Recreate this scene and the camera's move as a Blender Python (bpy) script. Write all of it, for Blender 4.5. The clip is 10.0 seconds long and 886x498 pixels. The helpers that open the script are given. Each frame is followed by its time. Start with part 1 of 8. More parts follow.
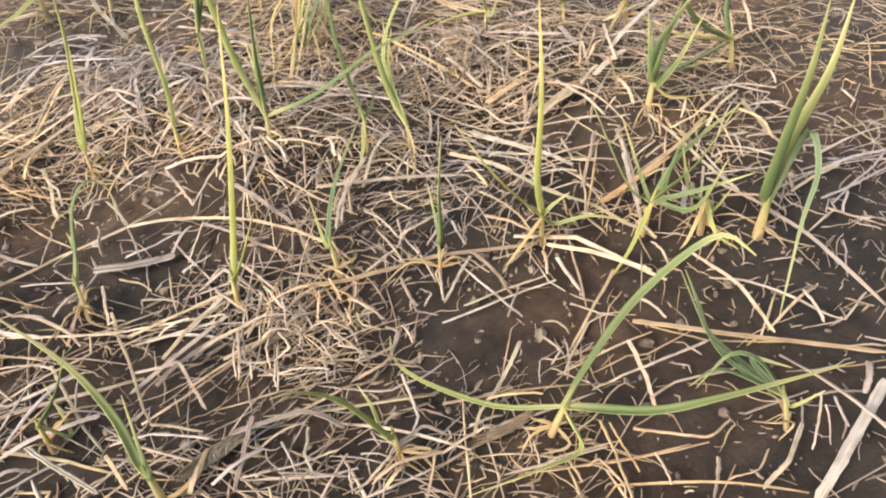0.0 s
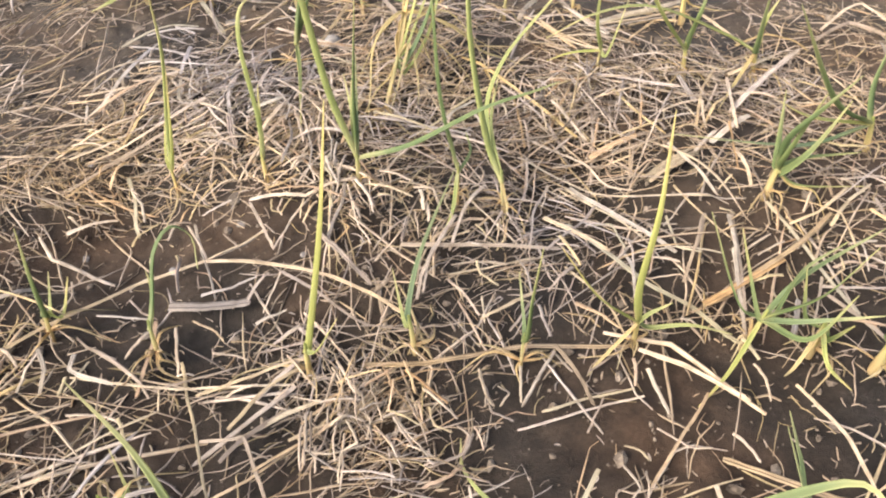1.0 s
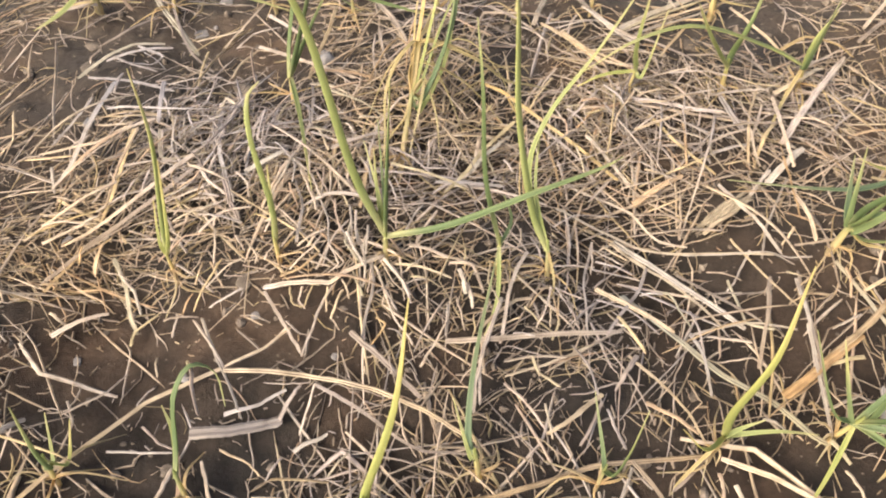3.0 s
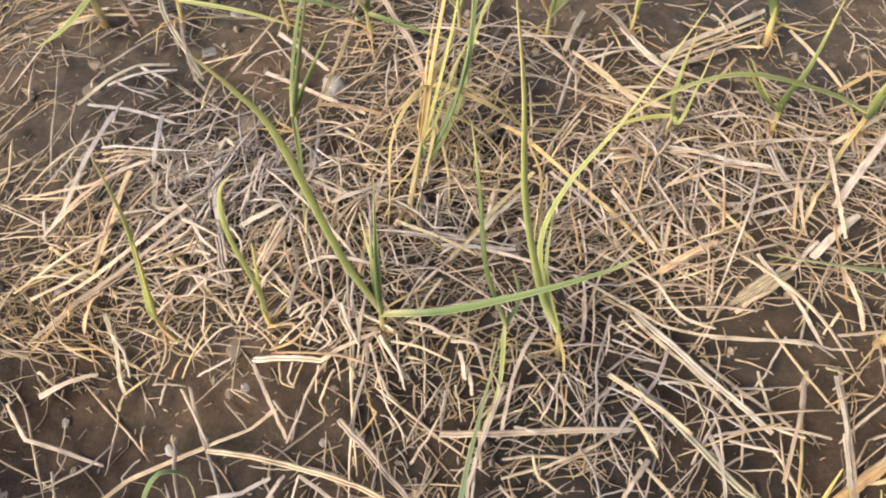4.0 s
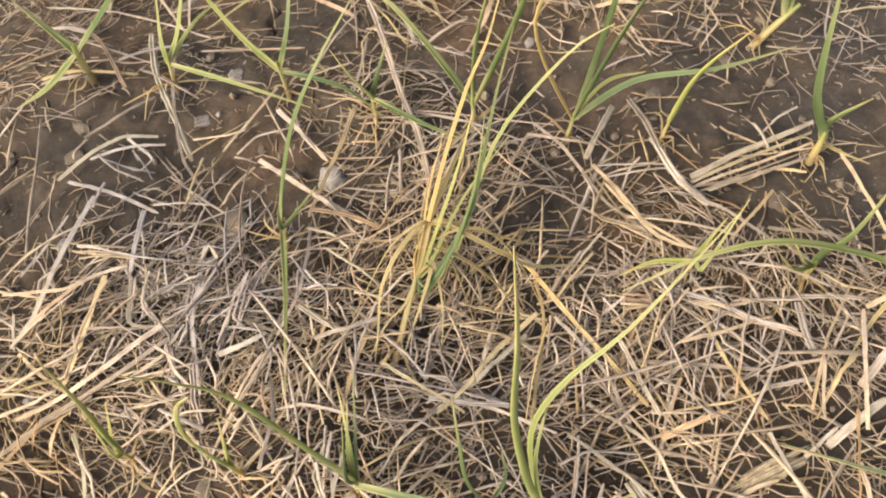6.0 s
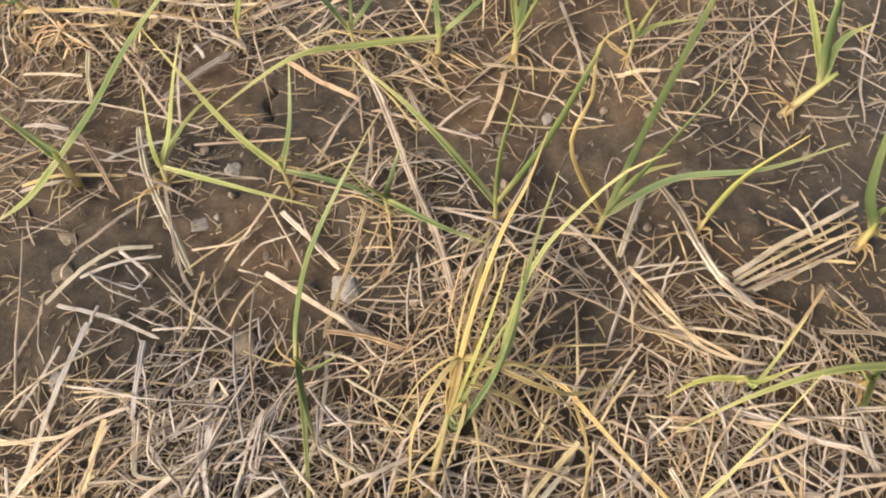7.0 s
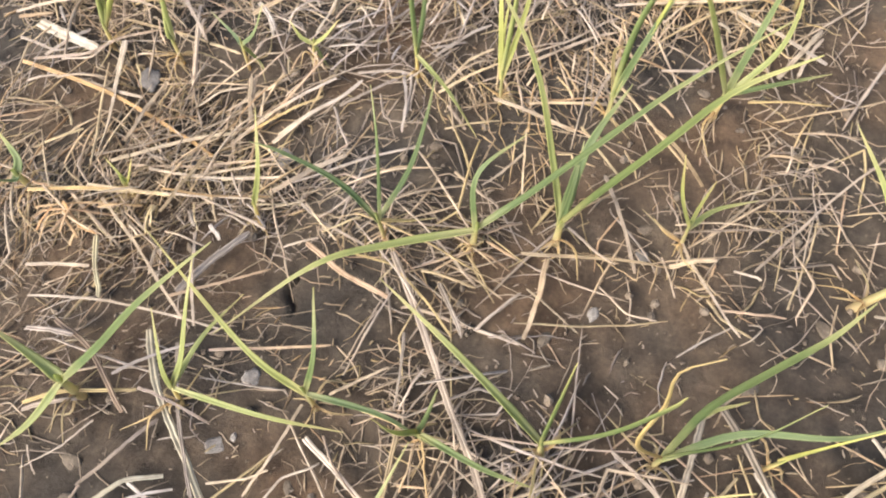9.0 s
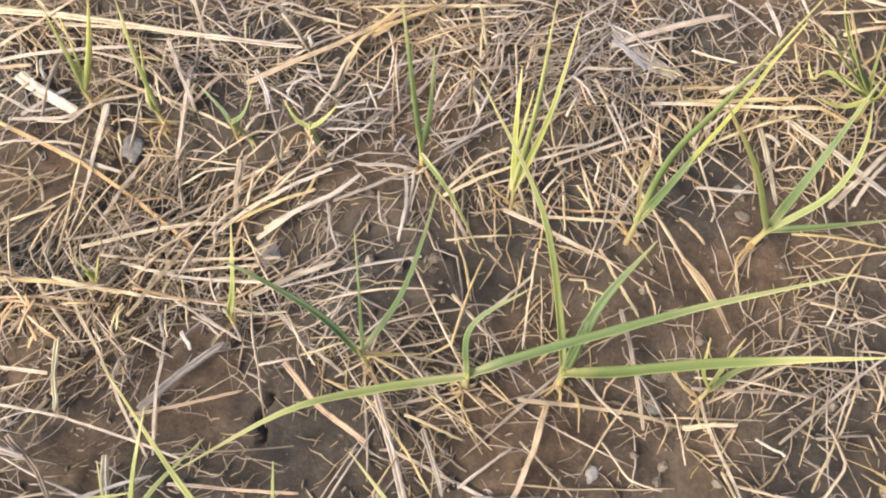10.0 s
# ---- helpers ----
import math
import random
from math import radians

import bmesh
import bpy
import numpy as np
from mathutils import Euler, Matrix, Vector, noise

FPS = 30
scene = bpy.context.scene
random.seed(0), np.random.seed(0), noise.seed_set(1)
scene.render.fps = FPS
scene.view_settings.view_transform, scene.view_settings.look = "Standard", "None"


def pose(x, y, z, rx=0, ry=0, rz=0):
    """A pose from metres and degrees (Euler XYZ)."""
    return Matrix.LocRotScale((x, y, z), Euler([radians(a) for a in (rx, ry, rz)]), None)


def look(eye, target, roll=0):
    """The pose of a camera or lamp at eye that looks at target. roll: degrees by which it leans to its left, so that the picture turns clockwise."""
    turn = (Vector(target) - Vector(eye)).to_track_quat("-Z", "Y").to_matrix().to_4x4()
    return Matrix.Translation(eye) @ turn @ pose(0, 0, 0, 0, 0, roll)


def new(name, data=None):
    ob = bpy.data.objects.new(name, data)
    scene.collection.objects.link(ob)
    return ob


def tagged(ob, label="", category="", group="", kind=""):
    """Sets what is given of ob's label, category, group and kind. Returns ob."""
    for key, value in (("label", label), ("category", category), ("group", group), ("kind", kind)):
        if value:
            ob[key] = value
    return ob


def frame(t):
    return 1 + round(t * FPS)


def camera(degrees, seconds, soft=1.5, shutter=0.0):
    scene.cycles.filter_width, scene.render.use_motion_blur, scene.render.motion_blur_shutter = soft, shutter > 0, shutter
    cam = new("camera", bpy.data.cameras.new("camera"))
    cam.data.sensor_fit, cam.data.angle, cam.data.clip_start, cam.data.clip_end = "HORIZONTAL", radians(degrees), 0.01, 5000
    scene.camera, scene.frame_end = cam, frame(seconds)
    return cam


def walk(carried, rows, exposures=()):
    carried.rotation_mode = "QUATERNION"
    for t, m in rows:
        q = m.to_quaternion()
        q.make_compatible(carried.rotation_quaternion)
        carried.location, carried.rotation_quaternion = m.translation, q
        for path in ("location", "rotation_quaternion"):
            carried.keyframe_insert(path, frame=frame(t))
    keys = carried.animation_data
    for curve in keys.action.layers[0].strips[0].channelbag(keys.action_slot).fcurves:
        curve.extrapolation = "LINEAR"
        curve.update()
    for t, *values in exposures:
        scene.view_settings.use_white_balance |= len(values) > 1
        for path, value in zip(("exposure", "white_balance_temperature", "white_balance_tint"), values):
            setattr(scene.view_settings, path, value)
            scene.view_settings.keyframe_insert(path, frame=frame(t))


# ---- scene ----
cam = camera(62.0, 10.0, soft=2.05)
PATH = [
    (0, (0.221, 0.208, 0.449), (0.019, 1.671, -0.9), -4.3),
    (0.5, (0.198, 0.269, 0.456), (-0.117, 1.652, -0.954), -1.5),
    (1, (0.185, 0.312, 0.507), (-0.171, 1.651, -0.936), -2.0),
    (1.5, (0.146, 0.354, 0.49), (-0.16, 1.698, -0.959), 0.1),
    (2, (0.102, 0.4, 0.499), (-0.178, 1.691, -1.002), -2.9),
    (2.5, (0.064, 0.448, 0.544), (-0.156, 1.566, -1.1), -0.3),
    (2.7, (0.063, 0.454, 0.546), (-0.103, 1.631, -1.063), 0.4),
    (3.8, (0.089, 0.569, 0.581), (-0.196, 1.62, -1.097), -4.7),
    (4, (0.087, 0.602, 0.575), (-0.21, 1.605, -1.13), -4.8),
    (4.5, (0.08, 0.662, 0.553), (-0.22, 1.629, -1.171), -4.2),
    (5, (0.087, 0.693, 0.553), (-0.204, 1.608, -1.201), -4.2),
    (5.2, (0.093, 0.716, 0.569), (-0.223, 1.598, -1.198), -6.2),
    (6.3, (0.037, 0.828, 0.624), (-0.244, 1.618, -1.192), -2.5),
    (6.5, (0.018, 0.856, 0.623), (-0.243, 1.635, -1.201), -1.6),
    (7, (-0.005, 0.906, 0.622), (-0.265, 1.689, -1.2), -4.5),
    (7.5, (-0.034, 0.949, 0.625), (-0.278, 1.732, -1.199), -3.9),
    (8, (-0.055, 0.99, 0.625), (-0.271, 1.755, -1.211), -1.9),
    (8.5, (-0.057, 1.031, 0.638), (-0.267, 1.794, -1.199), -3.6),
    (9, (-0.075, 1.094, 0.644), (-0.371, 1.882, -1.17), -6.4),
    (9.5, (-0.086, 1.198, 0.631), (-0.419, 1.898, -1.213), -7.7),
    (10, (-0.097, 1.273, 0.638), (-0.435, 1.924, -1.223), -8.6),
]
EXPOSURES = [(0.0, 1.30, 6400, 6), (1.0, 1.40, 6250, 6), (2.5, 1.32, 6450, 6), (4.5, 1.17, 6600, 5), (5.2, 1.14, 6650, 5),
             (7.0, 1.12, 7000, 3), (7.5, 1.33, 6600, 4), (8.5, 1.35, 6250, 4), (10.0, 1.32, 6250, 4)]
walk(cam, [(t, look(eye, target, roll)) for t, eye, target, roll in PATH], EXPOSURES)

# ---- world, sun and exposure ----
world = bpy.data.worlds.new("world")
scene.world = world
world.use_nodes = True
sky = world.node_tree.nodes.new("ShaderNodeTexSky")
sky.sky_type = "NISHITA"
sky.sun_disc = False
sky.dust_density, sky.ozone_density = 5.0, 0.6
SUN_UP, SUN_ROUND = 40.0, 222.0        # degrees above the horizon; clockwise from +y
sky.sun_elevation, sky.sun_rotation = radians(SUN_UP), radians(SUN_ROUND)
world.node_tree.links.new(sky.outputs[0], world.node_tree.nodes["Background"].inputs[0])
world.node_tree.nodes["Background"].inputs[1].default_value = 0.15
sun = new("sun", bpy.data.lights.new("sun", "SUN"))
sun.data.energy, sun.data.angle, sun.data.color = 2.8, radians(30), (1.0, 0.91, 0.80)
a, e = radians(SUN_ROUND), radians(SUN_UP)
sun.matrix_world = look((3 * math.sin(a) * math.cos(e), 3 * math.cos(a) * math.cos(e), 3 * math.sin(e)), (0, 0, 0))

# ---- materials ----


class Nodes:
    """A small builder for node materials."""

    def __init__(self, name):
        self.mat = bpy.data.materials.new(name)
        self.mat.use_nodes = True
        self.tree = self.mat.node_tree
        self.shader = self.tree.nodes["Principled BSDF"]

    def add(self, kind, **values):
        n = self.tree.nodes.new("ShaderNode" + kind)
        for k, v in values.items():
            if k in n.inputs:
                n.inputs[k].default_value = v
        return n

    def link(self, a, b):
        self.tree.links.new(a, b)

    def noise(self, vector, scale, detail=4.0, rough=0.55):
        n = self.add("TexNoise", Scale=scale, Detail=detail, Roughness=rough)
        if vector is not None:
            self.link(vector, n.inputs["Vector"])
        return n.outputs["Fac"]

    def ramp(self, fac, stops):
        n = self.add("ValToRGB")
        while len(n.color_ramp.elements) < len(stops):
            n.color_ramp.elements.new(0.5)
        for el, (p, c) in zip(n.color_ramp.elements, stops):
            el.position, el.color = p, (*c, 1)
        self.link(fac, n.inputs["Fac"])
        return n.outputs["Color"]

    def mix(self, fac, a, b, blend="MIX"):
        n = self.tree.nodes.new("ShaderNodeMix")
        n.data_type, n.blend_type = "RGBA", blend
        for sock, v in ((n.inputs[0], fac), (n.inputs[6], a), (n.inputs[7], b)):
            if isinstance(v, (int, float)):
                sock.default_value = v
            elif isinstance(v, tuple):
                sock.default_value = (*v, 1)
            else:
                self.link(v, sock)
        return n.outputs[2]

    def bump(self, height, strength, distance):
        n = self.add("Bump", Strength=strength, Distance=distance)
        self.link(height, n.inputs["Height"])
        self.link(n.outputs["Normal"], self.shader.inputs["Normal"])

    def base(self, colour, roughness=0.6, specular=0.4):
        if isinstance(colour, tuple):
            self.shader.inputs["Base Color"].default_value = (*colour, 1)
        else:
            self.link(colour, self.shader.inputs["Base Color"])
        self.shader.inputs["Roughness"].default_value = roughness
        self.shader.inputs["Specular IOR Level"].default_value = specular
        return self


def soil_material():
    n = Nodes("damp_soil")
    pos = n.add("NewGeometry").outputs["Position"]
    big = n.noise(pos, 5.0, 3)
    mid = n.noise(pos, 38.0, 5, 0.6)
    fine = n.noise(pos, 260.0, 6, 0.7)
    c1 = n.ramp(big, [(0.34, (0.054, 0.043, 0.036)), (0.50, (0.080, 0.057, 0.041)), (0.68, (0.122, 0.074, 0.045))])
    c2 = n.ramp(mid, [(0.3, (0.45, 0.43, 0.42)), (0.55, (0.85, 0.84, 0.83)), (0.75, (1.2, 1.2, 1.2))])
    c3 = n.ramp(fine, [(0.3, (0.62, 0.62, 0.62)), (0.6, (1.0, 1.0, 1.0)), (0.78, (1.5, 1.48, 1.42))])
    # soil tone by place: darker beside the first plants, paler and cooler further out
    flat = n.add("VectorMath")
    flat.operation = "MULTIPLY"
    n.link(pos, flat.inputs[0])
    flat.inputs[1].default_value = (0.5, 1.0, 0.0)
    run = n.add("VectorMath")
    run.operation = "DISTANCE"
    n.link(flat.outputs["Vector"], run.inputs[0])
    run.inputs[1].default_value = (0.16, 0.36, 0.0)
    far_off = n.add("Math")
    far_off.operation = "MULTIPLY_ADD"
    n.link(n.noise(pos, 7.0, 3), far_off.inputs[0])
    far_off.inputs[1].default_value = 0.5
    n.link(run.outputs["Value"], far_off.inputs[2])
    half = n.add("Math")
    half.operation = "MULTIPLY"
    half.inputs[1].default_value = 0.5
    n.link(far_off.outputs[0], half.inputs[0])
    mottled = n.ramp(half.outputs[0], [(0.33, (0.55, 0.52, 0.50)), (0.46, (0.86, 0.85, 0.84)), (0.62, (1.20, 1.25, 1.27))])
    n.base(n.mix(1.0, n.mix(1.0, n.mix(1.0, c1, c2, "MULTIPLY"), c3, "MULTIPLY"), mottled, "MULTIPLY"), 0.85, 0.25)
    h = n.mix(0.35, n.mix(0.5, mid, fine), n.noise(pos, 900.0, 3, 0.7))
    n.bump(h, 0.9, 0.006)
    return n.mat


def straw_material(name, seed_node, warm, pale, grey, thin=0.22):
    """Dry straw: colour by stalk, streaks along it, dull stains; a little light passes through it."""
    n = Nodes(name)
    rnd = n.add(seed_node[0]).outputs[seed_node[1]]
    pos = n.add("NewGeometry").outputs["Position"]
    olive = (0.92 * warm[0], 0.95 * warm[1], 0.76 * warm[2])
    rust = (0.90 * warm[0], 0.80 * warm[1], 0.74 * warm[2])
    tone = n.ramp(rnd, [(0.0, grey), (0.14, pale), (0.30, warm), (0.44, (0.62 * grey[0], 0.58 * grey[1], 0.54 * grey[2])), (0.56, pale),
                        (0.68, olive), (0.78, rust), (0.88, (1.12 * grey[0], 1.12 * grey[1], 1.12 * grey[2])), (0.95, (1.1 * warm[0], 1.1 * warm[1], warm[2])), (1.0, pale)])
    stain = n.ramp(n.noise(pos, 60.0, 4), [(0.30, (0.60, 0.57, 0.53)), (0.5, (0.92, 0.9, 0.88)), (0.7, (1.12, 1.1, 1.05))])
    patch = n.ramp(n.noise(pos, 4.5, 2), [(0.35, (0.86, 0.86, 0.92)), (0.65, (1.10, 1.0, 0.82))])
    uv = n.add("UVMap").outputs["UV"]
    mp = n.add("Mapping")
    mp.inputs["Scale"].default_value = (9.0, 1.1, 1.0)
    n.link(uv, mp.inputs["Vector"])
    fibre = n.ramp(n.noise(mp.outputs["Vector"], 2.2, 4), [(0.34, (0.56, 0.52, 0.48)), (0.50, (0.95, 0.94, 0.93)), (0.68, (1.18, 1.18, 1.18))])
    tone = n.mix(1.0, tone, fibre, "MULTIPLY")
    col = n.mix(1.0, n.mix(1.0, tone, stain, "MULTIPLY"), patch, "MULTIPLY")
    n.base(col, 0.55, 0.35)
    n.bump(n.noise(mp.outputs["Vector"], 6.0, 3), 0.35, 0.0006)
    glow = n.add("BsdfTranslucent")
    n.link(n.mix(1.0, col, (1.15, 1.05, 0.85), "MULTIPLY"), glow.inputs["Color"])
    both = n.add("MixShader", Fac=thin)
    n.link(n.shader.outputs[0], both.inputs[1])
    n.link(glow.outputs[0], both.inputs[2])
    n.link(both.outputs[0], n.tree.nodes["Material Output"].inputs["Surface"])
    return n.mat


def leaf_material(name, low, mid, high, tip):
    """A living blade: pale sheath, green middle, yellowing tip; light passes through it."""
    n = Nodes(name)
    uv = n.add("UVMap").outputs["UV"]
    sep = n.add("SeparateXYZ")
    n.link(uv, sep.inputs[0])
    rnd = n.add("ObjectInfo").outputs["Random"]
    pos = n.add("NewGeometry").outputs["Position"]
    along = n.add("Math")
    along.operation = "MULTIPLY_ADD"
    n.link(n.noise(pos, 30.0, 3), along.inputs[0])
    along.inputs[1].default_value = 0.22
    n.link(sep.outputs["Y"], along.inputs[2])
    grad = n.ramp(along.outputs[0], [(0.08, low), (0.30, mid), (0.75, high), (1.05, tip)])
    shade = n.ramp(rnd, [(0.0, (0.90, 0.92, 0.90)), (0.5, (1.0, 1.0, 1.0)), (1.0, (1.18, 1.12, 0.95))])
    mp = n.add("Mapping")
    mp.inputs["Scale"].default_value = (14.0, 0.25, 1.0)
    n.link(uv, mp.inputs["Vector"])
    veins = n.noise(mp.outputs["Vector"], 5.0, 2)
    streak = n.ramp(veins, [(0.3, (0.8, 0.82, 0.8)), (0.7, (1.12, 1.12, 1.05))])
    rim = n.add("Math")
    rim.operation = "PINGPONG"
    n.link(sep.outputs["X"], rim.inputs[0])
    rim.inputs[1].default_value = 0.5
    margin = n.ramp(rim.outputs[0], [(0.0, (1.34, 1.30, 1.22)), (0.20, (1.06, 1.06, 1.04)), (0.5, (0.88, 0.9, 0.86))])
    col = n.mix(1.0, n.mix(1.0, n.mix(1.0, grad, shade, "MULTIPLY"), streak, "MULTIPLY"), margin, "MULTIPLY")
    n.base(col, 0.48, 0.4)
    n.bump(veins, 0.3, 0.0005)
    glow = n.add("BsdfTranslucent")
    n.link(n.mix(1.0, col, (1.2, 1.2, 0.95), "MULTIPLY"), glow.inputs["Color"])
    both = n.add("MixShader", Fac=0.46)
    n.link(n.shader.outputs[0], both.inputs[1])
    n.link(glow.outputs[0], both.inputs[2])
    n.link(both.outputs[0], n.tree.nodes["Material Output"].inputs["Surface"])
    return n.mat


SOIL = soil_material()


def stone_material(name, dark, light):
    n = Nodes(name)
    pos = n.add("NewGeometry").outputs["Position"]
    tone = n.ramp(n.noise(pos, 45.0, 4), [(0.35, dark), (0.65, light)])
    grit = n.ramp(n.noise(pos, 420.0, 5, 0.7), [(0.35, (0.7, 0.69, 0.68)), (0.65, (1.15, 1.15, 1.12))])
    n.base(n.mix(1.0, tone, grit, "MULTIPLY"), 0.85, 0.3)
    n.bump(n.noise(pos, 300.0, 5, 0.7), 0.6, 0.003)
    return n.mat


STONE_PALE = stone_material("pale_pebble", (0.165, 0.142, 0.132), (0.26, 0.23, 0.215))
STONE_DARK = stone_material("dry_clod", (0.085, 0.064, 0.048), (0.135, 0.105, 0.082))
CRUMB = stone_material("soil_crumb", (0.075, 0.055, 0.042), (0.20, 0.155, 0.12))
GOLD, PALE, GREY = (0.485, 0.39, 0.29), (0.53, 0.455, 0.40), (0.415, 0.375, 0.36)
ISLAND, WHOLE = ("NewGeometry", "Random Per Island"), ("ObjectInfo", "Random")
MULCH = straw_material("loose_straw", ISLAND, GOLD, PALE, GREY)
GOLDS = ((0.50, 0.385, 0.24), (0.52, 0.425, 0.30), (0.45, 0.37, 0.275))
PALES = ((0.505, 0.425, 0.345), (0.53, 0.46, 0.41), (0.455, 0.405, 0.38))
GREYS = ((0.44, 0.395, 0.365), (0.47, 0.43, 0.41), (0.40, 0.37, 0.36))
RUSTS = ((0.47, 0.345, 0.225), (0.50, 0.395, 0.285), (0.41, 0.31, 0.235))
STALK_GOLD = straw_material("golden_stalk", WHOLE, *GOLDS)
# darker copy of the mulch: shade of the lower layer put into its colour
MULCH_SHADED = straw_material("rotting_straw", ISLAND, (0.355, 0.285, 0.205), (0.39, 0.325, 0.27), (0.29, 0.255, 0.23))
STALK_PALE = straw_material("pale_stalk", WHOLE, *PALES)
SCRAP_TONES = [straw_material(name, ISLAND, *tones) for name, tones in (
    ("golden_scrap", GOLDS), ("pale_scrap", PALES), ("grey_scrap", GREYS), ("rusty_scrap", RUSTS))]
STALK_GREY = straw_material("grey_stalk", WHOLE, *GREYS)
STALK_RUST = straw_material("rusty_stalk", WHOLE, *RUSTS)
GREEN = leaf_material("green_leaf", (0.36, 0.34, 0.19), (0.128, 0.170, 0.078), (0.163, 0.201, 0.094), (0.32, 0.315, 0.165))
LIME = leaf_material("yellow_green_leaf", (0.44, 0.40, 0.23), (0.30, 0.318, 0.130), (0.36, 0.362, 0.155), (0.46, 0.405, 0.215))
BLUE = leaf_material("grey_green_leaf", (0.36, 0.36, 0.22), (0.145, 0.188, 0.108), (0.185, 0.225, 0.128), (0.36, 0.35, 0.20))
GONE = leaf_material("withered_leaf", (0.40, 0.285, 0.155), (0.425, 0.325, 0.168), (0.415, 0.33, 0.182), (0.40, 0.325, 0.205))
DRY = leaf_material("shrivelled_leaf", (0.33, 0.205, 0.115), (0.39, 0.275, 0.165), (0.41, 0.32, 0.21), (0.39, 0.31, 0.215))
SHEATH = leaf_material("pale_sheath", (0.38, 0.25, 0.165), (0.46, 0.35, 0.215), (0.42, 0.37, 0.20), (0.27, 0.29, 0.12))

# ---- the lie of the land ----
rng = np.random.default_rng(7)
LATTICE = rng.random((64, 64))


def value_noise(x, y, cell):
    """Smooth noise from 0 to 1 over the plan; cell is its grain in metres."""
    u, v = np.asarray(x) / cell + 1000.0, np.asarray(y) / cell + 1000.0
    i, j = np.floor(u).astype(int), np.floor(v).astype(int)
    f, g = u - i, v - j
    f, g = f * f * (3 - 2 * f), g * g * (3 - 2 * g)
    p = lambda a, b: LATTICE[a % 64, b % 64]
    return (p(i, j) * (1 - f) + p(i + 1, j) * f) * (1 - g) + (p(i, j + 1) * (1 - f) + p(i + 1, j + 1) * f) * g


SWELLS = [
    (-0.27, 0.72, 0.12, -0.019),
    (0.17, 0.92, 0.09, -0.028),
    (-0.19, 0.96, 0.16, 0.017),
    (0.09, 1.48, 0.22, -0.012),
    (-0.43, 1.44, 0.12, -0.013),
    (0.13, 1.20, 0.09, 0.015),
    (0.25, 0.60, 0.22, -0.010),
    (-0.47, 1.16, 0.09, 0.012),
    (0.01, 1.32, 0.09, -0.016),
    (0.21, 1.44, 0.09, -0.018),
    (-0.07, 0.80, 0.09, 0.010),
    (-0.11, 0.64, 0.09, -0.013),
    (-0.27, 0.76, 0.09, -0.020),
    (-0.03, 1.16, 0.09, 0.014),
    (0.41, 0.96, 0.12, 0.008),
    (-0.35, 0.96, 0.09, 0.007),
    (-0.19, 1.40, 0.09, 0.009),
    (-0.35, 1.36, 0.09, -0.014),
    (-0.51, 1.48, 0.09, -0.013),
    (-0.07, 1.44, 0.09, -0.008),
]
LEVEL = 0.0020
CRACK = ((-0.308, 1.277), (-0.321, 1.326))


def lie(x, y):
    """The lie of the land: low ridges along the rows and hollows between them."""
    z = LEVEL + 0.0 * np.asarray(x)
    for cx, cy, r, h in SWELLS:
        z = z + h * np.exp(-((x - cx) ** 2 + (y - cy) ** 2) / r ** 2)
    return z


def crack(x, y):
    """A drying crack in the soil, a finger long."""
    s = np.clip((y - CRACK[0][1]) / (CRACK[1][1] - CRACK[0][1]), 0, 1)
    mid = CRACK[0][0] + (CRACK[1][0] - CRACK[0][0]) * s + 0.004 * np.sin(s * 9.0)
    return 0.012 * np.exp(-(((x - mid) / 0.0024) ** 2)) * (y > CRACK[0][1]) * (y < CRACK[1][1])


def ground_z(x, y):
    """Height of the soil: the lie of the land with clods and crumbs."""
    return (lie(x, y) - 0.007 + 0.010 * (value_noise(x, y, 0.075) - 0.5) + 0.006 * (value_noise(x + 1.7, y, 0.034) - 0.5)
            + 0.004 * (value_noise(x + 3.1, y, 0.016) - 0.5) + 0.002 * (value_noise(x, y + 2.3, 0.008) - 0.5) - crack(x, y))


def blobs(x, y, rows):
    """The strongest of several soft oval patches (x, y, half width, half depth, strength)."""
    out = np.zeros(np.shape(x))
    for cx, cy, rx, ry, s in rows:
        out = np.maximum(out, s * np.exp(-(((x - cx) / rx) ** 2 + ((y - cy) / ry) ** 2) ** 1.5))
    return out


BARE, HEAPS = [], []


def bare(*row):
    """A patch of bare soil: x, y, half width, half depth, strength."""
    BARE.append(row)


def heap(*row):
    """A place where straw lies thick."""
    HEAPS.append(row)


bare(0.28, 1.04, 0.075, 0.050, 0.65)
bare(0.29, 0.93, 0.065, 0.060, 0.60)
bare(0.25, 0.86, 0.090, 0.040, 0.60)
bare(-0.61, 1.41, 0.060, 0.045, 0.85)
bare(-0.50, 1.54, 0.085, 0.050, 0.90)
bare(-0.26, 1.46, 0.045, 0.055, 0.85)
bare(-0.19, 1.51, 0.055, 0.040, 0.80)
bare(-0.38, 1.45, 0.070, 0.040, 0.75)
bare(0.03, 1.14, 0.045, 0.032, 0.70)
bare(-0.21, 0.74, 0.156, 0.084, 0.85)
bare(-0.24, 0.68, 0.094, 0.086, 0.90)
bare(-0.06, 0.59, 0.057, 0.036, 0.60)
bare(0.18, 0.60, 0.092, 0.068, 0.85)
bare(0.39, 0.61, 0.086, 0.045, 0.60)
bare(-0.14, 0.51, 0.050, 0.045, 0.80)
bare(-0.21, 0.76, 0.129, 0.058, 0.92)
bare(-0.19, 0.65, 0.124, 0.058, 0.85)
bare(-0.03, 0.67, 0.073, 0.040, 0.50)
bare(-0.45, 1.07, 0.128, 0.127, 0.90)
bare(-0.18, 0.76, 0.196, 0.050, 0.85)
bare(0.19, 1.29, 0.144, 0.077, 0.80)
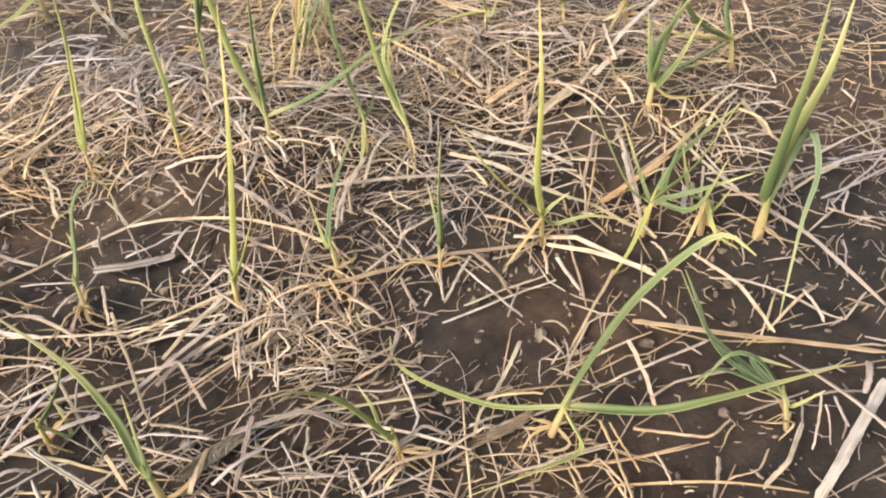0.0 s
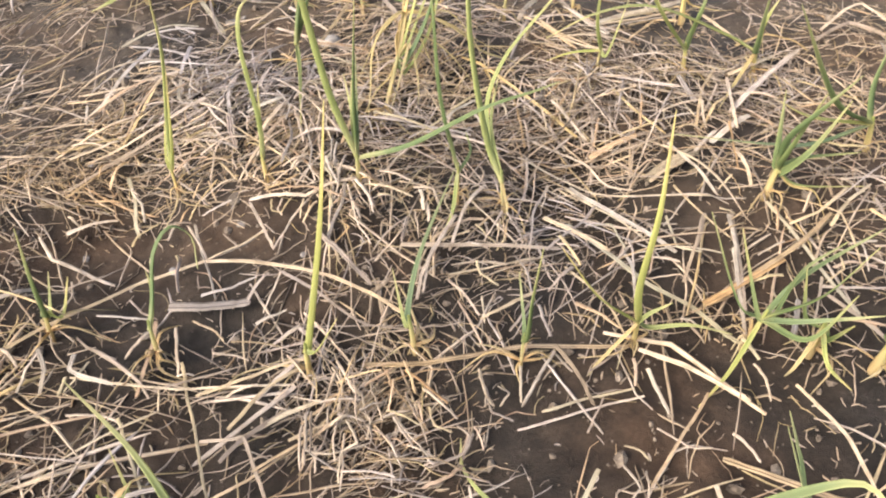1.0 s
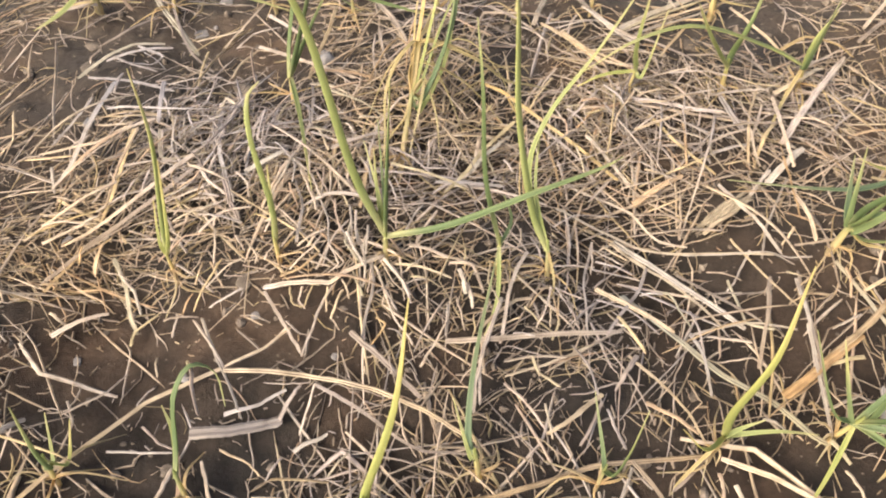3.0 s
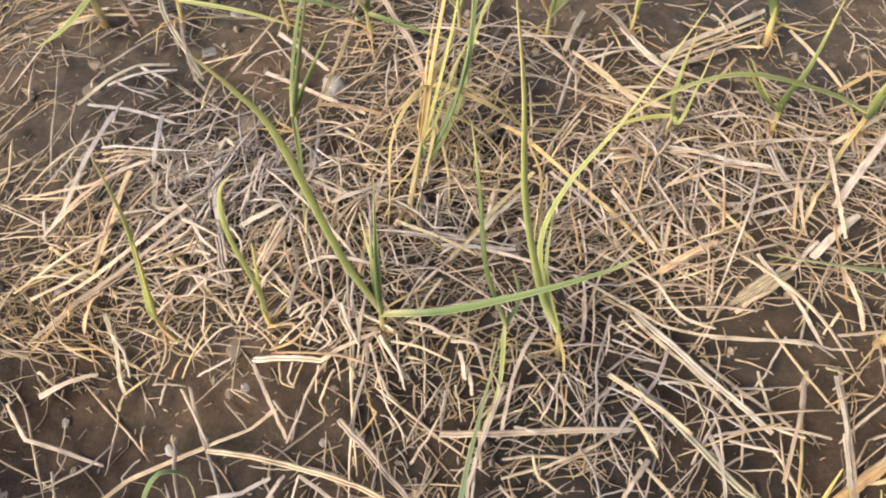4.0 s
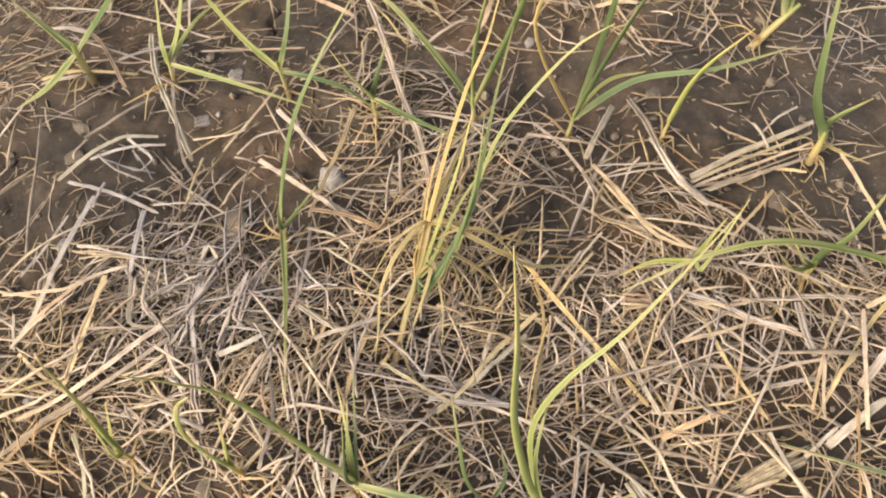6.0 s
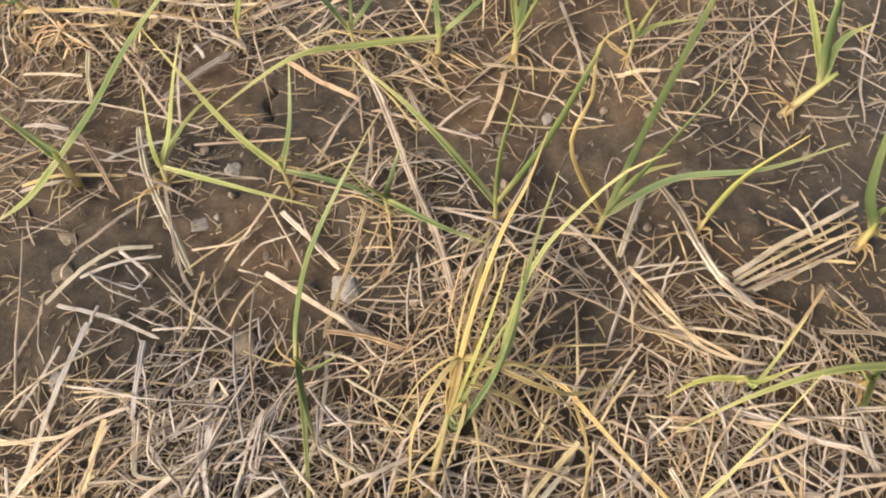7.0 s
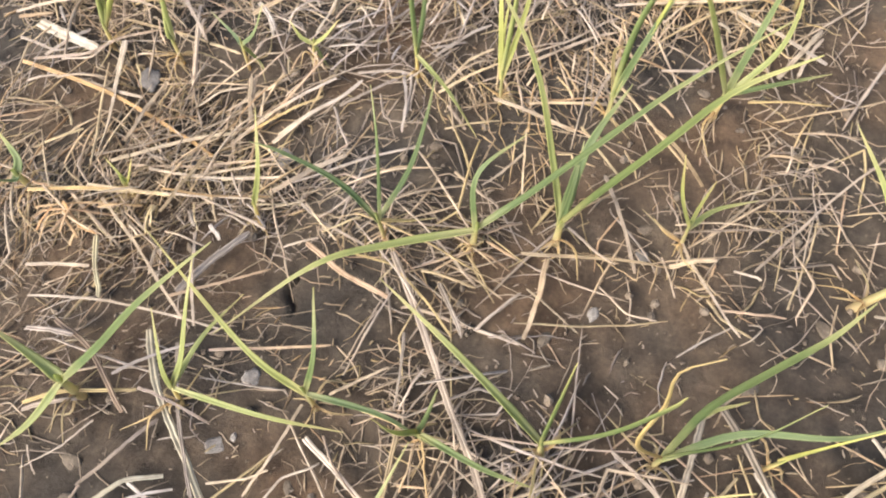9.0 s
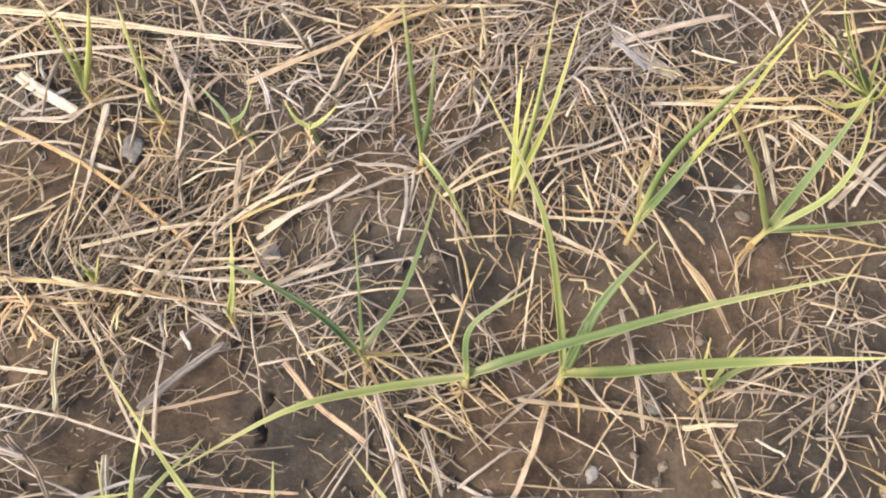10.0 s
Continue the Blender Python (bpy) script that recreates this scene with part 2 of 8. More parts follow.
bare(-0.26, 1.13, 0.080, 0.063, 0.60)
bare(-0.40, 1.09, 0.154, 0.072, 0.90)
bare(-0.30, 1.18, 0.109, 0.056, 0.70)
bare(-0.04, 1.33, 0.115, 0.053, 0.85)
bare(0.17, 1.36, 0.117, 0.086, 0.85)
bare(-0.42, 1.00, 0.067, 0.081, 0.80)
bare(-0.34, 1.32, 0.108, 0.040, 0.85)
bare(-0.21, 1.47, 0.078, 0.063, 0.85)
bare(-0.01, 1.37, 0.238, 0.041, 0.60)
bare(0.02, 1.65, 0.072, 0.066, 0.90)
bare(-0.61, 1.45, 0.076, 0.048, 0.60)
bare(-0.30, 1.56, 0.063, 0.046, 0.50)
bare(-0.22, 1.30, 0.080, 0.051, 0.50)
bare(0.01, 1.14, 0.047, 0.052, 0.60)
bare(-0.36, 1.23, 0.142, 0.029, 0.60)
bare(0.41, 0.52, 0.104, 0.067, 0.85)
bare(0.30, 0.87, 0.074, 0.054, 0.70)
bare(0.32, 0.69, 0.096, 0.045, 0.70)
bare(-0.11, 0.45, 0.060, 0.030, 0.50)
bare(-0.25, 1.14, 0.113, 0.060, 0.75)
bare(0.02, 1.18, 0.082, 0.067, 0.60)
bare(-0.15, 1.09, 0.068, 0.047, 0.50)
bare(0.01, 1.10, 0.042, 0.031, 0.60)
bare(-0.08, 0.73, 0.091, 0.043, 0.50)
bare(0.28, 0.90, 0.084, 0.060, 0.75)
bare(0.32, 0.61, 0.129, 0.041, 0.70)
bare(0.18, 0.61, 0.088, 0.043, 0.70)
bare(0.18, 0.93, 0.034, 0.024, 0.60)
bare(0.26, 0.91, 0.102, 0.034, 0.75)
bare(0.22, 0.85, 0.061, 0.033, 0.75)
bare(0.12, 0.90, 0.042, 0.030, 0.60)
bare(-0.28, 1.27, 0.069, 0.057, 0.80)
bare(0.00, 1.51, 0.059, 0.052, 0.85)
bare(-0.07, 1.33, 0.098, 0.055, 0.80)
bare(0.17, 1.34, 0.130, 0.050, 0.85)
bare(0.04, 1.31, 0.079, 0.040, 0.70)
bare(-0.40, 1.12, 0.093, 0.040, 0.90)
bare(-0.29, 1.14, 0.063, 0.040, 0.80)
bare(-0.45, 1.06, 0.050, 0.075, 0.90)
bare(-0.23, 1.07, 0.059, 0.036, 0.70)
bare(0.04, 1.12, 0.058, 0.034, 0.70)
bare(0.09, 1.23, 0.061, 0.043, 0.70)
bare(0.20, 1.26, 0.058, 0.035, 0.80)
bare(0.21, 1.20, 0.050, 0.024, 0.70)
bare(0.34, 0.63, 0.114, 0.054, 0.90)
bare(0.23, 0.63, 0.071, 0.037, 0.85)
bare(0.15, 0.59, 0.048, 0.041, 0.80)
bare(-0.14, 0.53, 0.098, 0.047, 0.80)
bare(-0.06, 0.58, 0.064, 0.025, 0.70)
bare(0.28, 0.89, 0.089, 0.054, 0.90)
bare(0.04, 1.03, 0.037, 0.028, 0.50)
bare(-0.26, 0.72, 0.112, 0.071, 0.95)
bare(-0.20, 0.63, 0.095, 0.040, 0.90)
bare(-0.08, 0.67, 0.058, 0.030, 0.60)
bare(0.12, 0.73, 0.035, 0.019, 0.60)
bare(-0.62, 1.41, 0.067, 0.046, 0.80)
bare(-0.28, 1.46, 0.046, 0.043, 0.70)
bare(-0.03, 1.49, 0.077, 0.071, 0.85)
bare(0.03, 1.64, 0.059, 0.054, 0.80)
bare(-0.33, 1.29, 0.082, 0.040, 0.80)
bare(-0.24, 1.27, 0.059, 0.041, 0.80)
bare(-0.45, 1.12, 0.082, 0.048, 0.90)
bare(-0.31, 1.19, 0.069, 0.032, 0.70)
bare(-0.02, 1.31, 0.110, 0.077, 0.90)
bare(0.16, 1.34, 0.080, 0.064, 0.85)
bare(-0.03, 1.20, 0.071, 0.030, 0.60)
bare(-0.13, 0.51, 0.039, 0.083, 0.90)
bare(-0.03, 0.53, 0.050, 0.029, 0.70)
bare(0.21, 0.60, 0.046, 0.038, 0.90)
bare(0.35, 0.59, 0.053, 0.036, 0.90)
bare(0.33, 0.49, 0.056, 0.028, 0.85)
bare(0.45, 0.59, 0.051, 0.029, 0.80)
bare(-0.27, 0.73, 0.116, 0.052, 0.95)
bare(-0.16, 0.76, 0.055, 0.030, 0.80)
bare(0.31, 0.82, 0.078, 0.044, 0.80)
bare(-0.38, 1.04, 0.097, 0.035, 0.60)
bare(-0.21, 1.06, 0.093, 0.034, 0.50)
bare(0.34, 0.66, 0.101, 0.040, 0.80)
bare(-0.31, 1.42, 0.048, 0.030, 0.85)
bare(-0.17, 1.49, 0.044, 0.036, 0.85)
bare(0.01, 1.60, 0.043, 0.049, 0.85)
bare(-0.24, 1.31, 0.076, 0.036, 0.85)
bare(-0.33, 1.31, 0.055, 0.035, 0.85)
bare(-0.01, 1.49, 0.046, 0.034, 0.85)
bare(-0.03, 1.37, 0.060, 0.030, 0.85)
bare(-0.39, 1.28, 0.042, 0.022, 0.85)
bare(-0.63, 1.45, 0.035, 0.027, 0.85)
bare(-0.30, 1.64, 0.030, 0.043, 0.85)
bare(-0.26, 1.44, 0.033, 0.035, 0.85)
bare(0.06, 1.59, 0.037, 0.041, 0.85)
bare(-0.38, 1.30, 0.043, 0.029, 0.85)
bare(-0.34, 1.33, 0.056, 0.030, 0.85)
bare(-0.22, 1.47, 0.038, 0.056, 0.85)
bare(-0.02, 1.35, 0.063, 0.038, 0.85)
bare(-0.01, 1.48, 0.043, 0.050, 0.85)
bare(0.17, 1.42, 0.049, 0.041, 0.85)
bare(0.21, 1.31, 0.059, 0.039, 0.85)
bare(-0.34, 1.14, 0.079, 0.033, 0.85)
bare(-0.43, 1.08, 0.046, 0.037, 0.85)
bare(-0.26, 1.13, 0.046, 0.032, 0.85)
bare(-0.01, 1.27, 0.044, 0.026, 0.85)
bare(0.14, 1.24, 0.031, 0.029, 0.85)
bare(-0.26, 1.33, 0.048, 0.034, 0.85)
bare(-0.28, 1.15, 0.058, 0.028, 0.85)
bare(-0.40, 0.95, 0.034, 0.036, 0.85)
bare(0.02, 1.11, 0.027, 0.023, 0.85)
bare(0.14, 1.30, 0.072, 0.042, 0.85)
bare(0.24, 1.33, 0.051, 0.060, 0.85)
bare(-0.42, 1.07, 0.062, 0.045, 0.85)
bare(-0.00, 1.33, 0.037, 0.045, 0.85)
bare(-0.01, 1.25, 0.037, 0.052, 0.85)
bare(-0.30, 1.07, 0.067, 0.033, 0.85)
bare(-0.20, 0.74, 0.095, 0.029, 0.85)
bare(-0.30, 0.73, 0.043, 0.029, 0.85)
bare(-0.46, 1.07, 0.056, 0.091, 0.85)
bare(0.02, 1.10, 0.033, 0.040, 0.85)
bare(0.22, 0.86, 0.029, 0.026, 0.85)
bare(0.29, 0.87, 0.028, 0.027, 0.85)
bare(0.05, 1.25, 0.054, 0.075, 0.85)
bare(-0.26, 0.73, 0.079, 0.038, 0.85)
bare(-0.22, 0.64, 0.066, 0.045, 0.85)
bare(-0.12, 0.66, 0.044, 0.026, 0.85)
bare(-0.07, 0.68, 0.029, 0.025, 0.85)
bare(0.13, 0.73, 0.029, 0.016, 0.85)
bare(0.30, 0.67, 0.031, 0.019, 0.85)
bare(0.28, 0.81, 0.030, 0.024, 0.85)
bare(0.18, 0.62, 0.054, 0.047, 0.85)
bare(0.32, 0.59, 0.041, 0.031, 0.85)
bare(0.33, 0.65, 0.034, 0.027, 0.85)
bare(0.50, 0.68, 0.034, 0.046, 0.85)
bare(0.38, 0.48, 0.042, 0.028, 0.85)
bare(-0.10, 0.68, 0.090, 0.046, 0.85)
bare(-0.22, 0.64, 0.040, 0.089, 0.85)
bare(-0.14, 0.50, 0.036, 0.032, 0.85)
bare(0.15, 0.53, 0.032, 0.028, 0.85)
heap(0.08, 0.58, 0.091, 0.052, 0.80)
heap(-0.13, 0.92, 0.279, 0.095, 0.70)
heap(0.20, 1.11, 0.345, 0.106, 0.70)
heap(-0.32, 0.80, 0.066, 0.049, 1.00)
heap(-0.35, 0.81, 0.108, 0.044, 1.00)
heap(-0.12, 0.90, 0.178, 0.079, 0.80)
heap(-0.03, 1.05, 0.110, 0.092, 1.00)
heap(0.20, 1.08, 0.144, 0.052, 1.00)
heap(-0.24, 0.90, 0.207, 0.072, 0.80)
heap(-0.22, 0.96, 0.212, 0.051, 0.90)
heap(-0.02, 1.01, 0.081, 0.062, 0.90)
heap(0.16, 1.06, 0.188, 0.051, 0.70)
heap(-0.55, 1.33, 0.142, 0.053, 0.80)
heap(-0.41, 1.42, 0.137, 0.081, 0.60)
heap(-0.47, 1.37, 0.173, 0.044, 0.80)
heap(-0.56, 1.61, 0.230, 0.060, 0.70)
heap(-0.16, 1.73, 0.236, 0.069, 0.70)
heap(0.08, 1.76, 0.087, 0.048, 0.80)
heap(-0.23, 0.92, 0.162, 0.070, 1.00)
heap(-0.17, 0.91, 0.136, 0.088, 0.90)
heap(0.06, 0.58, 0.060, 0.048, 0.80)
heap(0.05, 0.58, 0.063, 0.045, 0.90)
heap(-0.54, 1.33, 0.167, 0.074, 0.60)
heap(-0.30, 1.40, 0.160, 0.050, 0.40)
heap(-0.11, 0.96, 0.113, 0.061, 0.90)

# ---- ground ----


def link_mesh(name, verts, faces, material, uvs=None, smooth=True):
    """An object from arrays of corners and equal-sided faces; uvs per corner of a face."""
    verts, faces = np.asarray(verts, dtype=np.float32), np.asarray(faces, dtype=np.int32)
    me = bpy.data.meshes.new(name)
    me.vertices.add(len(verts))
    me.vertices.foreach_set("co", verts.ravel())
    n, k = faces.shape
    me.loops.add(n * k)
    me.loops.foreach_set("vertex_index", faces.ravel())
    me.polygons.add(n)
    me.polygons.foreach_set("loop_start", np.arange(0, n * k, k, dtype=np.int32))
    if uvs is not None:
        me.uv_layers.new(name="UVMap").data.foreach_set("uv", np.asarray(uvs, dtype=np.float32)[faces.ravel()].ravel())
    me.update(calc_edges=True)
    me.validate()
    me.polygons.foreach_set("use_smooth", np.full(len(me.polygons), smooth))
    me.materials.append(material)
    return new(name, me)


def spread(lo, hi, step, far):
    """Even steps from lo to hi, then ever wider ones out to far."""
    steps = [step * 1.2 ** k for k in range(1, 90)]
    out = np.cumsum(steps)
    out = out[out < far]
    return np.concatenate((lo - out[::-1], np.arange(lo, hi, step), hi + out))


gx, gy = spread(-0.92, 0.72, 0.0036, 300.0), spread(0.34, 2.05, 0.0036, 300.0)
X, Y = np.meshgrid(gx, gy)
index = np.arange(X.size).reshape(X.shape)
quads = np.stack((index[:-1, :-1], index[:-1, 1:], index[1:, 1:], index[1:, :-1]), -1).reshape(-1, 4)
ground = link_mesh("ground", np.stack((X, Y, ground_z(X, Y)), -1).reshape(-1, 3), quads, SOIL)
tagged(ground, "bare brown field soil with crumbs and clods", "soil", kind="structure")

# ---- straw ----


ROUND, FLATTENED = None, ((0.5, 0.0), (0.30, 0.5), (0.0, 0.10), (-0.26, 0.5), (-0.5, 0.0), (-0.2, -0.5), (0.2, -0.5))


def ribbons(paths, width, thick, sides, twist, profile=ROUND):
    """Closed thin stalks along many paths at once: paths (n, rings, 3), width and thick (n, rings)."""
    n, r, _ = paths.shape
    t = np.gradient(paths, axis=1)
    t /= np.linalg.norm(t, axis=2, keepdims=True) + 1e-9
    side = np.cross(t, np.array((0.0, 0.0, 1.0)))
    side /= np.linalg.norm(side, axis=2, keepdims=True) + 1e-6
    up = np.cross(side, t)
    c, s = np.cos(twist)[..., None], np.sin(twist)[..., None]
    side, up = side * c + up * s, up * c - side * s
    ang = np.arange(sides) * 2 * math.pi / sides
    across, rise = np.cos(ang) / 2, np.sin(ang) / 2
    if profile:
        across, rise = np.array(profile).T
    ring = (side[:, :, None] * (across[None, None, :, None] * width[:, :, None, None])
            + up[:, :, None] * (rise[None, None, :, None] * thick[:, :, None, None]))
    verts = (paths[:, :, None] + ring).reshape(-1, 3)
    base = np.arange(n)[:, None, None] * r * sides
    k, j = np.meshgrid(np.arange(r - 1), np.arange(sides), indexing="ij")
    q = np.stack((k * sides + j, k * sides + (j + 1) % sides, (k + 1) * sides + (j + 1) % sides, (k + 1) * sides + j), -1)
    faces = (base[..., None] + q[None]).reshape(-1, 4)
    u = np.broadcast_to(np.abs(np.cos(ang / 2))[None, None], (n, r, sides))
    v = np.broadcast_to(np.linspace(0, 1, r)[None, :, None], (n, r, sides))
    return verts, faces, np.stack((u, v), -1).reshape(-1, 2)


def loose_straw(count, lengths, widths, rings, kink, wave, lift, need, seed, out=0.0):
    """Paths of stalks strewn over the plan, thick where straw lies thick."""
    r = np.random.default_rng(seed)
    if out:                                     # the same mulch further off, thinning out around the bed
        x, y = r.normal(-0.15, out * 0.42, count * 4), r.normal(1.25, out * 0.42, count * 4)
        far = (x < -0.95) | (x > 0.75) | (y < 0.35) | (y > 2.09)
        x, y = x[far], y[far]
    else:
        x, y = r.uniform(-0.98, 0.78, count * 7), r.uniform(0.32, 2.12, count * 7)
    d = cover(x, y)
    keep = np.flatnonzero(r.random(len(x)) < np.maximum(d / 1.6, need * 0.62))[:count]
    x, y, d = x[keep], y[keep], d[keep]
    n = len(x)
    length = r.uniform(*lengths, n) * r.uniform(0.6, 1.0, n)
    flow = (value_noise(x, y, 0.22) - 0.5) * 5.0
    head = flow + r.normal(0, 0.75, n)
    turn = r.normal(0, wave, (n, rings)).cumsum(1) + np.where(r.random((n, rings)) < kink, r.normal(0, 0.8, (n, rings)), 0).cumsum(1)
    ang = head[:, None] + turn
    step = (length / (rings - 1))[:, None]
    px = x[:, None] + np.cumsum(np.cos(ang) * step, 1)
    py = y[:, None] + np.cumsum(np.sin(ang) * step, 1)
    h = (lift[0] + r.random(n) ** 1.6 * (lift[1] + 0.024 * np.clip(d - 0.45, 0, 1)))[:, None]
    tilt = r.normal(0, 0.10, n)[:, None] * (np.linspace(-0.5, 0.5, rings)[None] * length[:, None])
    arch = r.random(n)[:, None] ** 2 * length[:, None] * 0.14 * np.sin(np.linspace(0, math.pi, rings))[None]
    pz = np.maximum(lie(px, py) - 0.009 + h + tilt + arch, ground_z(px, py) + 0.001)
    w = r.uniform(*widths, n)[:, None] * (1 - np.abs(np.linspace(-1, 1, rings)) ** 3 * r.uniform(0.2, 0.85, n)[:, None]) * (1 + r.normal(0, 0.08, (n, rings)))
    return np.stack((px, py, pz), -1), w, r


def cover(x, y):
    """How much straw lies at a place, from 0 (bare) to 1 (thick)."""
    d = 0.44 - 0.12 * np.clip((y - 1.42) / 0.1, 0, 1) + 0.7 * (value_noise(x, y, 0.11) - 0.5)
    d = d * (1 - 0.5 * np.clip((x - 0.10) / 0.22, 0, 1) * (x < 1.2)) + blobs(x, y, HEAPS) * 0.95
    d = d * (1 - np.clip(1.12 * blobs(x, y, BARE), 0, 1))
    return np.clip(d, 0.02, 1.6)


COUNT = {"stalk": 0, "stone": 0}


def part(name, verts, faces, material, parent, uvs=None, label=""):
    """One mesh object under a thing or under a part."""
    ob = link_mesh(name, verts, faces, material, uvs)
    ob.parent = parent
    return tagged(ob, label)


def smooth_path(points, count):
    """A rounded line through a few points."""
    p = [Vector(q) for q in points]
    p = [p[0] * 2 - p[1]] + p + [p[-1] * 2 - p[-2]]
    out = []
    spans = len(p) - 3
    for k in range(count):
        s = min(k / (count - 1) * spans, spans - 1e-6)
        i, u = int(s), s - int(s)
        a, b, c, d = p[i:i + 4]
        out.append(0.5 * (2 * b + (c - a) * u + (2 * a - 5 * b + 4 * c - d) * u * u + (3 * b - a - 3 * c + d) * u ** 3))
    return np.array([tuple(v) for v in out])


def blade(points, width, rng_, rings=16):
    """A keeled tapering leaf with thickness: corners, faces and uvs."""
    path = smooth_path(points, rings)
    t = np.gradient(path, axis=0)
    t /= np.linalg.norm(t, axis=1, keepdims=True) + 1e-9
    out = path[-1] - path[0]
    az = math.atan2(out[1], out[0]) + rng_.normal(0, 0.35)
    if math.hypot(out[0], out[1]) < 0.6 * abs(out[2]):
        across = -math.pi / 2 + rng_.normal(0, 0.3)    # upright blades stand broadside to the row
        if out[0] < max(0.32 * abs(out[2]), 4 * abs(out[1])):
            az = across
    side0 = np.array((-math.sin(az), math.cos(az), 0.0))
    up = np.cross(t, side0)
    up /= np.linalg.norm(up, axis=1, keepdims=True) + 1e-9
    side = np.cross(up, t)
    s = np.linspace(0, 1, rings)
    twist = rng_.normal(0, 0.35) * s + rng_.normal(0, 0.15)
    c_, s_ = np.cos(twist)[:, None], np.sin(twist)[:, None]
    side, up = side * c_ + up * s_, up * c_ - side * s_
    w = width * np.minimum(0.70 + 2.0 * s, 1.0) * (1 - s ** 1.7) ** 0.95 + 0.0006
    w = w * (1 + rng_.normal(0, 0.035, rings))
    fold = w * (0.32 * (1 - s) ** 1.5 + 0.08)
    th = 0.0007 * (1 - 0.5 * s) + 0.0001
    rows = []
    for a, f, h in ((-0.5, 1, 0.5), (-0.26, 0.36, 0.5), (0, 0, 0.6), (0.26, 0.36, 0.5), (0.5, 1, 0.5),
                    (0.5, 1, -0.5), (0.26, 0.36, -0.5), (0, 0, -0.7), (-0.26, 0.36, -0.5), (-0.5, 1, -0.5)):
        rows.append(path + side * (a * w)[:, None] - up * (f * fold - h * th)[:, None] * -1)
    k = len(rows)
    verts = np.stack(rows, 1).reshape(-1, 3)
    i, j = np.meshgrid(np.arange(rings - 1), np.arange(k), indexing="ij")
    faces = np.stack((i * k + j, i * k + (j + 1) % k, (i + 1) * k + (j + 1) % k, (i + 1) * k + j), -1).reshape(-1, 4)
    across = np.array((0, 0.25, 0.5, 0.75, 1, 1, 0.75, 0.5, 0.25, 0))
    uvs = np.stack((np.broadcast_to(across[None], (rings, k)), np.broadcast_to(s[:, None], (rings, k))), -1).reshape(-1, 2)
    return verts, faces, uvs


def tube(points, radii, sides=9):
    """A round tapering stem."""
    path = smooth_path(points, len(radii))
    r = np.asarray(radii)
    v, f, uv = ribbons(path[None] + np.array((1e-5, 0, 0)), 2 * r[None], 2 * r[None], sides, np.zeros((1, len(r))))
    return v, f, uv


PLANT_LABELS = {
    "GREEN": "young garlic plant with green strap leaves in straw mulch",
    "LIME": "young garlic plant with yellowing green leaves in straw mulch",
    "BLUE": "young garlic plant with dull grey-green leaves in straw",
    "GONE": "withered yellow garlic clump with dry bent leaves",
}


def garlic(x, y, leaves, neck=None):
    """A young garlic plant at x, y: a pale stem and strap leaves (material, width in mm, way points from its foot)."""
    r = np.random.default_rng(int(abs(x) * 7919 + y * 104729))
    z = float(ground_z(x, y))
    kinds = [m.name for m, *_ in leaves]
    names = {"green_leaf": "GREEN", "yellow_green_leaf": "LIME", "grey_green_leaf": "BLUE", "withered_leaf": "GONE"}
    kind = names[max(sorted(set(kinds)), key=kinds.count)]
    plant = new("garlic_plant")
    plant.location = (x, y, z)
    tagged(plant, PLANT_LABELS[kind], "plant", "garlic plants in rows")
    live = [p for m, w, *p in leaves if p[-1][2] > 0.04] or [p for m, w, *p in leaves]
    lean = sum((Vector(p[0]).normalized() for p in live), Vector()) / len(live)
    tall = min(0.042, 0.42 * max(p[-1][2] for p in live) + 0.012)
    top = Vector((lean.x * tall * 0.5, lean.y * tall * 0.5, tall + float(lie(x, y)) - z))
    if neck:                                    # a leaning plant whose leaves part further up
        top = Vector(neck) / 0.75
    wide = 0.62 * max(w for m, w, *p in leaves) / 1000
    v, f, uv = tube([(0, 0, -0.008), top * 0.5, top], [wide * k for k in (0.75, 0.85, 0.72, 0.62, 0.52, 0.35)])
    part("stem", v, f, SHEATH, plant, uv, "pale sheathed stem")
    for material, width, *points in leaves:
        start = top * 0.75
        pts = [Vector(p) + Vector((0, 0, float(lie(x, y)) - z)) for p in points]
        for q in pts:
            q.z = max(q.z, float(ground_z(x + q.x, y + q.y)) - z + 0.003)
        v, f, uv = blade([start, *pts], width * (0.9 if material == GONE else 1.2) / 1000, r)
        part("leaf", v, f, material, plant, uv)
    for k in range(r.integers(5, 9)):
        a, l = r.uniform(0, 2 * math.pi), 0.010 + 0.045 * r.random() ** 1.6
        mid = Vector((math.cos(a) * l * 0.5, math.sin(a) * l * 0.5, float(lie(x, y)) - z + r.uniform(0.003, 0.014)))
        b = a + r.normal(0, 0.9)
        end = mid + Vector((math.cos(b) * l * 0.6, math.sin(b) * l * 0.6, 0))
        end.z = float(ground_z(x + end.x, y + end.y)) - z + 0.003
        v, f, uv = blade([top * 0.25, mid, end], r.uniform(0.0008, 0.0021), r, 8)
        part("dry_leaf", v, f, DRY, plant, uv, "shrivelled brown basal leaf")
    return plant


DULL = straw_material("weathered_sheath", WHOLE, (0.31, 0.275, 0.245), (0.34, 0.31, 0.29), (0.28, 0.26, 0.25))
TONES = {
    "gold": (STALK_GOLD, "golden straw stalk lying on the mulch", "golden straw stalks"),
    "pale": (STALK_PALE, "long pale beige straw stalk lying on the mulch", "pale straw stalks"),
    "grey": (STALK_GREY, "weathered grey flattened straw stalk lying on soil", "grey straw stalks"),
    "rust": (STALK_RUST, "reddish brown dry straw stalk on the mulch", "reddish straw stalks"),
    "dull": (DULL, "torn weathered grey leaf sheath lying on soil", "torn leaf sheaths"),
}


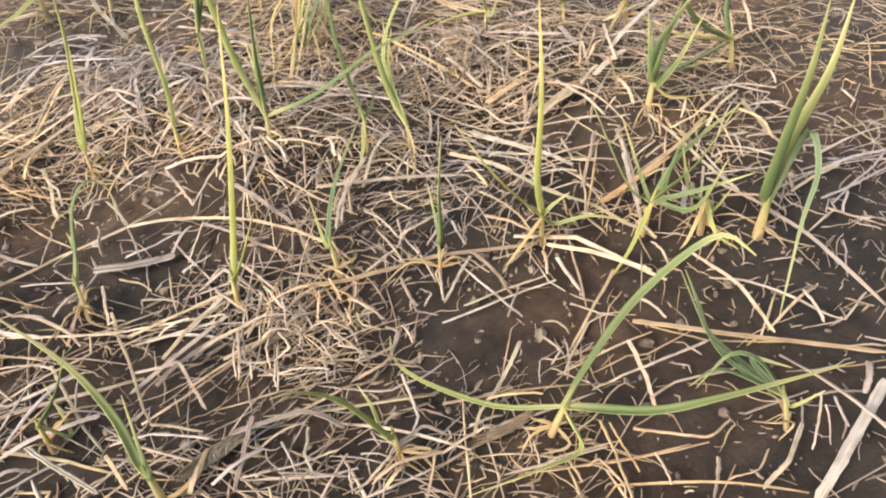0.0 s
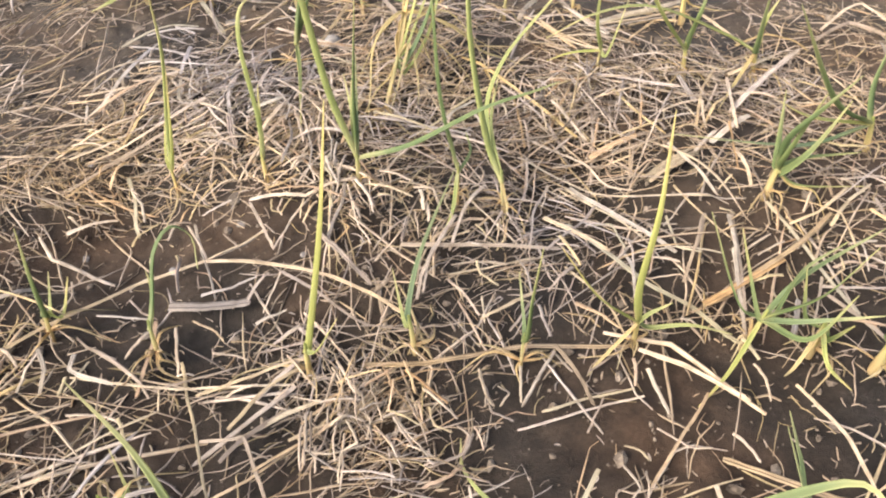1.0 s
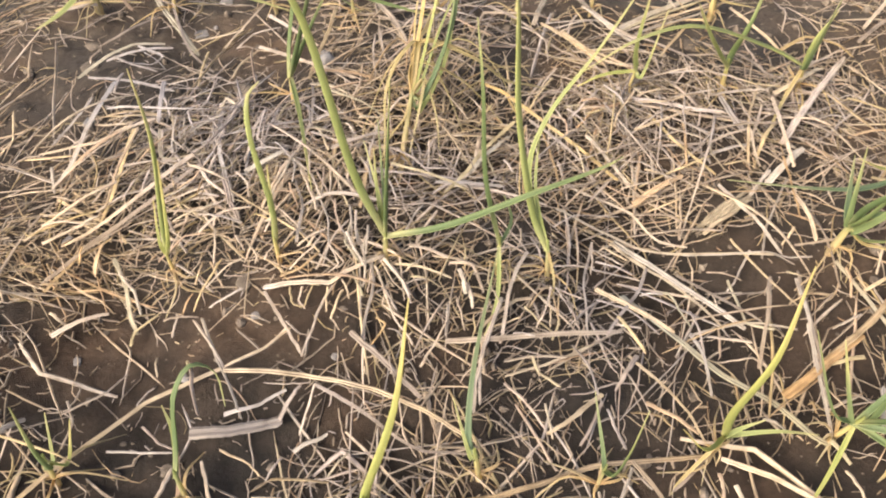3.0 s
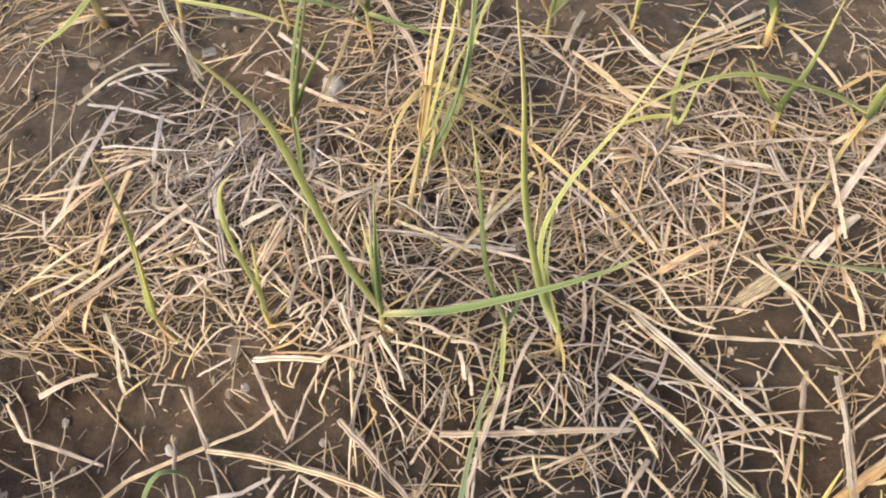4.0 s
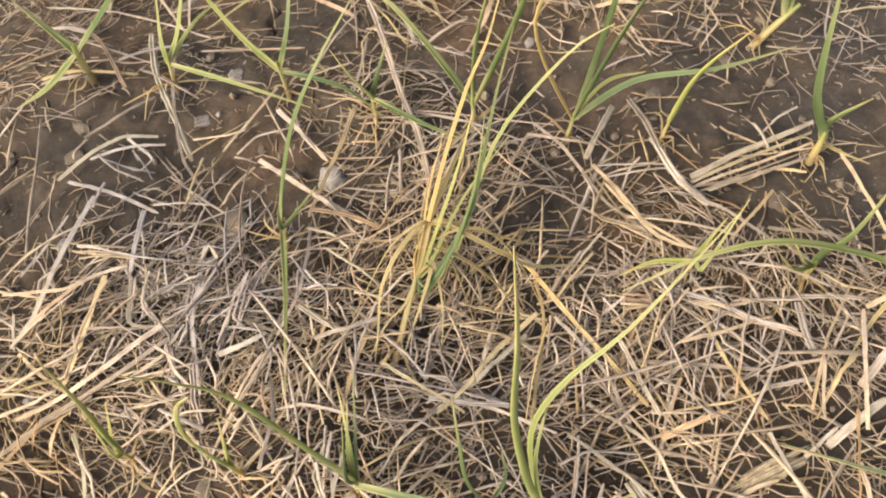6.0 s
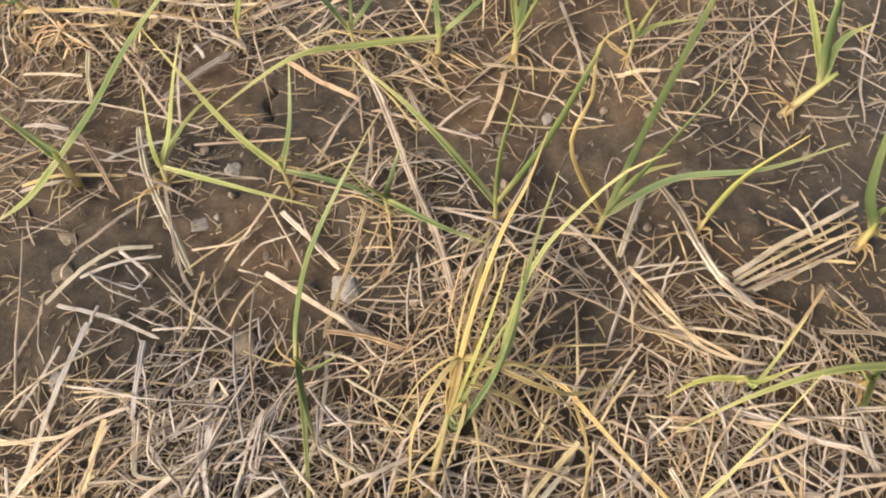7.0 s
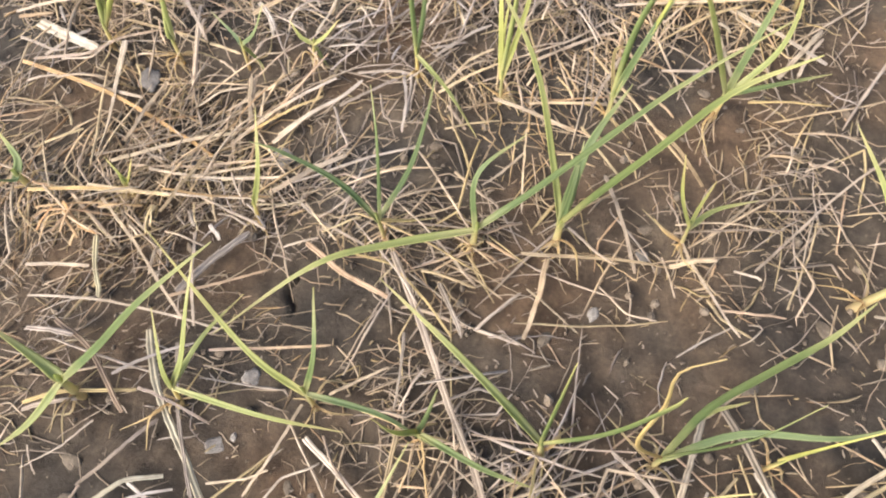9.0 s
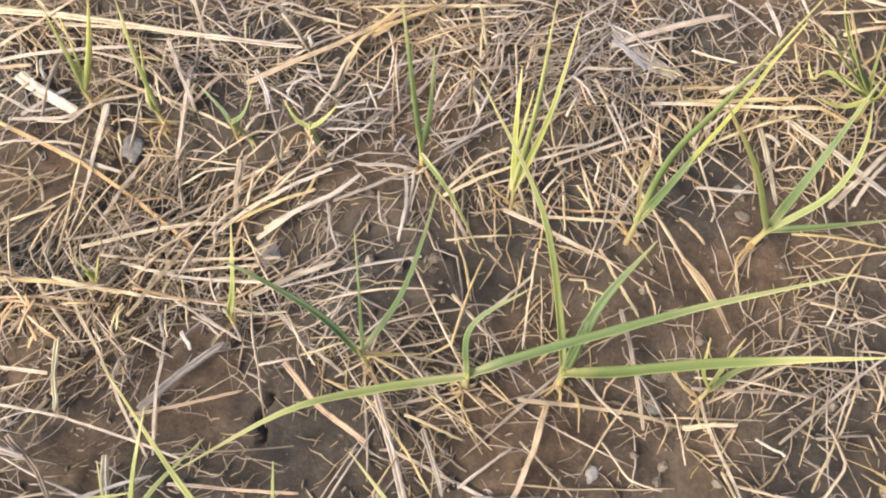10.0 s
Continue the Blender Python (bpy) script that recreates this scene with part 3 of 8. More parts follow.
SCRAPS = []


def shape_stalk(width, points):
    """Corners, faces, uvs and middle of one straw stalk: flattened, with torn ends and a lift of its own."""
    k = COUNT["stalk"] = COUNT["stalk"] + 1
    r = np.random.default_rng(900 + k)
    rings = 12 + 3 * len(points)
    flat = [(px, py, 0.0) for px, py in points]
    if len(flat) == 2:
        a, b = Vector(flat[0]), Vector(flat[1])
        off = Vector((-(b - a).y, (b - a).x, 0)) * r.normal(0, 0.02)
        flat = [a, (a + b) / 2 + off, b]
    path = smooth_path(flat, rings)
    u = np.linspace(0, len(flat) - 1, rings)
    rigid = np.stack([np.interp(u, np.arange(len(flat)), [q[k] for q in flat]) for k in range(3)], 1)
    path = 0.4 * path + 0.6 * rigid             # stiff straw, bent at its knots rather than curved
    s = np.linspace(0, 1, rings)
    wob = np.cumsum(r.normal(0, 1, rings)) * 0.00025
    wob -= np.linspace(wob[0], wob[-1], rings)
    d = np.gradient(path, axis=0)
    d /= np.linalg.norm(d, axis=1, keepdims=True) + 1e-9
    path[:, 0] -= d[:, 1] * wob
    path[:, 1] += d[:, 0] * wob
    mid = path[rings // 2:rings // 2 + 1]
    lift = 0.003 + (0.006 + 0.014 * r.random()) * float(np.clip(cover(mid[:, 0], mid[:, 1])[0], 0, 1)) + 0.004 * r.random()
    path[:, 2] = np.maximum(lie(path[:, 0], path[:, 1]) + lift + r.normal(0, 0.004) * (s - 0.5) + 0.005 * r.random() * np.sin(s * math.pi), ground_z(path[:, 0], path[:, 1]) + 0.002)
    w = width / 1000 * (1.22 - 0.2 * s) * (1 + r.normal(0, 0.06, rings))
    w[0] *= r.uniform(0.75, 1.0)
    w[-1] *= r.uniform(0.25, 1.0)
    th = np.clip(w * r.uniform(0.14, 0.34), 0.0006, 0.0022)
    v, f, uv = ribbons(path[None], w[None], th[None], 7, (r.normal(0, 0.28) + r.normal(0, 0.35) * s)[None], FLATTENED if width > 2.4 else ROUND)
    return v, f, uv, path[rings // 2].copy()


def stalk(width, tone, *points):
    """A single straw stalk over its way points."""
    v, f, uv, centre = shape_stalk(width, points)
    ob = link_mesh("straw_stalk", v - centre, f, TONES[tone][0], uv, smooth=False)
    ob.location = centre
    return tagged(ob, TONES[tone][1], "straw", TONES[tone][2])


def scrap(width, tone, *points):
    """A lesser stalk, kept for the joined mulch."""
    SCRAPS.append((*shape_stalk(width, points)[:3], 1 + list(TONES).index(tone)))


def husk(width, tone, *points):
    """A broad torn leaf sheath, arched across and ragged at both ends."""
    k = COUNT["stalk"] = COUNT["stalk"] + 1
    r = np.random.default_rng(900 + k)
    rings, cols = 22, 13
    path = smooth_path([(px, py, 0.0) for px, py in points], rings)
    d = np.gradient(path, axis=0)
    d /= np.linalg.norm(d, axis=1, keepdims=True)
    side = np.stack((-d[:, 1], d[:, 0], 0 * d[:, 0]), 1)
    u, s = np.linspace(-0.5, 0.5, cols), np.linspace(0, 1, rings)
    w = width / 1000 * (0.65 + 0.5 * np.sin(s * 2.6 + 0.3)) * (1 + r.normal(0, 0.05, rings))
    fray = r.normal(0, 0.008, cols)[None] * (np.abs(s - 0.5) * 2)[:, None] ** 3
    top = path[:, None] + side[:, None] * (u[None] * w[:, None])[..., None] + d[:, None] * fray[..., None]
    ridge = 0.0012 * np.sin(np.arange(cols) * 2.3 + k)[None] + r.normal(0, 0.0005, (rings, cols))
    top[..., 2] = np.maximum(lie(top[..., 0], top[..., 1]) + 0.006 + 0.35 * w[:, None] * (0.25 - u[None] ** 2) + ridge, ground_z(top[..., 0], top[..., 1]) + 0.002)
    low = top - np.array((0, 0, 0.0008))
    i, j = np.meshgrid(np.arange(rings - 1), np.arange(cols - 1), indexing="ij")
    q = np.stack((i * cols + j, (i + 1) * cols + j, (i + 1) * cols + j + 1, i * cols + j + 1), -1).reshape(-1, 4)
    n = rings * cols
    rim = np.concatenate((np.arange(cols), np.arange(1, rings) * cols + cols - 1, np.arange(n - 2, n - cols - 1, -1), np.arange(rings - 2, 0, -1) * cols))
    nxt = np.roll(rim, -1)
    faces = np.concatenate((q, q[:, ::-1] + n, np.stack((rim, nxt, nxt + n, rim + n), -1)))
    uv = np.stack(np.broadcast_arrays(2.5 * (u[None] + 0.5), s[:, None]), -1).reshape(-1, 2)
    verts = np.concatenate((top.reshape(-1, 3), low.reshape(-1, 3)))
    centre = top[rings // 2, cols // 2].copy()
    ob = link_mesh("leaf_sheath", verts - centre, faces, TONES[tone][0], np.concatenate((uv, uv)), smooth=False)
    ob.location = centre
    return tagged(ob, TONES[tone][1], "leaf", TONES[tone][2])


def stone(x, y, rx, ry, tone):
    """A small flattish stone or hard clod half sunk in the soil."""
    k = COUNT["stone"] = COUNT["stone"] + 1
    bm = bmesh.new()
    bmesh.ops.create_icosphere(bm, subdivisions=3, radius=1.0)
    off = Vector((k * 3.7, k * 1.3, 0))
    for v in bm.verts:
        n = 1 + 0.48 * noise.noise(v.co * 1.2 + off) + 0.20 * noise.noise(v.co * 2.7 + off) + 0.06 * noise.noise(v.co * 7.0 + off)
        v.co = Vector((v.co.x * n * rx * 0.85, v.co.y * n * ry * 0.85, max(v.co.z, -0.6) * n * 0.30 * min(rx, ry)))
    me = bpy.data.meshes.new("stone")
    bm.to_mesh(me)
    bm.free()
    for p in me.polygons:
        p.use_smooth = True
    me.materials.append({"pale": STONE_PALE, "dark": STONE_DARK}[tone])
    ob = new("stone" if tone != "dark" else "soil_clod", me)
    ob.location = (x, y, float(ground_z(x, y)) + 0.06 * min(rx, ry))
    ob.rotation_euler = (0, 0, k * 1.9)
    label = {"pale": "flat pale grey-brown pebble half sunk in soil", "dark": "hard dark grey-brown clod of dried soil"}[tone]
    return tagged(ob, label, "stone" if tone != "dark" else "clod", "pebbles and clods on the soil")


# ---- garlic plants, row by row ----
garlic(0.246, 0.512, [
    (BLUE, 5.6, (0.021, -0.003, 0.077), (0.039, -0.006, 0.135), (0.061, -0.007, 0.176), (0.080, -0.009, 0.197), (0.094, -0.022, 0.195)),
    (GREEN, 6.0, (0.064, -0.008, 0.039), (0.112, -0.004, 0.054), (0.200, 0.028, 0.054)),
    (LIME, 3.6, (0.021, -0.022, 0.014), (-0.006, -0.043, 0.021), (-0.055, -0.064, 0.018)),
    (LIME, 3.3, (-0.037, 0.008, 0.015), (-0.088, 0.027, 0.013), (-0.118, 0.052, 0.008), (-0.126, 0.078, 0.007)),
])
garlic(0.413, 0.521, [
    (BLUE, 3.4, (-0.025, 0.037, 0.028), (0.000, 0.029, 0.030)),
    (GREEN, 4.0, (-0.051, 0.018, 0.038), (-0.072, 0.012, 0.027)),
    (GREEN, 3.5, (-0.046, 0.064, 0.019), (-0.050, 0.096, 0.019), (-0.054, 0.138, 0.018)),
    (GREEN, 3.4, (-0.028, 0.022, 0.045), (-0.046, 0.025, 0.046), (-0.067, 0.011, 0.028)),
    (GREEN, 3.4, (-0.043, 0.028, 0.035), (-0.057, 0.049, 0.044), (-0.070, 0.097, 0.057)),
    (LIME, 2.6, (-0.002, 0.006, 0.016), (0.017, 0.010, 0.030)),
])
garlic(-0.009, 0.436, [
    (LIME, 6.2, (-0.017, 0.015, 0.032), (-0.033, 0.033, 0.055), (-0.070, 0.058, 0.075), (-0.134, 0.089, 0.088)),
    (GREEN, 3.2, (-0.003, 0.003, 0.035), (-0.016, 0.031, 0.080)),
])
garlic(-0.113, 0.476, [
    (GREEN, 4.3, (0.061, -0.025, 0.100), (0.090, -0.030, 0.149)),
    (LIME, 2.8, (0.014, 0.009, 0.003), (-0.009, 0.034, 0.029)),
])
garlic(0.142, 0.486, [
    (LIME, 3.9, (-0.003, -0.010, 0.035), (-0.016, -0.041, 0.116), (-0.030, -0.061, 0.152), (-0.039, -0.074, 0.164)),
    (LIME, 2.4, (-0.011, 0.003, 0.018), (-0.019, 0.015, 0.034), (-0.031, 0.029, 0.040)),
])
garlic(-0.019, 0.627, [
    (LIME, 5.5, (0.006, 0.003, 0.042), (0.031, 0.011, 0.164), (0.040, 0.032, 0.253)),
    (LIME, 3.1, (0.030, -0.029, 0.074), (0.060, -0.045, 0.140)),
])
garlic(0.065, 0.662, [
    (BLUE, 5.1, (-0.012, 0.021, 0.018), (-0.015, 0.078, 0.038), (-0.008, 0.186, 0.047)),
    (LIME, 3.0, (-0.010, 0.007, 0.031), (-0.026, 0.035, 0.062)),
])
garlic(0.153, 0.670, [
    (GREEN, 3.3, (0.005, -0.008, 0.049), (0.006, -0.011, 0.099), (0.009, -0.000, 0.143)),
    (GREEN, 2.9, (-0.001, 0.015, 0.035), (-0.012, 0.049, 0.061)),
])
garlic(0.243, 0.713, [
    (LIME, 5.0, (-0.007, -0.003, 0.074), (-0.006, -0.003, 0.154), (-0.010, 0.014, 0.229)),
    (LIME, 2.6, (-0.038, -0.047, 0.106), (-0.068, -0.063, 0.167)),
    (LIME, 3.0, (0.007, 0.001, 0.042), (0.022, 0.005, 0.054)),
    (LIME, 3.5, (0.011, 0.008, 0.015), (0.042, 0.013, 0.021), (0.079, 0.020, 0.010)),
    (GONE, 2.9, (-0.027, -0.029, 0.006), (-0.034, -0.040, -0.001)),
])
garlic(-0.154, 0.615, [
    (GREEN, 4.6, (-0.002, 0.026, 0.047), (-0.003, 0.048, 0.079), (0.005, 0.068, 0.093), (0.020, 0.071, 0.082), (0.028, 0.055, 0.061)),
    (LIME, 2.6, (-0.013, 0.038, 0.039), (-0.026, 0.055, 0.046)),
])
garlic(-0.260, 0.614, [
    (GREEN, 4.4, (0.011, -0.000, 0.030), (0.024, -0.003, 0.080), (0.030, 0.005, 0.134)),
    (LIME, 2.8, (0.003, 0.010, 0.016), (-0.006, 0.038, 0.042)),
    (LIME, 2.8, (0.015, 0.011, 0.017), (0.016, 0.035, 0.043)),
])
garlic(0.437, 0.730, [
    (GREEN, 9.0, (-0.005, -0.006, 0.047), (-0.007, -0.015, 0.110), (-0.005, -0.017, 0.166), (-0.005, -0.012, 0.220)),
    (LIME, 9.4, (-0.000, 0.000, 0.072), (0.007, 0.000, 0.114), (0.019, 0.007, 0.160), (0.027, 0.025, 0.211)),
    (BLUE, 4.6, (0.013, -0.002, 0.105), (0.018, -0.031, 0.090), (0.003, -0.066, 0.062), (-0.016, -0.122, 0.018)),
    (GONE, 3.3, (0.001, -0.002, 0.006), (0.011, -0.025, 0.010)),
])
garlic(0.336, 0.738, [
    (GREEN, 3.8, (-0.019, -0.002, 0.045), (-0.056, 0.018, 0.120)),
    (BLUE, 4.3, (-0.001, -0.001, 0.034), (-0.028, 0.026, 0.100)),
    (GREEN, 4.8, (0.012, -0.003, 0.033), (0.022, 0.011, 0.077), (0.048, 0.025, 0.102)),
    (GREEN, 4.5, (0.032, -0.017, 0.081), (0.056, -0.007, 0.131)),
    (GREEN, 4.1, (0.036, -0.023, 0.038), (0.059, -0.009, 0.081)),
    (GREEN, 4.0, (0.026, 0.016, 0.067), (0.077, 0.044, 0.104)),
    (LIME, 3.0, (-0.018, -0.045, 0.008), (-0.039, -0.076, -0.003)),
    (BLUE, 4.5, (0.030, -0.012, 0.045), (0.080, -0.017, 0.072)),
])
garlic(-0.239, 0.815, [
    (LIME, 3.6, (0.013, 0.006, 0.088), (0.026, 0.016, 0.163), (0.024, 0.027, 0.223)),
    (LIME, 2.4, (-0.003, 0.006, 0.043), (-0.010, 0.031, 0.070)),
    (LIME, 3.1, (0.018, -0.005, 0.074), (0.029, 0.009, 0.149)),
])
garlic(-0.138, 0.829, [
    (LIME, 4.7, (0.008, -0.002, 0.083), (0.006, 0.001, 0.152), (0.007, 0.012, 0.183), (0.016, 0.020, 0.194)),
    (LIME, 2.9, (0.005, 0.004, 0.063), (0.002, 0.023, 0.102)),
])
garlic(-0.043, 0.843, [
    (GREEN, 2.5, (-0.000, 0.014, 0.048), (-0.012, 0.065, 0.109)),
    (LIME, 2.5, (-0.006, 0.019, 0.063), (-0.014, 0.050, 0.089)),
    (LIME, 5.8, (-0.020, 0.005, 0.103), (-0.036, 0.004, 0.237), (-0.047, -0.003, 0.283), (-0.057, -0.011, 0.314)),
    (GREEN, 4.8, (0.057, 0.004, 0.054), (0.125, 0.009, 0.102), (0.170, 0.027, 0.116), (0.189, 0.041, 0.119)),
    (GREEN, 2.9, (0.010, -0.004, 0.117), (0.014, 0.014, 0.200)),
    (LIME, 2.5, (-0.005, 0.021, 0.059), (-0.024, 0.057, 0.090)),
])
garlic(0.057, 0.856, [
    (GREEN, 3.7, (-0.016, 0.005, 0.114), (-0.022, 0.012, 0.200), (-0.029, 0.025, 0.251)),
    (GREEN, 2.6, (0.008, 0.026, 0.041), (-0.001, 0.048, 0.048)),
    (LIME, 3.0, (0.004, -0.042, 0.015), (-0.005, -0.082, 0.002)),
])
garlic(0.105, 0.863, [
    (LIME, 5.4, (-0.023, 0.018, 0.071), (-0.043, 0.037, 0.160), (-0.052, 0.060, 0.242), (-0.065, 0.088, 0.305)),
    (LIME, 4.2, (-0.029, 0.049, 0.080), (-0.018, 0.081, 0.123), (0.017, 0.123, 0.163), (0.063, 0.200, 0.208)),
    (LIME, 2.9, (-0.022, 0.034, 0.077), (-0.024, 0.081, 0.103)),
    (GONE, 2.2, (0.005, -0.015, 0.008), (-0.001, -0.038, 0.005)),
])
garlic(0.358, 0.917, [
    (GREEN, 5.2, (-0.003, -0.015, 0.079), (0.011, -0.025, 0.120), (0.030, -0.029, 0.160)),
    (LIME, 4.1, (0.028, 0.002, 0.015), (0.089, 0.015, 0.014)),
    (BLUE, 7.6, (0.002, 0.024, 0.039), (0.005, 0.061, 0.062)),
    (GREEN, 5.3, (0.024, 0.011, 0.041), (0.073, 0.017, 0.052)),
    (GREEN, 7.0, (0.007, 0.000, 0.030), (0.025, 0.000, 0.060), (0.049, 0.023, 0.103)),
    (GREEN, 5.4, (-0.002, 0.002, 0.044), (-0.008, 0.029, 0.103)),
    (GREEN, 4.9, (0.002, -0.014, 0.065), (0.015, -0.013, 0.130)),
    (GONE, 3.7, (0.019, -0.004, 0.018), (0.039, -0.011, 0.020), (0.054, -0.027, 0.000)),
])
garlic(0.467, 1.015, [
    (BLUE, 5.9, (-0.061, -0.026, 0.014), (-0.114, -0.043, 0.020), (-0.204, -0.043, 0.019)),
    (GREEN, 6.8, (-0.064, -0.045, 0.080), (-0.135, -0.094, 0.198)),
    (GREEN, 6.0, (-0.018, 0.007, 0.072), (-0.013, 0.023, 0.119)),
    (LIME, 4.3, (-0.080, -0.055, 0.066), (-0.119, -0.070, 0.090)),
])
garlic(-0.181, 1.031, [
    (GREEN, 4.5, (0.003, 0.025, 0.065), (0.014, 0.052, 0.122), (0.031, 0.084, 0.165), (0.047, 0.128, 0.192)),
    (LIME, 4.1, (0.027, -0.052, 0.029), (0.060, -0.137, 0.020)),
    (GREEN, 3.2, (0.036, -0.020, 0.100), (0.069, -0.018, 0.163)),
    (GREEN, 4.0, (0.039, -0.037, 0.120), (0.094, -0.086, 0.263)),
])
garlic(-0.052, 0.945, [
    (GONE, 4.2, (0.006, 0.107, 0.079), (0.011, 0.143, 0.127), (0.020, 0.171, 0.178), (0.030, 0.187, 0.214), (0.036, 0.199, 0.255)),
    (GONE, 6.0, (0.006, 0.107, 0.079), (0.002, 0.162, 0.049), (-0.001, 0.227, 0.022), (-0.003, 0.269, 0.008)),
    (GONE, 4.2, (0.008, 0.116, 0.002), (0.009, 0.173, 0.002), (0.006, 0.223, 0.002), (0.003, 0.267, 0.007)),
    (GREEN, 3.4, (0.017, 0.070, 0.045), (0.038, 0.115, 0.095), (0.040, 0.139, 0.128), (0.042, 0.169, 0.179), (0.047, 0.190, 0.230)),
    (LIME, 3.6, (0.013, 0.065, 0.025), (0.033, 0.110, 0.056), (0.036, 0.148, 0.087), (0.046, 0.182, 0.121), (0.066, 0.207, 0.153), (0.089, 0.226, 0.184), (0.111, 0.233, 0.205)),
    (GONE, 4.0, (0.006, 0.107, 0.079), (-0.009, 0.077, 0.079), (-0.016, 0.047, 0.063), (-0.014, 0.023, 0.032), (-0.013, 0.000, 0.002)),
    (GONE, 4.4, (0.006, 0.107, 0.079), (0.063, 0.103, 0.068), (0.093, 0.110, 0.039), (0.120, 0.127, 0.021), (0.147, 0.143, 0.002)),
    (GONE, 5.4, (0.005, 0.091, 0.067), (0.054, 0.091, 0.048), (0.103, 0.076, 0.002)),
    (GONE, 3.6, (0.016, 0.075, 0.055), (0.008, 0.011, 0.002)),
    (GREEN, 3.2, (0.012, 0.062, 0.034), (0.031, 0.094, 0.072), (0.039, 0.127, 0.120), (0.038, 0.155, 0.175)),
    (GONE, 2.5, (0.006, 0.107, 0.079), (0.035, 0.085, 0.045), (0.062, 0.055, 0.002)),
    (GONE, 2.3, (0.006, 0.107, 0.079), (0.045, 0.115, 0.070), (0.085, 0.130, 0.040), (0.120, 0.155, 0.004)),
    (GONE, 2.1, (0.006, 0.107, 0.079), (-0.020, 0.090, 0.060), (-0.035, 0.060, 0.030), (-0.045, 0.035, 0.003)),
    (GONE, 2.5, (0.010, 0.090, 0.060), (0.030, 0.060, 0.030), (0.040, 0.020, 0.002)),
    (LIME, 2.4, (0.010, 0.085, 0.060), (0.022, 0.130, 0.120), (0.028, 0.160, 0.170)),
    (GONE, 2.1, (0.004, 0.085, 0.050), (0.000, 0.125, 0.090), (0.004, 0.160, 0.130)),
    (LIME, 2.2, (0.012, 0.080, 0.050), (0.030, 0.125, 0.100), (0.055, 0.165, 0.140)),
    (GONE, 2.0, (0.000, 0.050, 0.030), (-0.012, 0.030, 0.020), (-0.020, -0.010, 0.002)),
    (GONE, 2.2, (0.012, 0.095, 0.070), (0.050, 0.110, 0.085), (0.085, 0.100, 0.060), (0.110, 0.085, 0.020)),
], (0.004, 0.072, 0.054))
garlic(0.173, 1.108, [
    (LIME, 4.2, (-0.006, -0.022, 0.080), (-0.005, -0.030, 0.156)),
    (LIME, 4.0, (-0.031, -0.013, 0.029), (-0.057, -0.033, 0.028)),
    (LIME, 3.5, (0.011, -0.005, 0.028), (0.027, 0.038, 0.081)),
])
garlic(0.277, 1.132, [
    (LIME, 3.9, (-0.040, -0.047, 0.095), (-0.068, -0.067, 0.148)),
    (GREEN, 5.5, (-0.002, 0.003, 0.046), (0.005, 0.004, 0.085), (0.015, 0.032, 0.142)),
    (LIME, 4.5, (-0.024, -0.014, 0.059), (-0.051, -0.011, 0.101)),
])
garlic(0.358, 1.143, [
    (LIME, 5.6, (-0.050, -0.004, 0.052), (-0.132, -0.034, 0.092), (-0.192, -0.068, 0.096), (-0.242, -0.105, 0.081)),
    (GREEN, 6.3, (-0.008, -0.015, 0.043), (-0.016, -0.040, 0.141)),
    (GONE, 4.4, (-0.024, -0.038, 0.009), (-0.042, -0.085, 0.001)),
    (LIME, 4.7, (-0.006, -0.004, 0.068), (0.004, 0.001, 0.100)),
])
garlic(-0.456, 1.155, [
    (LIME, 9.1, (-0.027, 0.015, 0.037), (-0.079, 0.033, 0.055)),
    (GREEN, 5.5, (0.055, 0.029, 0.094), (0.117, 0.052, 0.174), (0.185, 0.078, 0.247)),
    (LIME, 5.4, (-0.020, -0.034, 0.017), (-0.045, -0.063, 0.009)),
])
garlic(-0.368, 1.171, [
    (LIME, 4.4, (0.012, 0.029, 0.055), (0.015, 0.061, 0.088), (0.011, 0.103, 0.107)),
    (LIME, 3.9, (-0.002, 0.019, 0.055), (-0.014, 0.056, 0.087)),
    (LIME, 3.9, (0.021, 0.052, 0.052), (0.040, 0.096, 0.051)),
    (LIME, 3.8, (0.085, 0.004, 0.028), (0.151, 0.011, 0.006)),
])
garlic(-0.249, 1.197, [
    (GREEN, 4.1, (0.004, 0.030, 0.074), (-0.004, 0.073, 0.107)),
    (LIME, 4.9, (-0.059, 0.024, 0.060), (-0.169, 0.096, 0.087)),
    (GREEN, 4.2, (0.062, 0.003, 0.030), (0.109, -0.008, 0.013)),
])
garlic(-0.151, 1.194, [
    (GREEN, 4.5, (0.005, 0.005, 0.057), (0.012, 0.025, 0.089)),
    (LIME, 4.8, (-0.013, -0.013, 0.076), (-0.028, -0.011, 0.104)),
    (GREEN, 4.5, (0.055, -0.015, 0.030), (0.101, -0.019, 0.024)),
])
garlic(-0.051, 1.206, [
    (LIME, 5.9, (-0.047, 0.026, 0.064), (-0.093, 0.051, 0.086), (-0.156, 0.088, 0.089)),
    (GREEN, 3.6, (-0.001, 0.006, 0.113), (0.005, 0.032, 0.170)),
    (GREEN, 4.2, (0.032, -0.006, 0.155), (0.050, -0.005, 0.241), (0.055, -0.002, 0.266)),
])
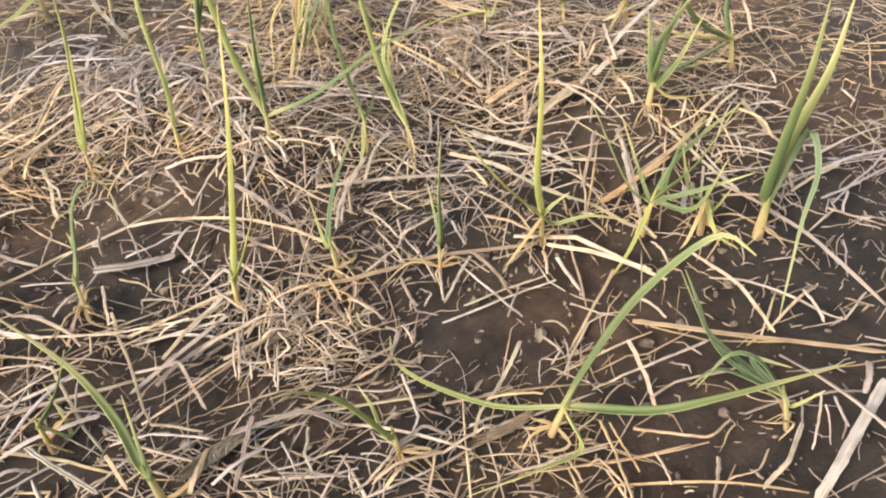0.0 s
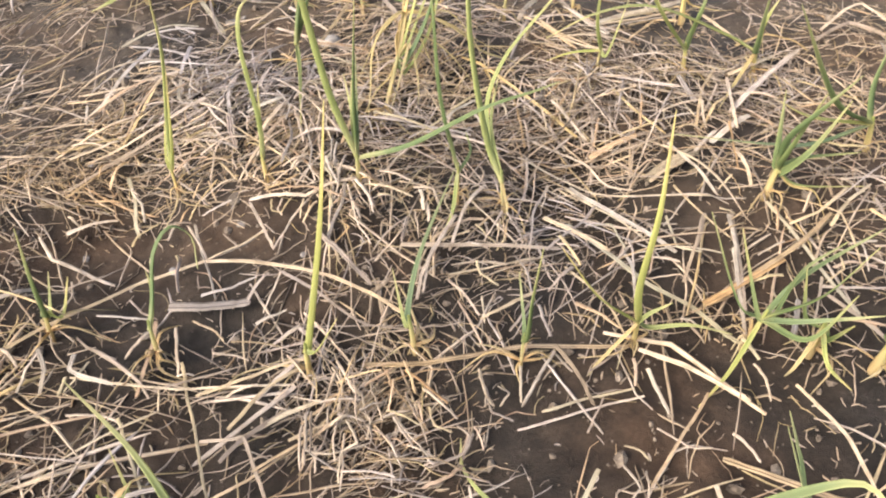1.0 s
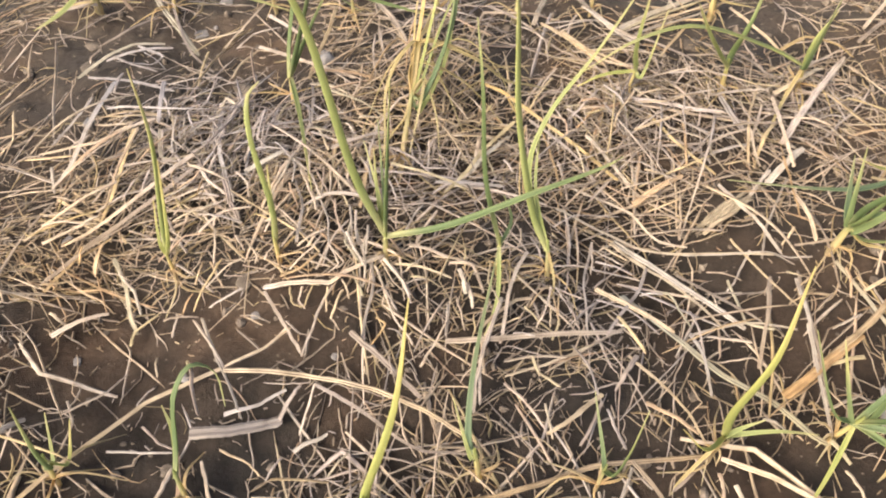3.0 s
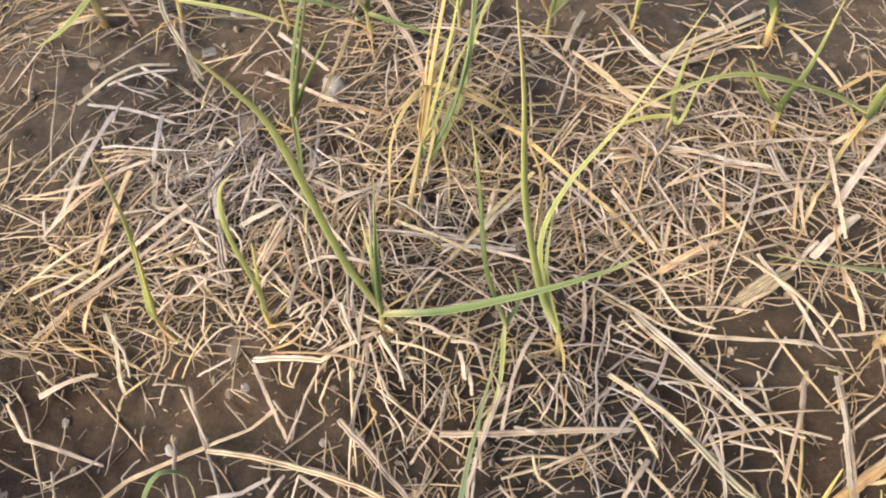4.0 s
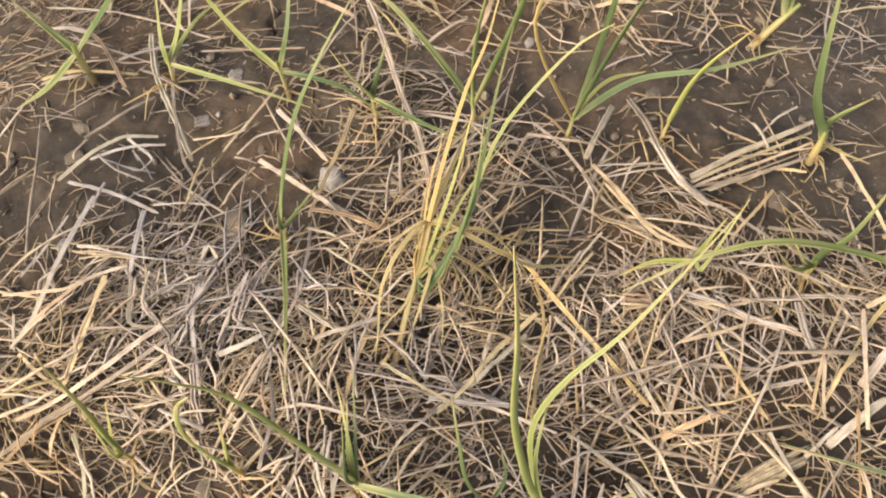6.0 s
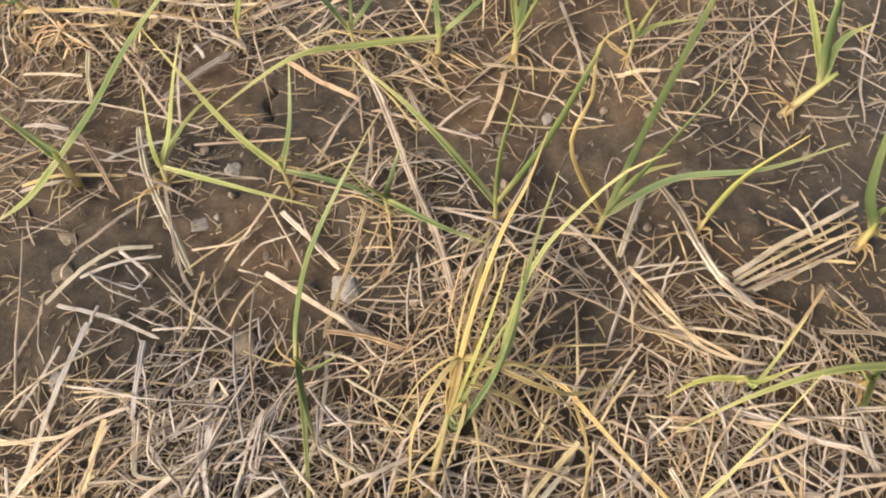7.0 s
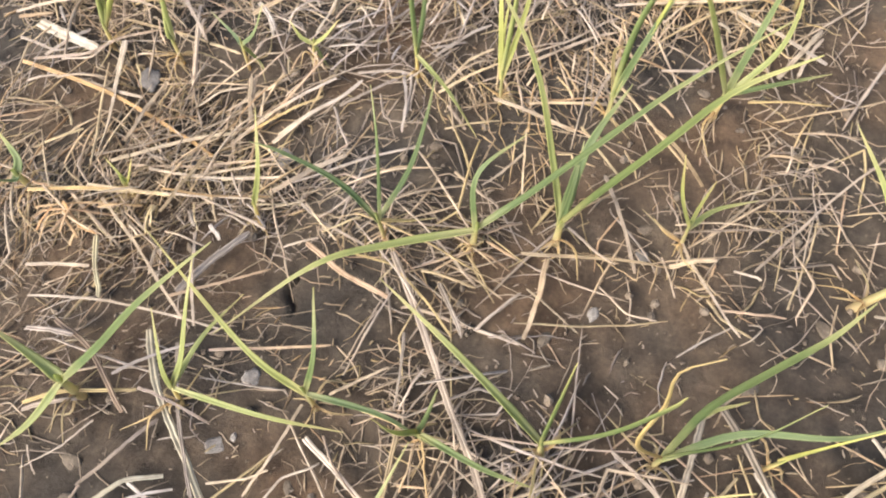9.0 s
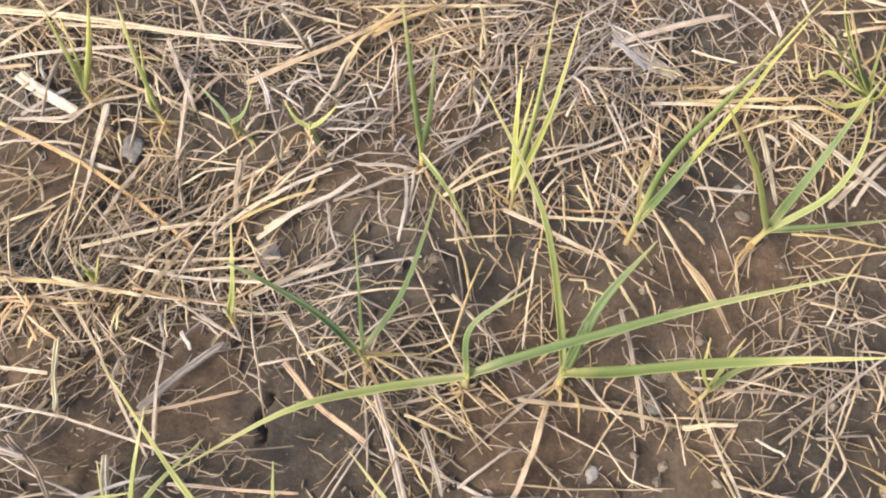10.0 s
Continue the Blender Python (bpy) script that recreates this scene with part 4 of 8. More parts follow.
garlic(0.039, 1.219, [
    (GONE, 3.4, (-0.024, -0.012, 0.105), (-0.040, -0.020, 0.172), (-0.033, -0.004, 0.205), (-0.036, 0.004, 0.246), (-0.018, 0.010, 0.268)),
    (GREEN, 4.6, (0.011, 0.024, 0.113), (0.018, 0.025, 0.215), (0.023, 0.024, 0.288), (0.031, 0.034, 0.318)),
    (GREEN, 4.3, (0.028, -0.001, 0.159), (0.048, 0.012, 0.227)),
    (GREEN, 4.9, (0.049, 0.026, 0.075), (0.112, 0.033, 0.104), (0.172, 0.065, 0.115)),
    (LIME, 4.1, (0.025, 0.038, 0.051), (0.058, 0.058, 0.053)),
])
garlic(0.128, 1.240, [
    (LIME, 4.3, (0.010, 0.002, 0.099), (0.038, 0.014, 0.151)),
])
garlic(0.274, 1.264, [
    (GREEN, 8.3, (-0.033, 0.005, 0.091), (-0.056, 0.037, 0.197)),
    (GREEN, 7.0, (-0.004, 0.009, 0.048), (0.019, 0.019, 0.079)),
    (GONE, 5.4, (0.010, 0.004, 0.018), (0.044, -0.006, 0.020)),
])
garlic(-0.510, 1.362, [
    (LIME, 6.2, (0.001, 0.003, 0.027), (-0.009, 0.010, 0.052)),
    (LIME, 3.4, (0.006, 0.003, 0.023), (0.014, 0.017, 0.046)),
])
garlic(-0.374, 1.367, [
    (LIME, 4.4, (0.011, 0.023, 0.070), (0.005, 0.064, 0.112)),
])
garlic(-0.610, 1.341, [
    (GREEN, 7.9, (-0.005, 0.016, 0.032), (-0.025, 0.032, 0.050)),
    (GREEN, 5.9, (-0.004, -0.007, 0.024), (-0.019, -0.018, 0.041)),
])
garlic(-0.236, 1.369, [
    (GREEN, 4.7, (-0.044, 0.019, 0.061), (-0.099, 0.028, 0.079), (-0.131, 0.032, 0.079)),
    (GREEN, 3.4, (-0.005, 0.036, 0.117), (-0.015, 0.068, 0.150)),
    (GREEN, 4.8, (0.011, 0.057, 0.039), (0.012, 0.116, 0.043), (0.003, 0.182, 0.027)),
    (GONE, 4.4, (0.022, 0.015, 0.021), (0.046, 0.025, 0.019)),
])
garlic(-0.154, 1.379, [
    (LIME, 6.1, (-0.068, -0.034, 0.044), (-0.122, -0.073, 0.057), (-0.198, -0.146, 0.027)),
    (GREEN, 7.1, (0.041, 0.025, 0.067), (0.095, 0.041, 0.153), (0.137, 0.052, 0.222), (0.190, 0.067, 0.285)),
    (GREEN, 4.5, (-0.001, 0.034, 0.081), (0.034, 0.071, 0.102)),
])
garlic(-0.077, 1.410, [
    (LIME, 5.4, (-0.018, 0.040, 0.084), (-0.050, 0.080, 0.172), (-0.111, 0.130, 0.233)),
    (GREEN, 6.8, (0.033, -0.006, 0.135), (0.063, -0.010, 0.220), (0.086, -0.016, 0.290), (0.121, -0.011, 0.325)),
    (GREEN, 8.0, (0.010, 0.049, 0.100), (0.036, 0.101, 0.132)),
    (GREEN, 4.1, (0.005, 0.024, 0.074), (0.006, 0.056, 0.100)),
])
garlic(0.041, 1.436, [
    (LIME, 3.2, (-0.020, 0.001, 0.089), (-0.030, 0.013, 0.136)),
    (LIME, 4.1, (0.022, 0.032, 0.026), (0.062, 0.055, 0.021)),
    (LIME, 3.0, (0.006, 0.027, 0.035), (0.017, 0.054, 0.042)),
])
garlic(0.204, 1.416, [
    (LIME, 5.1, (-0.019, 0.052, 0.107), (-0.055, 0.107, 0.129)),
    (GREEN, 9.0, (0.003, 0.029, 0.121), (0.011, 0.055, 0.151)),
    (GREEN, 7.2, (0.026, 0.035, 0.072), (0.050, 0.053, 0.085)),
], (0.024, 0.011, 0.046))
garlic(-0.611, 1.533, [
    (LIME, 5.3, (0.027, 0.001, 0.101), (0.032, 0.013, 0.168)),
    (LIME, 5.2, (0.050, 0.008, 0.105), (0.074, 0.027, 0.166)),
    (LIME, 4.3, (0.022, 0.005, 0.072), (0.027, 0.020, 0.129)),
])
garlic(-0.531, 1.538, [
    (LIME, 5.1, (0.013, 0.008, 0.107), (0.009, 0.031, 0.164)),
    (LIME, 4.2, (0.001, 0.001, 0.046), (-0.001, 0.037, 0.106)),
])
garlic(-0.452, 1.545, [
    (BLUE, 3.5, (-0.010, 0.012, 0.036), (-0.035, 0.023, 0.053)),
    (BLUE, 3.4, (0.019, 0.009, 0.049), (0.029, 0.027, 0.075)),
    (LIME, 3.0, (0.011, 0.006, 0.007), (0.023, -0.003, 0.001)),
])
garlic(-0.382, 1.567, [
    (LIME, 3.4, (-0.008, 0.004, 0.027), (-0.022, 0.014, 0.040)),
    (LIME, 3.4, (0.018, 0.008, 0.029), (0.032, 0.023, 0.042)),
    (LIME, 2.9, (0.014, -0.002, 0.005), (0.024, -0.010, 0.000)),
])
garlic(-0.260, 1.568, [
    (GREEN, 4.2, (-0.002, 0.013, 0.133), (-0.015, 0.044, 0.200)),
    (GREEN, 4.5, (0.010, 0.013, 0.087), (0.007, 0.045, 0.140)),
    (LIME, 3.7, (0.042, -0.029, 0.022), (0.083, -0.070, 0.010)),
])
garlic(-0.166, 1.556, [
    (LIME, 4.3, (-0.008, 0.033, 0.104), (-0.015, 0.066, 0.131)),
    (LIME, 4.1, (0.008, 0.031, 0.132), (0.004, 0.079, 0.201)),
    (LIME, 4.2, (0.018, 0.039, 0.117), (0.021, 0.099, 0.171)),
    (LIME, 3.0, (-0.003, 0.029, 0.076), (-0.003, 0.066, 0.101)),
])
garlic(-0.054, 1.560, [
    (LIME, 3.2, (0.040, 0.057, 0.153), (0.053, 0.086, 0.184), (0.065, 0.110, 0.203)),
    (GREEN, 5.3, (0.009, 0.034, 0.105), (0.031, 0.055, 0.172), (0.064, 0.100, 0.243)),
    (GREEN, 5.8, (0.021, 0.031, 0.098), (0.043, 0.072, 0.132)),
    (GONE, 4.2, (-0.006, 0.052, 0.044), (0.012, 0.064, 0.043)),
])
garlic(0.052, 1.589, [
    (LIME, 4.2, (-0.046, -0.035, 0.181), (-0.094, -0.067, 0.296)),
    (GREEN, 6.3, (0.019, 0.045, 0.092), (0.043, 0.115, 0.131)),
    (LIME, 4.8, (0.038, 0.030, 0.074), (0.049, 0.068, 0.096), (0.047, 0.107, 0.105)),
    (GREEN, 4.9, (0.051, 0.016, 0.048), (0.097, 0.036, 0.052)),
])
garlic(0.126, 1.754, [
    (LIME, 3.6, (-0.006, -0.016, 0.054), (-0.014, -0.014, 0.100)),
    (LIME, 3.4, (-0.060, -0.008, 0.088), (-0.080, -0.005, 0.100)),
    (GREEN, 4.1, (-0.027, -0.015, 0.070), (-0.072, -0.018, 0.119)),
    (LIME, 3.7, (-0.045, 0.013, 0.032), (-0.057, 0.008, 0.025), (-0.066, 0.021, 0.031)),
    (LIME, 3.8, (-0.064, -0.016, 0.120), (-0.080, -0.008, 0.150)),
    (LIME, 3.5, (-0.037, -0.018, 0.060), (-0.077, -0.022, 0.099)),
    (LIME, 3.4, (-0.042, -0.024, 0.093), (-0.075, -0.026, 0.149)),
    (LIME, 3.6, (-0.018, -0.011, 0.059), (-0.035, -0.007, 0.120)),
    (LIME, 3.7, (-0.027, -0.015, 0.025), (-0.058, -0.022, 0.039)),
    (GREEN, 3.7, (-0.003, -0.004, 0.029), (0.005, -0.004, 0.060)),
])
garlic(0.389, 0.739, [
    (GREEN, 6.5, (0.003, -0.009, 0.021), (0.013, -0.014, 0.050)),
    (GREEN, 3.4, (-0.018, -0.002, 0.037), (-0.029, 0.010, 0.080)),
    (GONE, 3.5, (-0.017, -0.025, 0.003), (-0.025, -0.034, -0.002)),
    (LIME, 3.0, (0.006, -0.023, 0.008), (0.021, -0.045, 0.009)),
])

# ---- single straw stalks ----
stalk(6.0, "grey", (-0.420, 1.227), (-0.392, 1.181), (-0.367, 1.154), (-0.334, 1.120), (-0.306, 1.090))
stalk(2.9, "pale", (-0.391, 1.222), (-0.369, 1.176), (-0.332, 1.115), (-0.310, 1.085), (-0.277, 1.059))
stalk(3.0, "pale", (-0.380, 1.153), (-0.397, 1.121), (-0.422, 1.084))
stalk(4.0, "grey", (-0.425, 1.033), (-0.407, 1.070), (-0.387, 1.096), (-0.356, 1.110))
stalk(2.4, "grey", (-0.382, 1.097), (-0.358, 1.087), (-0.345, 1.080), (-0.351, 1.065), (-0.380, 1.068), (-0.397, 1.069))
stalk(2.5, "grey", (-0.404, 1.063), (-0.373, 1.087), (-0.343, 1.102))
stalk(3.4, "grey", (-0.412, 1.034), (-0.365, 1.034), (-0.311, 1.027))
stalk(2.3, "pale", (-0.315, 1.065), (-0.282, 1.053), (-0.247, 1.042))
stalk(4.0, "pale", (-0.239, 1.105), (-0.192, 1.090), (-0.150, 1.076), (-0.119, 1.067))
stalk(2.4, "pale", (-0.259, 1.196), (-0.264, 1.171), (-0.273, 1.138), (-0.284, 1.111))
stalk(4.2, "pale", (-0.247, 1.169), (-0.215, 1.150), (-0.178, 1.127))
stalk(5.6, "pale", (-0.223, 1.353), (-0.171, 1.279), (-0.135, 1.224), (-0.101, 1.177), (-0.067, 1.116))
stalk(3.6, "pale", (-0.172, 1.195), (-0.168, 1.144), (-0.169, 1.095), (-0.169, 1.060))
stalk(2.6, "pale", (-0.431, 1.179), (-0.406, 1.202), (-0.375, 1.225))
stalk(4.2, "rust", (-0.507, 1.214), (-0.466, 1.198), (-0.432, 1.171), (-0.408, 1.150))
stalk(3.1, "gold", (-0.499, 1.136), (-0.472, 1.152), (-0.444, 1.160), (-0.407, 1.172))
stalk(3.7, "pale", (-0.496, 1.130), (-0.450, 1.150))
stalk(4.4, "pale", (-0.532, 1.200), (-0.481, 1.204))
stalk(2.5, "pale", (-0.402, 1.173), (-0.380, 1.170), (-0.331, 1.160))
stalk(2.5, "pale", (-0.361, 1.223), (-0.252, 1.253))
stalk(2.4, "pale", (-0.191, 1.280), (-0.185, 1.248), (-0.180, 1.210))
stalk(3.6, "pale", (-0.600, 1.332), (-0.534, 1.349), (-0.452, 1.365))
stalk(2.7, "pale", (-0.526, 1.344), (-0.473, 1.307), (-0.428, 1.270), (-0.382, 1.236))
stalk(6.6, "grey", (-0.415, 1.270), (-0.395, 1.314), (-0.374, 1.350))
stalk(3.2, "pale", (-0.419, 1.263), (-0.383, 1.285), (-0.337, 1.316))
stalk(2.1, "pale", (-0.548, 1.230), (-0.472, 1.243), (-0.411, 1.245), (-0.361, 1.245))
stalk(3.4, "pale", (-0.563, 1.258), (-0.504, 1.272))
stalk(4.4, "grey", (-0.513, 1.304), (-0.481, 1.244))
stalk(2.7, "pale", (-0.428, 1.337), (-0.409, 1.296), (-0.381, 1.240))
stalk(4.6, "pale", (-0.313, 1.351), (-0.261, 1.323), (-0.214, 1.309))
stalk(2.0, "gold", (-0.269, 1.348), (-0.220, 1.341), (-0.179, 1.313), (-0.149, 1.287))
stalk(2.1, "pale", (-0.367, 1.246), (-0.323, 1.265), (-0.273, 1.287))
stalk(3.9, "grey", (-0.173, 1.335), (-0.140, 1.289))
stalk(2.7, "pale", (-0.332, 1.390), (-0.301, 1.372), (-0.253, 1.356))
stalk(4.5, "rust", (-0.081, 1.390), (-0.081, 1.344), (-0.086, 1.303))
stalk(3.2, "gold", (-0.106, 1.385), (-0.056, 1.398), (-0.007, 1.408), (0.032, 1.410))
stalk(3.8, "pale", (0.032, 1.409), (0.075, 1.426))
stalk(3.8, "pale", (-0.043, 1.493), (-0.018, 1.445), (0.003, 1.398))
stalk(2.6, "pale", (0.040, 1.439), (0.054, 1.413), (0.079, 1.380), (0.102, 1.353))
stalk(2.4, "pale", (0.109, 1.421), (0.145, 1.473), (0.176, 1.518), (0.222, 1.571))
stalk(1.7, "pale", (0.143, 1.393), (0.159, 1.451), (0.166, 1.497))
stalk(3.5, "pale", (0.219, 1.405), (0.274, 1.415))
stalk(2.7, "pale", (0.005, 1.221), (0.036, 1.201), (0.062, 1.177), (0.093, 1.150), (0.135, 1.133))
stalk(3.2, "gold", (0.071, 1.183), (0.096, 1.160), (0.126, 1.135), (0.145, 1.124))
stalk(2.7, "gold", (0.067, 1.178), (0.093, 1.150), (0.118, 1.129))
stalk(5.6, "pale", (0.076, 1.270), (0.068, 1.223), (0.063, 1.196))
stalk(6.2, "grey", (0.090, 1.284), (0.110, 1.253), (0.126, 1.224), (0.143, 1.198))
stalk(7.1, "grey", (0.119, 1.233), (0.139, 1.202), (0.153, 1.188), (0.182, 1.174))
stalk(2.9, "pale", (0.148, 1.189), (0.173, 1.172), (0.197, 1.168), (0.234, 1.154), (0.243, 1.147))
stalk(5.0, "grey", (0.162, 1.201), (0.206, 1.248), (0.270, 1.306))
stalk(3.0, "grey", (0.163, 1.195), (0.211, 1.239), (0.269, 1.292))
stalk(3.0, "pale", (0.168, 1.191), (0.215, 1.231), (0.269, 1.278))
stalk(3.0, "grey", (0.179, 1.189), (0.225, 1.224), (0.268, 1.259))
stalk(2.5, "pale", (0.173, 1.189), (0.220, 1.226), (0.268, 1.267))
stalk(2.6, "gold", (0.205, 1.207), (0.235, 1.234), (0.267, 1.241))
stalk(1.4, "pale", (-0.111, 1.207), (-0.053, 1.212), (0.025, 1.226))
stalk(1.8, "pale", (0.023, 1.149), (0.052, 1.146), (0.085, 1.135), (0.144, 1.134), (0.189, 1.140))
stalk(2.5, "gold", (0.234, 1.200), (0.216, 1.163), (0.203, 1.138))
stalk(2.3, "pale", (-0.001, 1.193), (0.041, 1.158), (0.057, 1.143))
stalk(3.0, "pale", (-0.403, 0.909), (-0.350, 0.927), (-0.322, 0.949), (-0.300, 0.963))
stalk(3.0, "pale", (-0.368, 0.876), (-0.352, 0.910), (-0.330, 0.941))
stalk(2.6, "grey", (-0.390, 0.999), (-0.394, 0.964), (-0.404, 0.931))
stalk(4.1, "grey", (-0.374, 1.024), (-0.371, 0.984), (-0.366, 0.936), (-0.363, 0.897), (-0.369, 0.867))
stalk(1.9, "grey", (-0.352, 0.967), (-0.328, 0.969), (-0.286, 0.972), (-0.252, 0.980))
stalk(4.9, "gold", (-0.318, 0.950), (-0.316, 0.920), (-0.313, 0.883), (-0.315, 0.848))
stalk(2.4, "rust", (-0.309, 0.945), (-0.312, 0.893), (-0.312, 0.856))
stalk(3.9, "pale", (-0.312, 1.018), (-0.299, 0.977), (-0.294, 0.957))
stalk(2.8, "pale", (-0.292, 0.952), (-0.278, 0.917), (-0.264, 0.916), (-0.232, 0.925))
stalk(4.1, "grey", (-0.246, 1.003), (-0.230, 0.955), (-0.222, 0.928), (-0.193, 0.877))
stalk(4.5, "pale", (-0.246, 0.921), (-0.272, 0.886), (-0.308, 0.844), (-0.341, 0.815))
stalk(3.8, "pale", (-0.233, 0.916), (-0.275, 0.867), (-0.327, 0.816))
stalk(2.7, "pale", (-0.192, 0.987), (-0.194, 0.956), (-0.193, 0.918))
stalk(4.0, "grey", (-0.192, 0.911), (-0.174, 0.921), (-0.157, 0.940))
stalk(4.2, "rust", (-0.166, 1.064), (-0.135, 1.068), (-0.100, 1.066))
stalk(3.7, "pale", (-0.169, 1.085), (-0.143, 1.075), (-0.126, 1.072))
stalk(2.7, "pale", (-0.162, 1.049), (-0.154, 1.021), (-0.146, 0.981), (-0.148, 0.941))
stalk(4.0, "pale", (-0.142, 0.972), (-0.122, 0.964), (-0.091, 0.959))
stalk(3.5, "gold", (-0.075, 0.984), (-0.079, 0.953), (-0.079, 0.925), (-0.075, 0.889))
stalk(2.5, "gold", (-0.369, 0.867), (-0.343, 0.856), (-0.303, 0.845), (-0.288, 0.832))
stalk(2.2, "pale", (-0.115, 0.971), (-0.111, 0.934), (-0.104, 0.890))
stalk(3.6, "gold", (0.014, 1.074), (0.036, 1.066), (0.061, 1.048), (0.090, 1.027), (0.131, 1.002), (0.165, 0.980))
stalk(2.7, "gold", (0.041, 1.067), (0.061, 1.028), (0.068, 0.991), (0.074, 0.937))
stalk(2.9, "gold", (0.095, 1.159), (0.133, 1.126), (0.159, 1.119), (0.193, 1.124))
stalk(2.4, "gold", (0.085, 1.161), (0.121, 1.133), (0.169, 1.122))
stalk(2.4, "pale", (0.111, 1.136), (0.165, 1.141), (0.210, 1.145))
stalk(3.9, "pale", (0.161, 1.084), (0.200, 1.080), (0.239, 1.072), (0.271, 1.074))
stalk(2.8, "rust", (0.122, 1.062), (0.154, 1.069), (0.180, 1.084))
stalk(3.8, "pale", (0.147, 1.013), (0.192, 1.023), (0.249, 1.034))
stalk(2.9, "pale", (0.178, 1.037), (0.210, 1.054), (0.248, 1.080))
stalk(3.7, "pale", (0.130, 1.025), (0.151, 0.999), (0.176, 0.975))
stalk(2.9, "gold", (0.194, 1.064), (0.223, 1.029), (0.259, 0.993))
stalk(5.1, "pale", (0.257, 1.102), (0.291, 1.113), (0.322, 1.120))
stalk(3.9, "pale", (0.056, 1.026), (0.029, 0.979), (0.015, 0.946), (-0.001, 0.918))
stalk(2.8, "pale", (0.071, 1.026), (0.099, 1.011), (0.128, 0.992), (0.155, 0.963))
stalk(2.5, "pale", (0.253, 1.033), (0.266, 1.041), (0.295, 1.055), (0.297, 1.027), (0.301, 1.005))
stalk(3.0, "gold", (0.324, 1.073), (0.309, 1.049), (0.300, 1.019))
stalk(2.5, "pale", (0.214, 1.120), (0.252, 1.122), (0.291, 1.118))
stalk(3.5, "grey", (-0.011, 0.928), (0.023, 0.934), (0.053, 0.944))
stalk(4.0, "pale", (-0.347, 0.784), (-0.323, 0.819), (-0.288, 0.852))
stalk(3.0, "gold", (-0.342, 0.772), (-0.328, 0.807), (-0.304, 0.836))
stalk(4.9, "pale", (-0.327, 0.739), (-0.308, 0.756), (-0.286, 0.769))
stalk(3.4, "grey", (-0.298, 0.820), (-0.281, 0.797), (-0.267, 0.769), (-0.255, 0.755))
stalk(5.4, "pale", (-0.144, 0.799), (-0.117, 0.801), (-0.083, 0.805))
stalk(3.2, "pale", (-0.084, 0.805), (-0.064, 0.821), (-0.043, 0.840))
stalk(2.5, "pale", (-0.142, 0.795), (-0.120, 0.769), (-0.101, 0.748), (-0.094, 0.740))
stalk(2.8, "pale", (-0.052, 0.831), (-0.046, 0.805), (-0.047, 0.780), (-0.046, 0.752))
stalk(4.5, "grey", (-0.206, 0.897), (-0.191, 0.870), (-0.180, 0.855))
stalk(2.6, "pale", (-0.120, 0.835), (-0.124, 0.873), (-0.142, 0.910))
stalk(5.5, "pale", (0.182, 0.959), (0.205, 0.976), (0.229, 0.994))
stalk(5.2, "grey", (0.166, 0.921), (0.195, 0.896), (0.224, 0.867), (0.252, 0.841), (0.275, 0.824))
stalk(3.4, "pale", (0.162, 0.917), (0.208, 0.874), (0.244, 0.835), (0.256, 0.820))
stalk(2.7, "pale", (0.106, 0.938), (0.126, 0.935), (0.166, 0.921), (0.190, 0.910), (0.219, 0.905), (0.251, 0.904), (0.305, 0.903))
stalk(2.7, "pale", (0.116, 0.969), (0.152, 0.959), (0.181, 0.949), (0.206, 0.918), (0.231, 0.909))
stalk(3.8, "pale", (0.147, 0.850), (0.172, 0.837), (0.197, 0.821), (0.214, 0.810))
stalk(2.5, "pale", (0.195, 0.886), (0.184, 0.849), (0.162, 0.808), (0.157, 0.797))
stalk(2.1, "pale", (0.144, 0.910), (0.136, 0.856), (0.139, 0.828), (0.141, 0.794))
stalk(2.2, "gold", (0.271, 0.923), (0.286, 0.896), (0.305, 0.869), (0.323, 0.848))
stalk(2.5, "pale", (0.009, 0.872), (0.042, 0.857), (0.079, 0.849), (0.102, 0.846))
stalk(2.8, "pale", (0.083, 0.874), (0.075, 0.848), (0.071, 0.819), (0.070, 0.785), (0.068, 0.775))
stalk(2.9, "gold", (0.324, 1.019), (0.326, 0.978), (0.331, 0.945))
stalk(5.9, "grey", (0.306, 0.985), (0.328, 1.015), (0.345, 1.035))
stalk(3.8, "gold", (-0.296, 0.564), (-0.278, 0.588), (-0.260, 0.622), (-0.234, 0.663), (-0.216, 0.690), (-0.183, 0.713), (-0.161, 0.726))
stalk(3.2, "gold", (-0.161, 0.726), (-0.125, 0.745), (-0.110, 0.763))
stalk(3.9, "gold", (-0.159, 0.722), (-0.113, 0.722), (-0.068, 0.720), (-0.029, 0.716), (0.013, 0.706), (0.050, 0.690))
stalk(8.9, "grey", (-0.169, 0.666), (-0.138, 0.674), (-0.098, 0.687))
stalk(3.5, "grey", (-0.148, 0.687), (-0.120, 0.696), (-0.100, 0.711))
stalk(2.2, "pale", (-0.196, 0.771), (-0.168, 0.732), (-0.141, 0.698), (-0.132, 0.685))
stalk(4.3, "pale", (-0.056, 0.761), (-0.024, 0.739), (0.011, 0.715))
stalk(2.5, "pale", (-0.077, 0.716), (-0.034, 0.698), (-0.002, 0.680), (0.019, 0.673), (0.061, 0.678))
stalk(3.1, "pale", (-0.176, 0.652), (-0.161, 0.620), (-0.143, 0.568))
stalk(2.9, "pale", (-0.134, 0.577), (-0.098, 0.598), (-0.068, 0.616))
stalk(2.5, "gold", (-0.095, 0.578), (-0.063, 0.602), (-0.034, 0.624), (-0.018, 0.631))
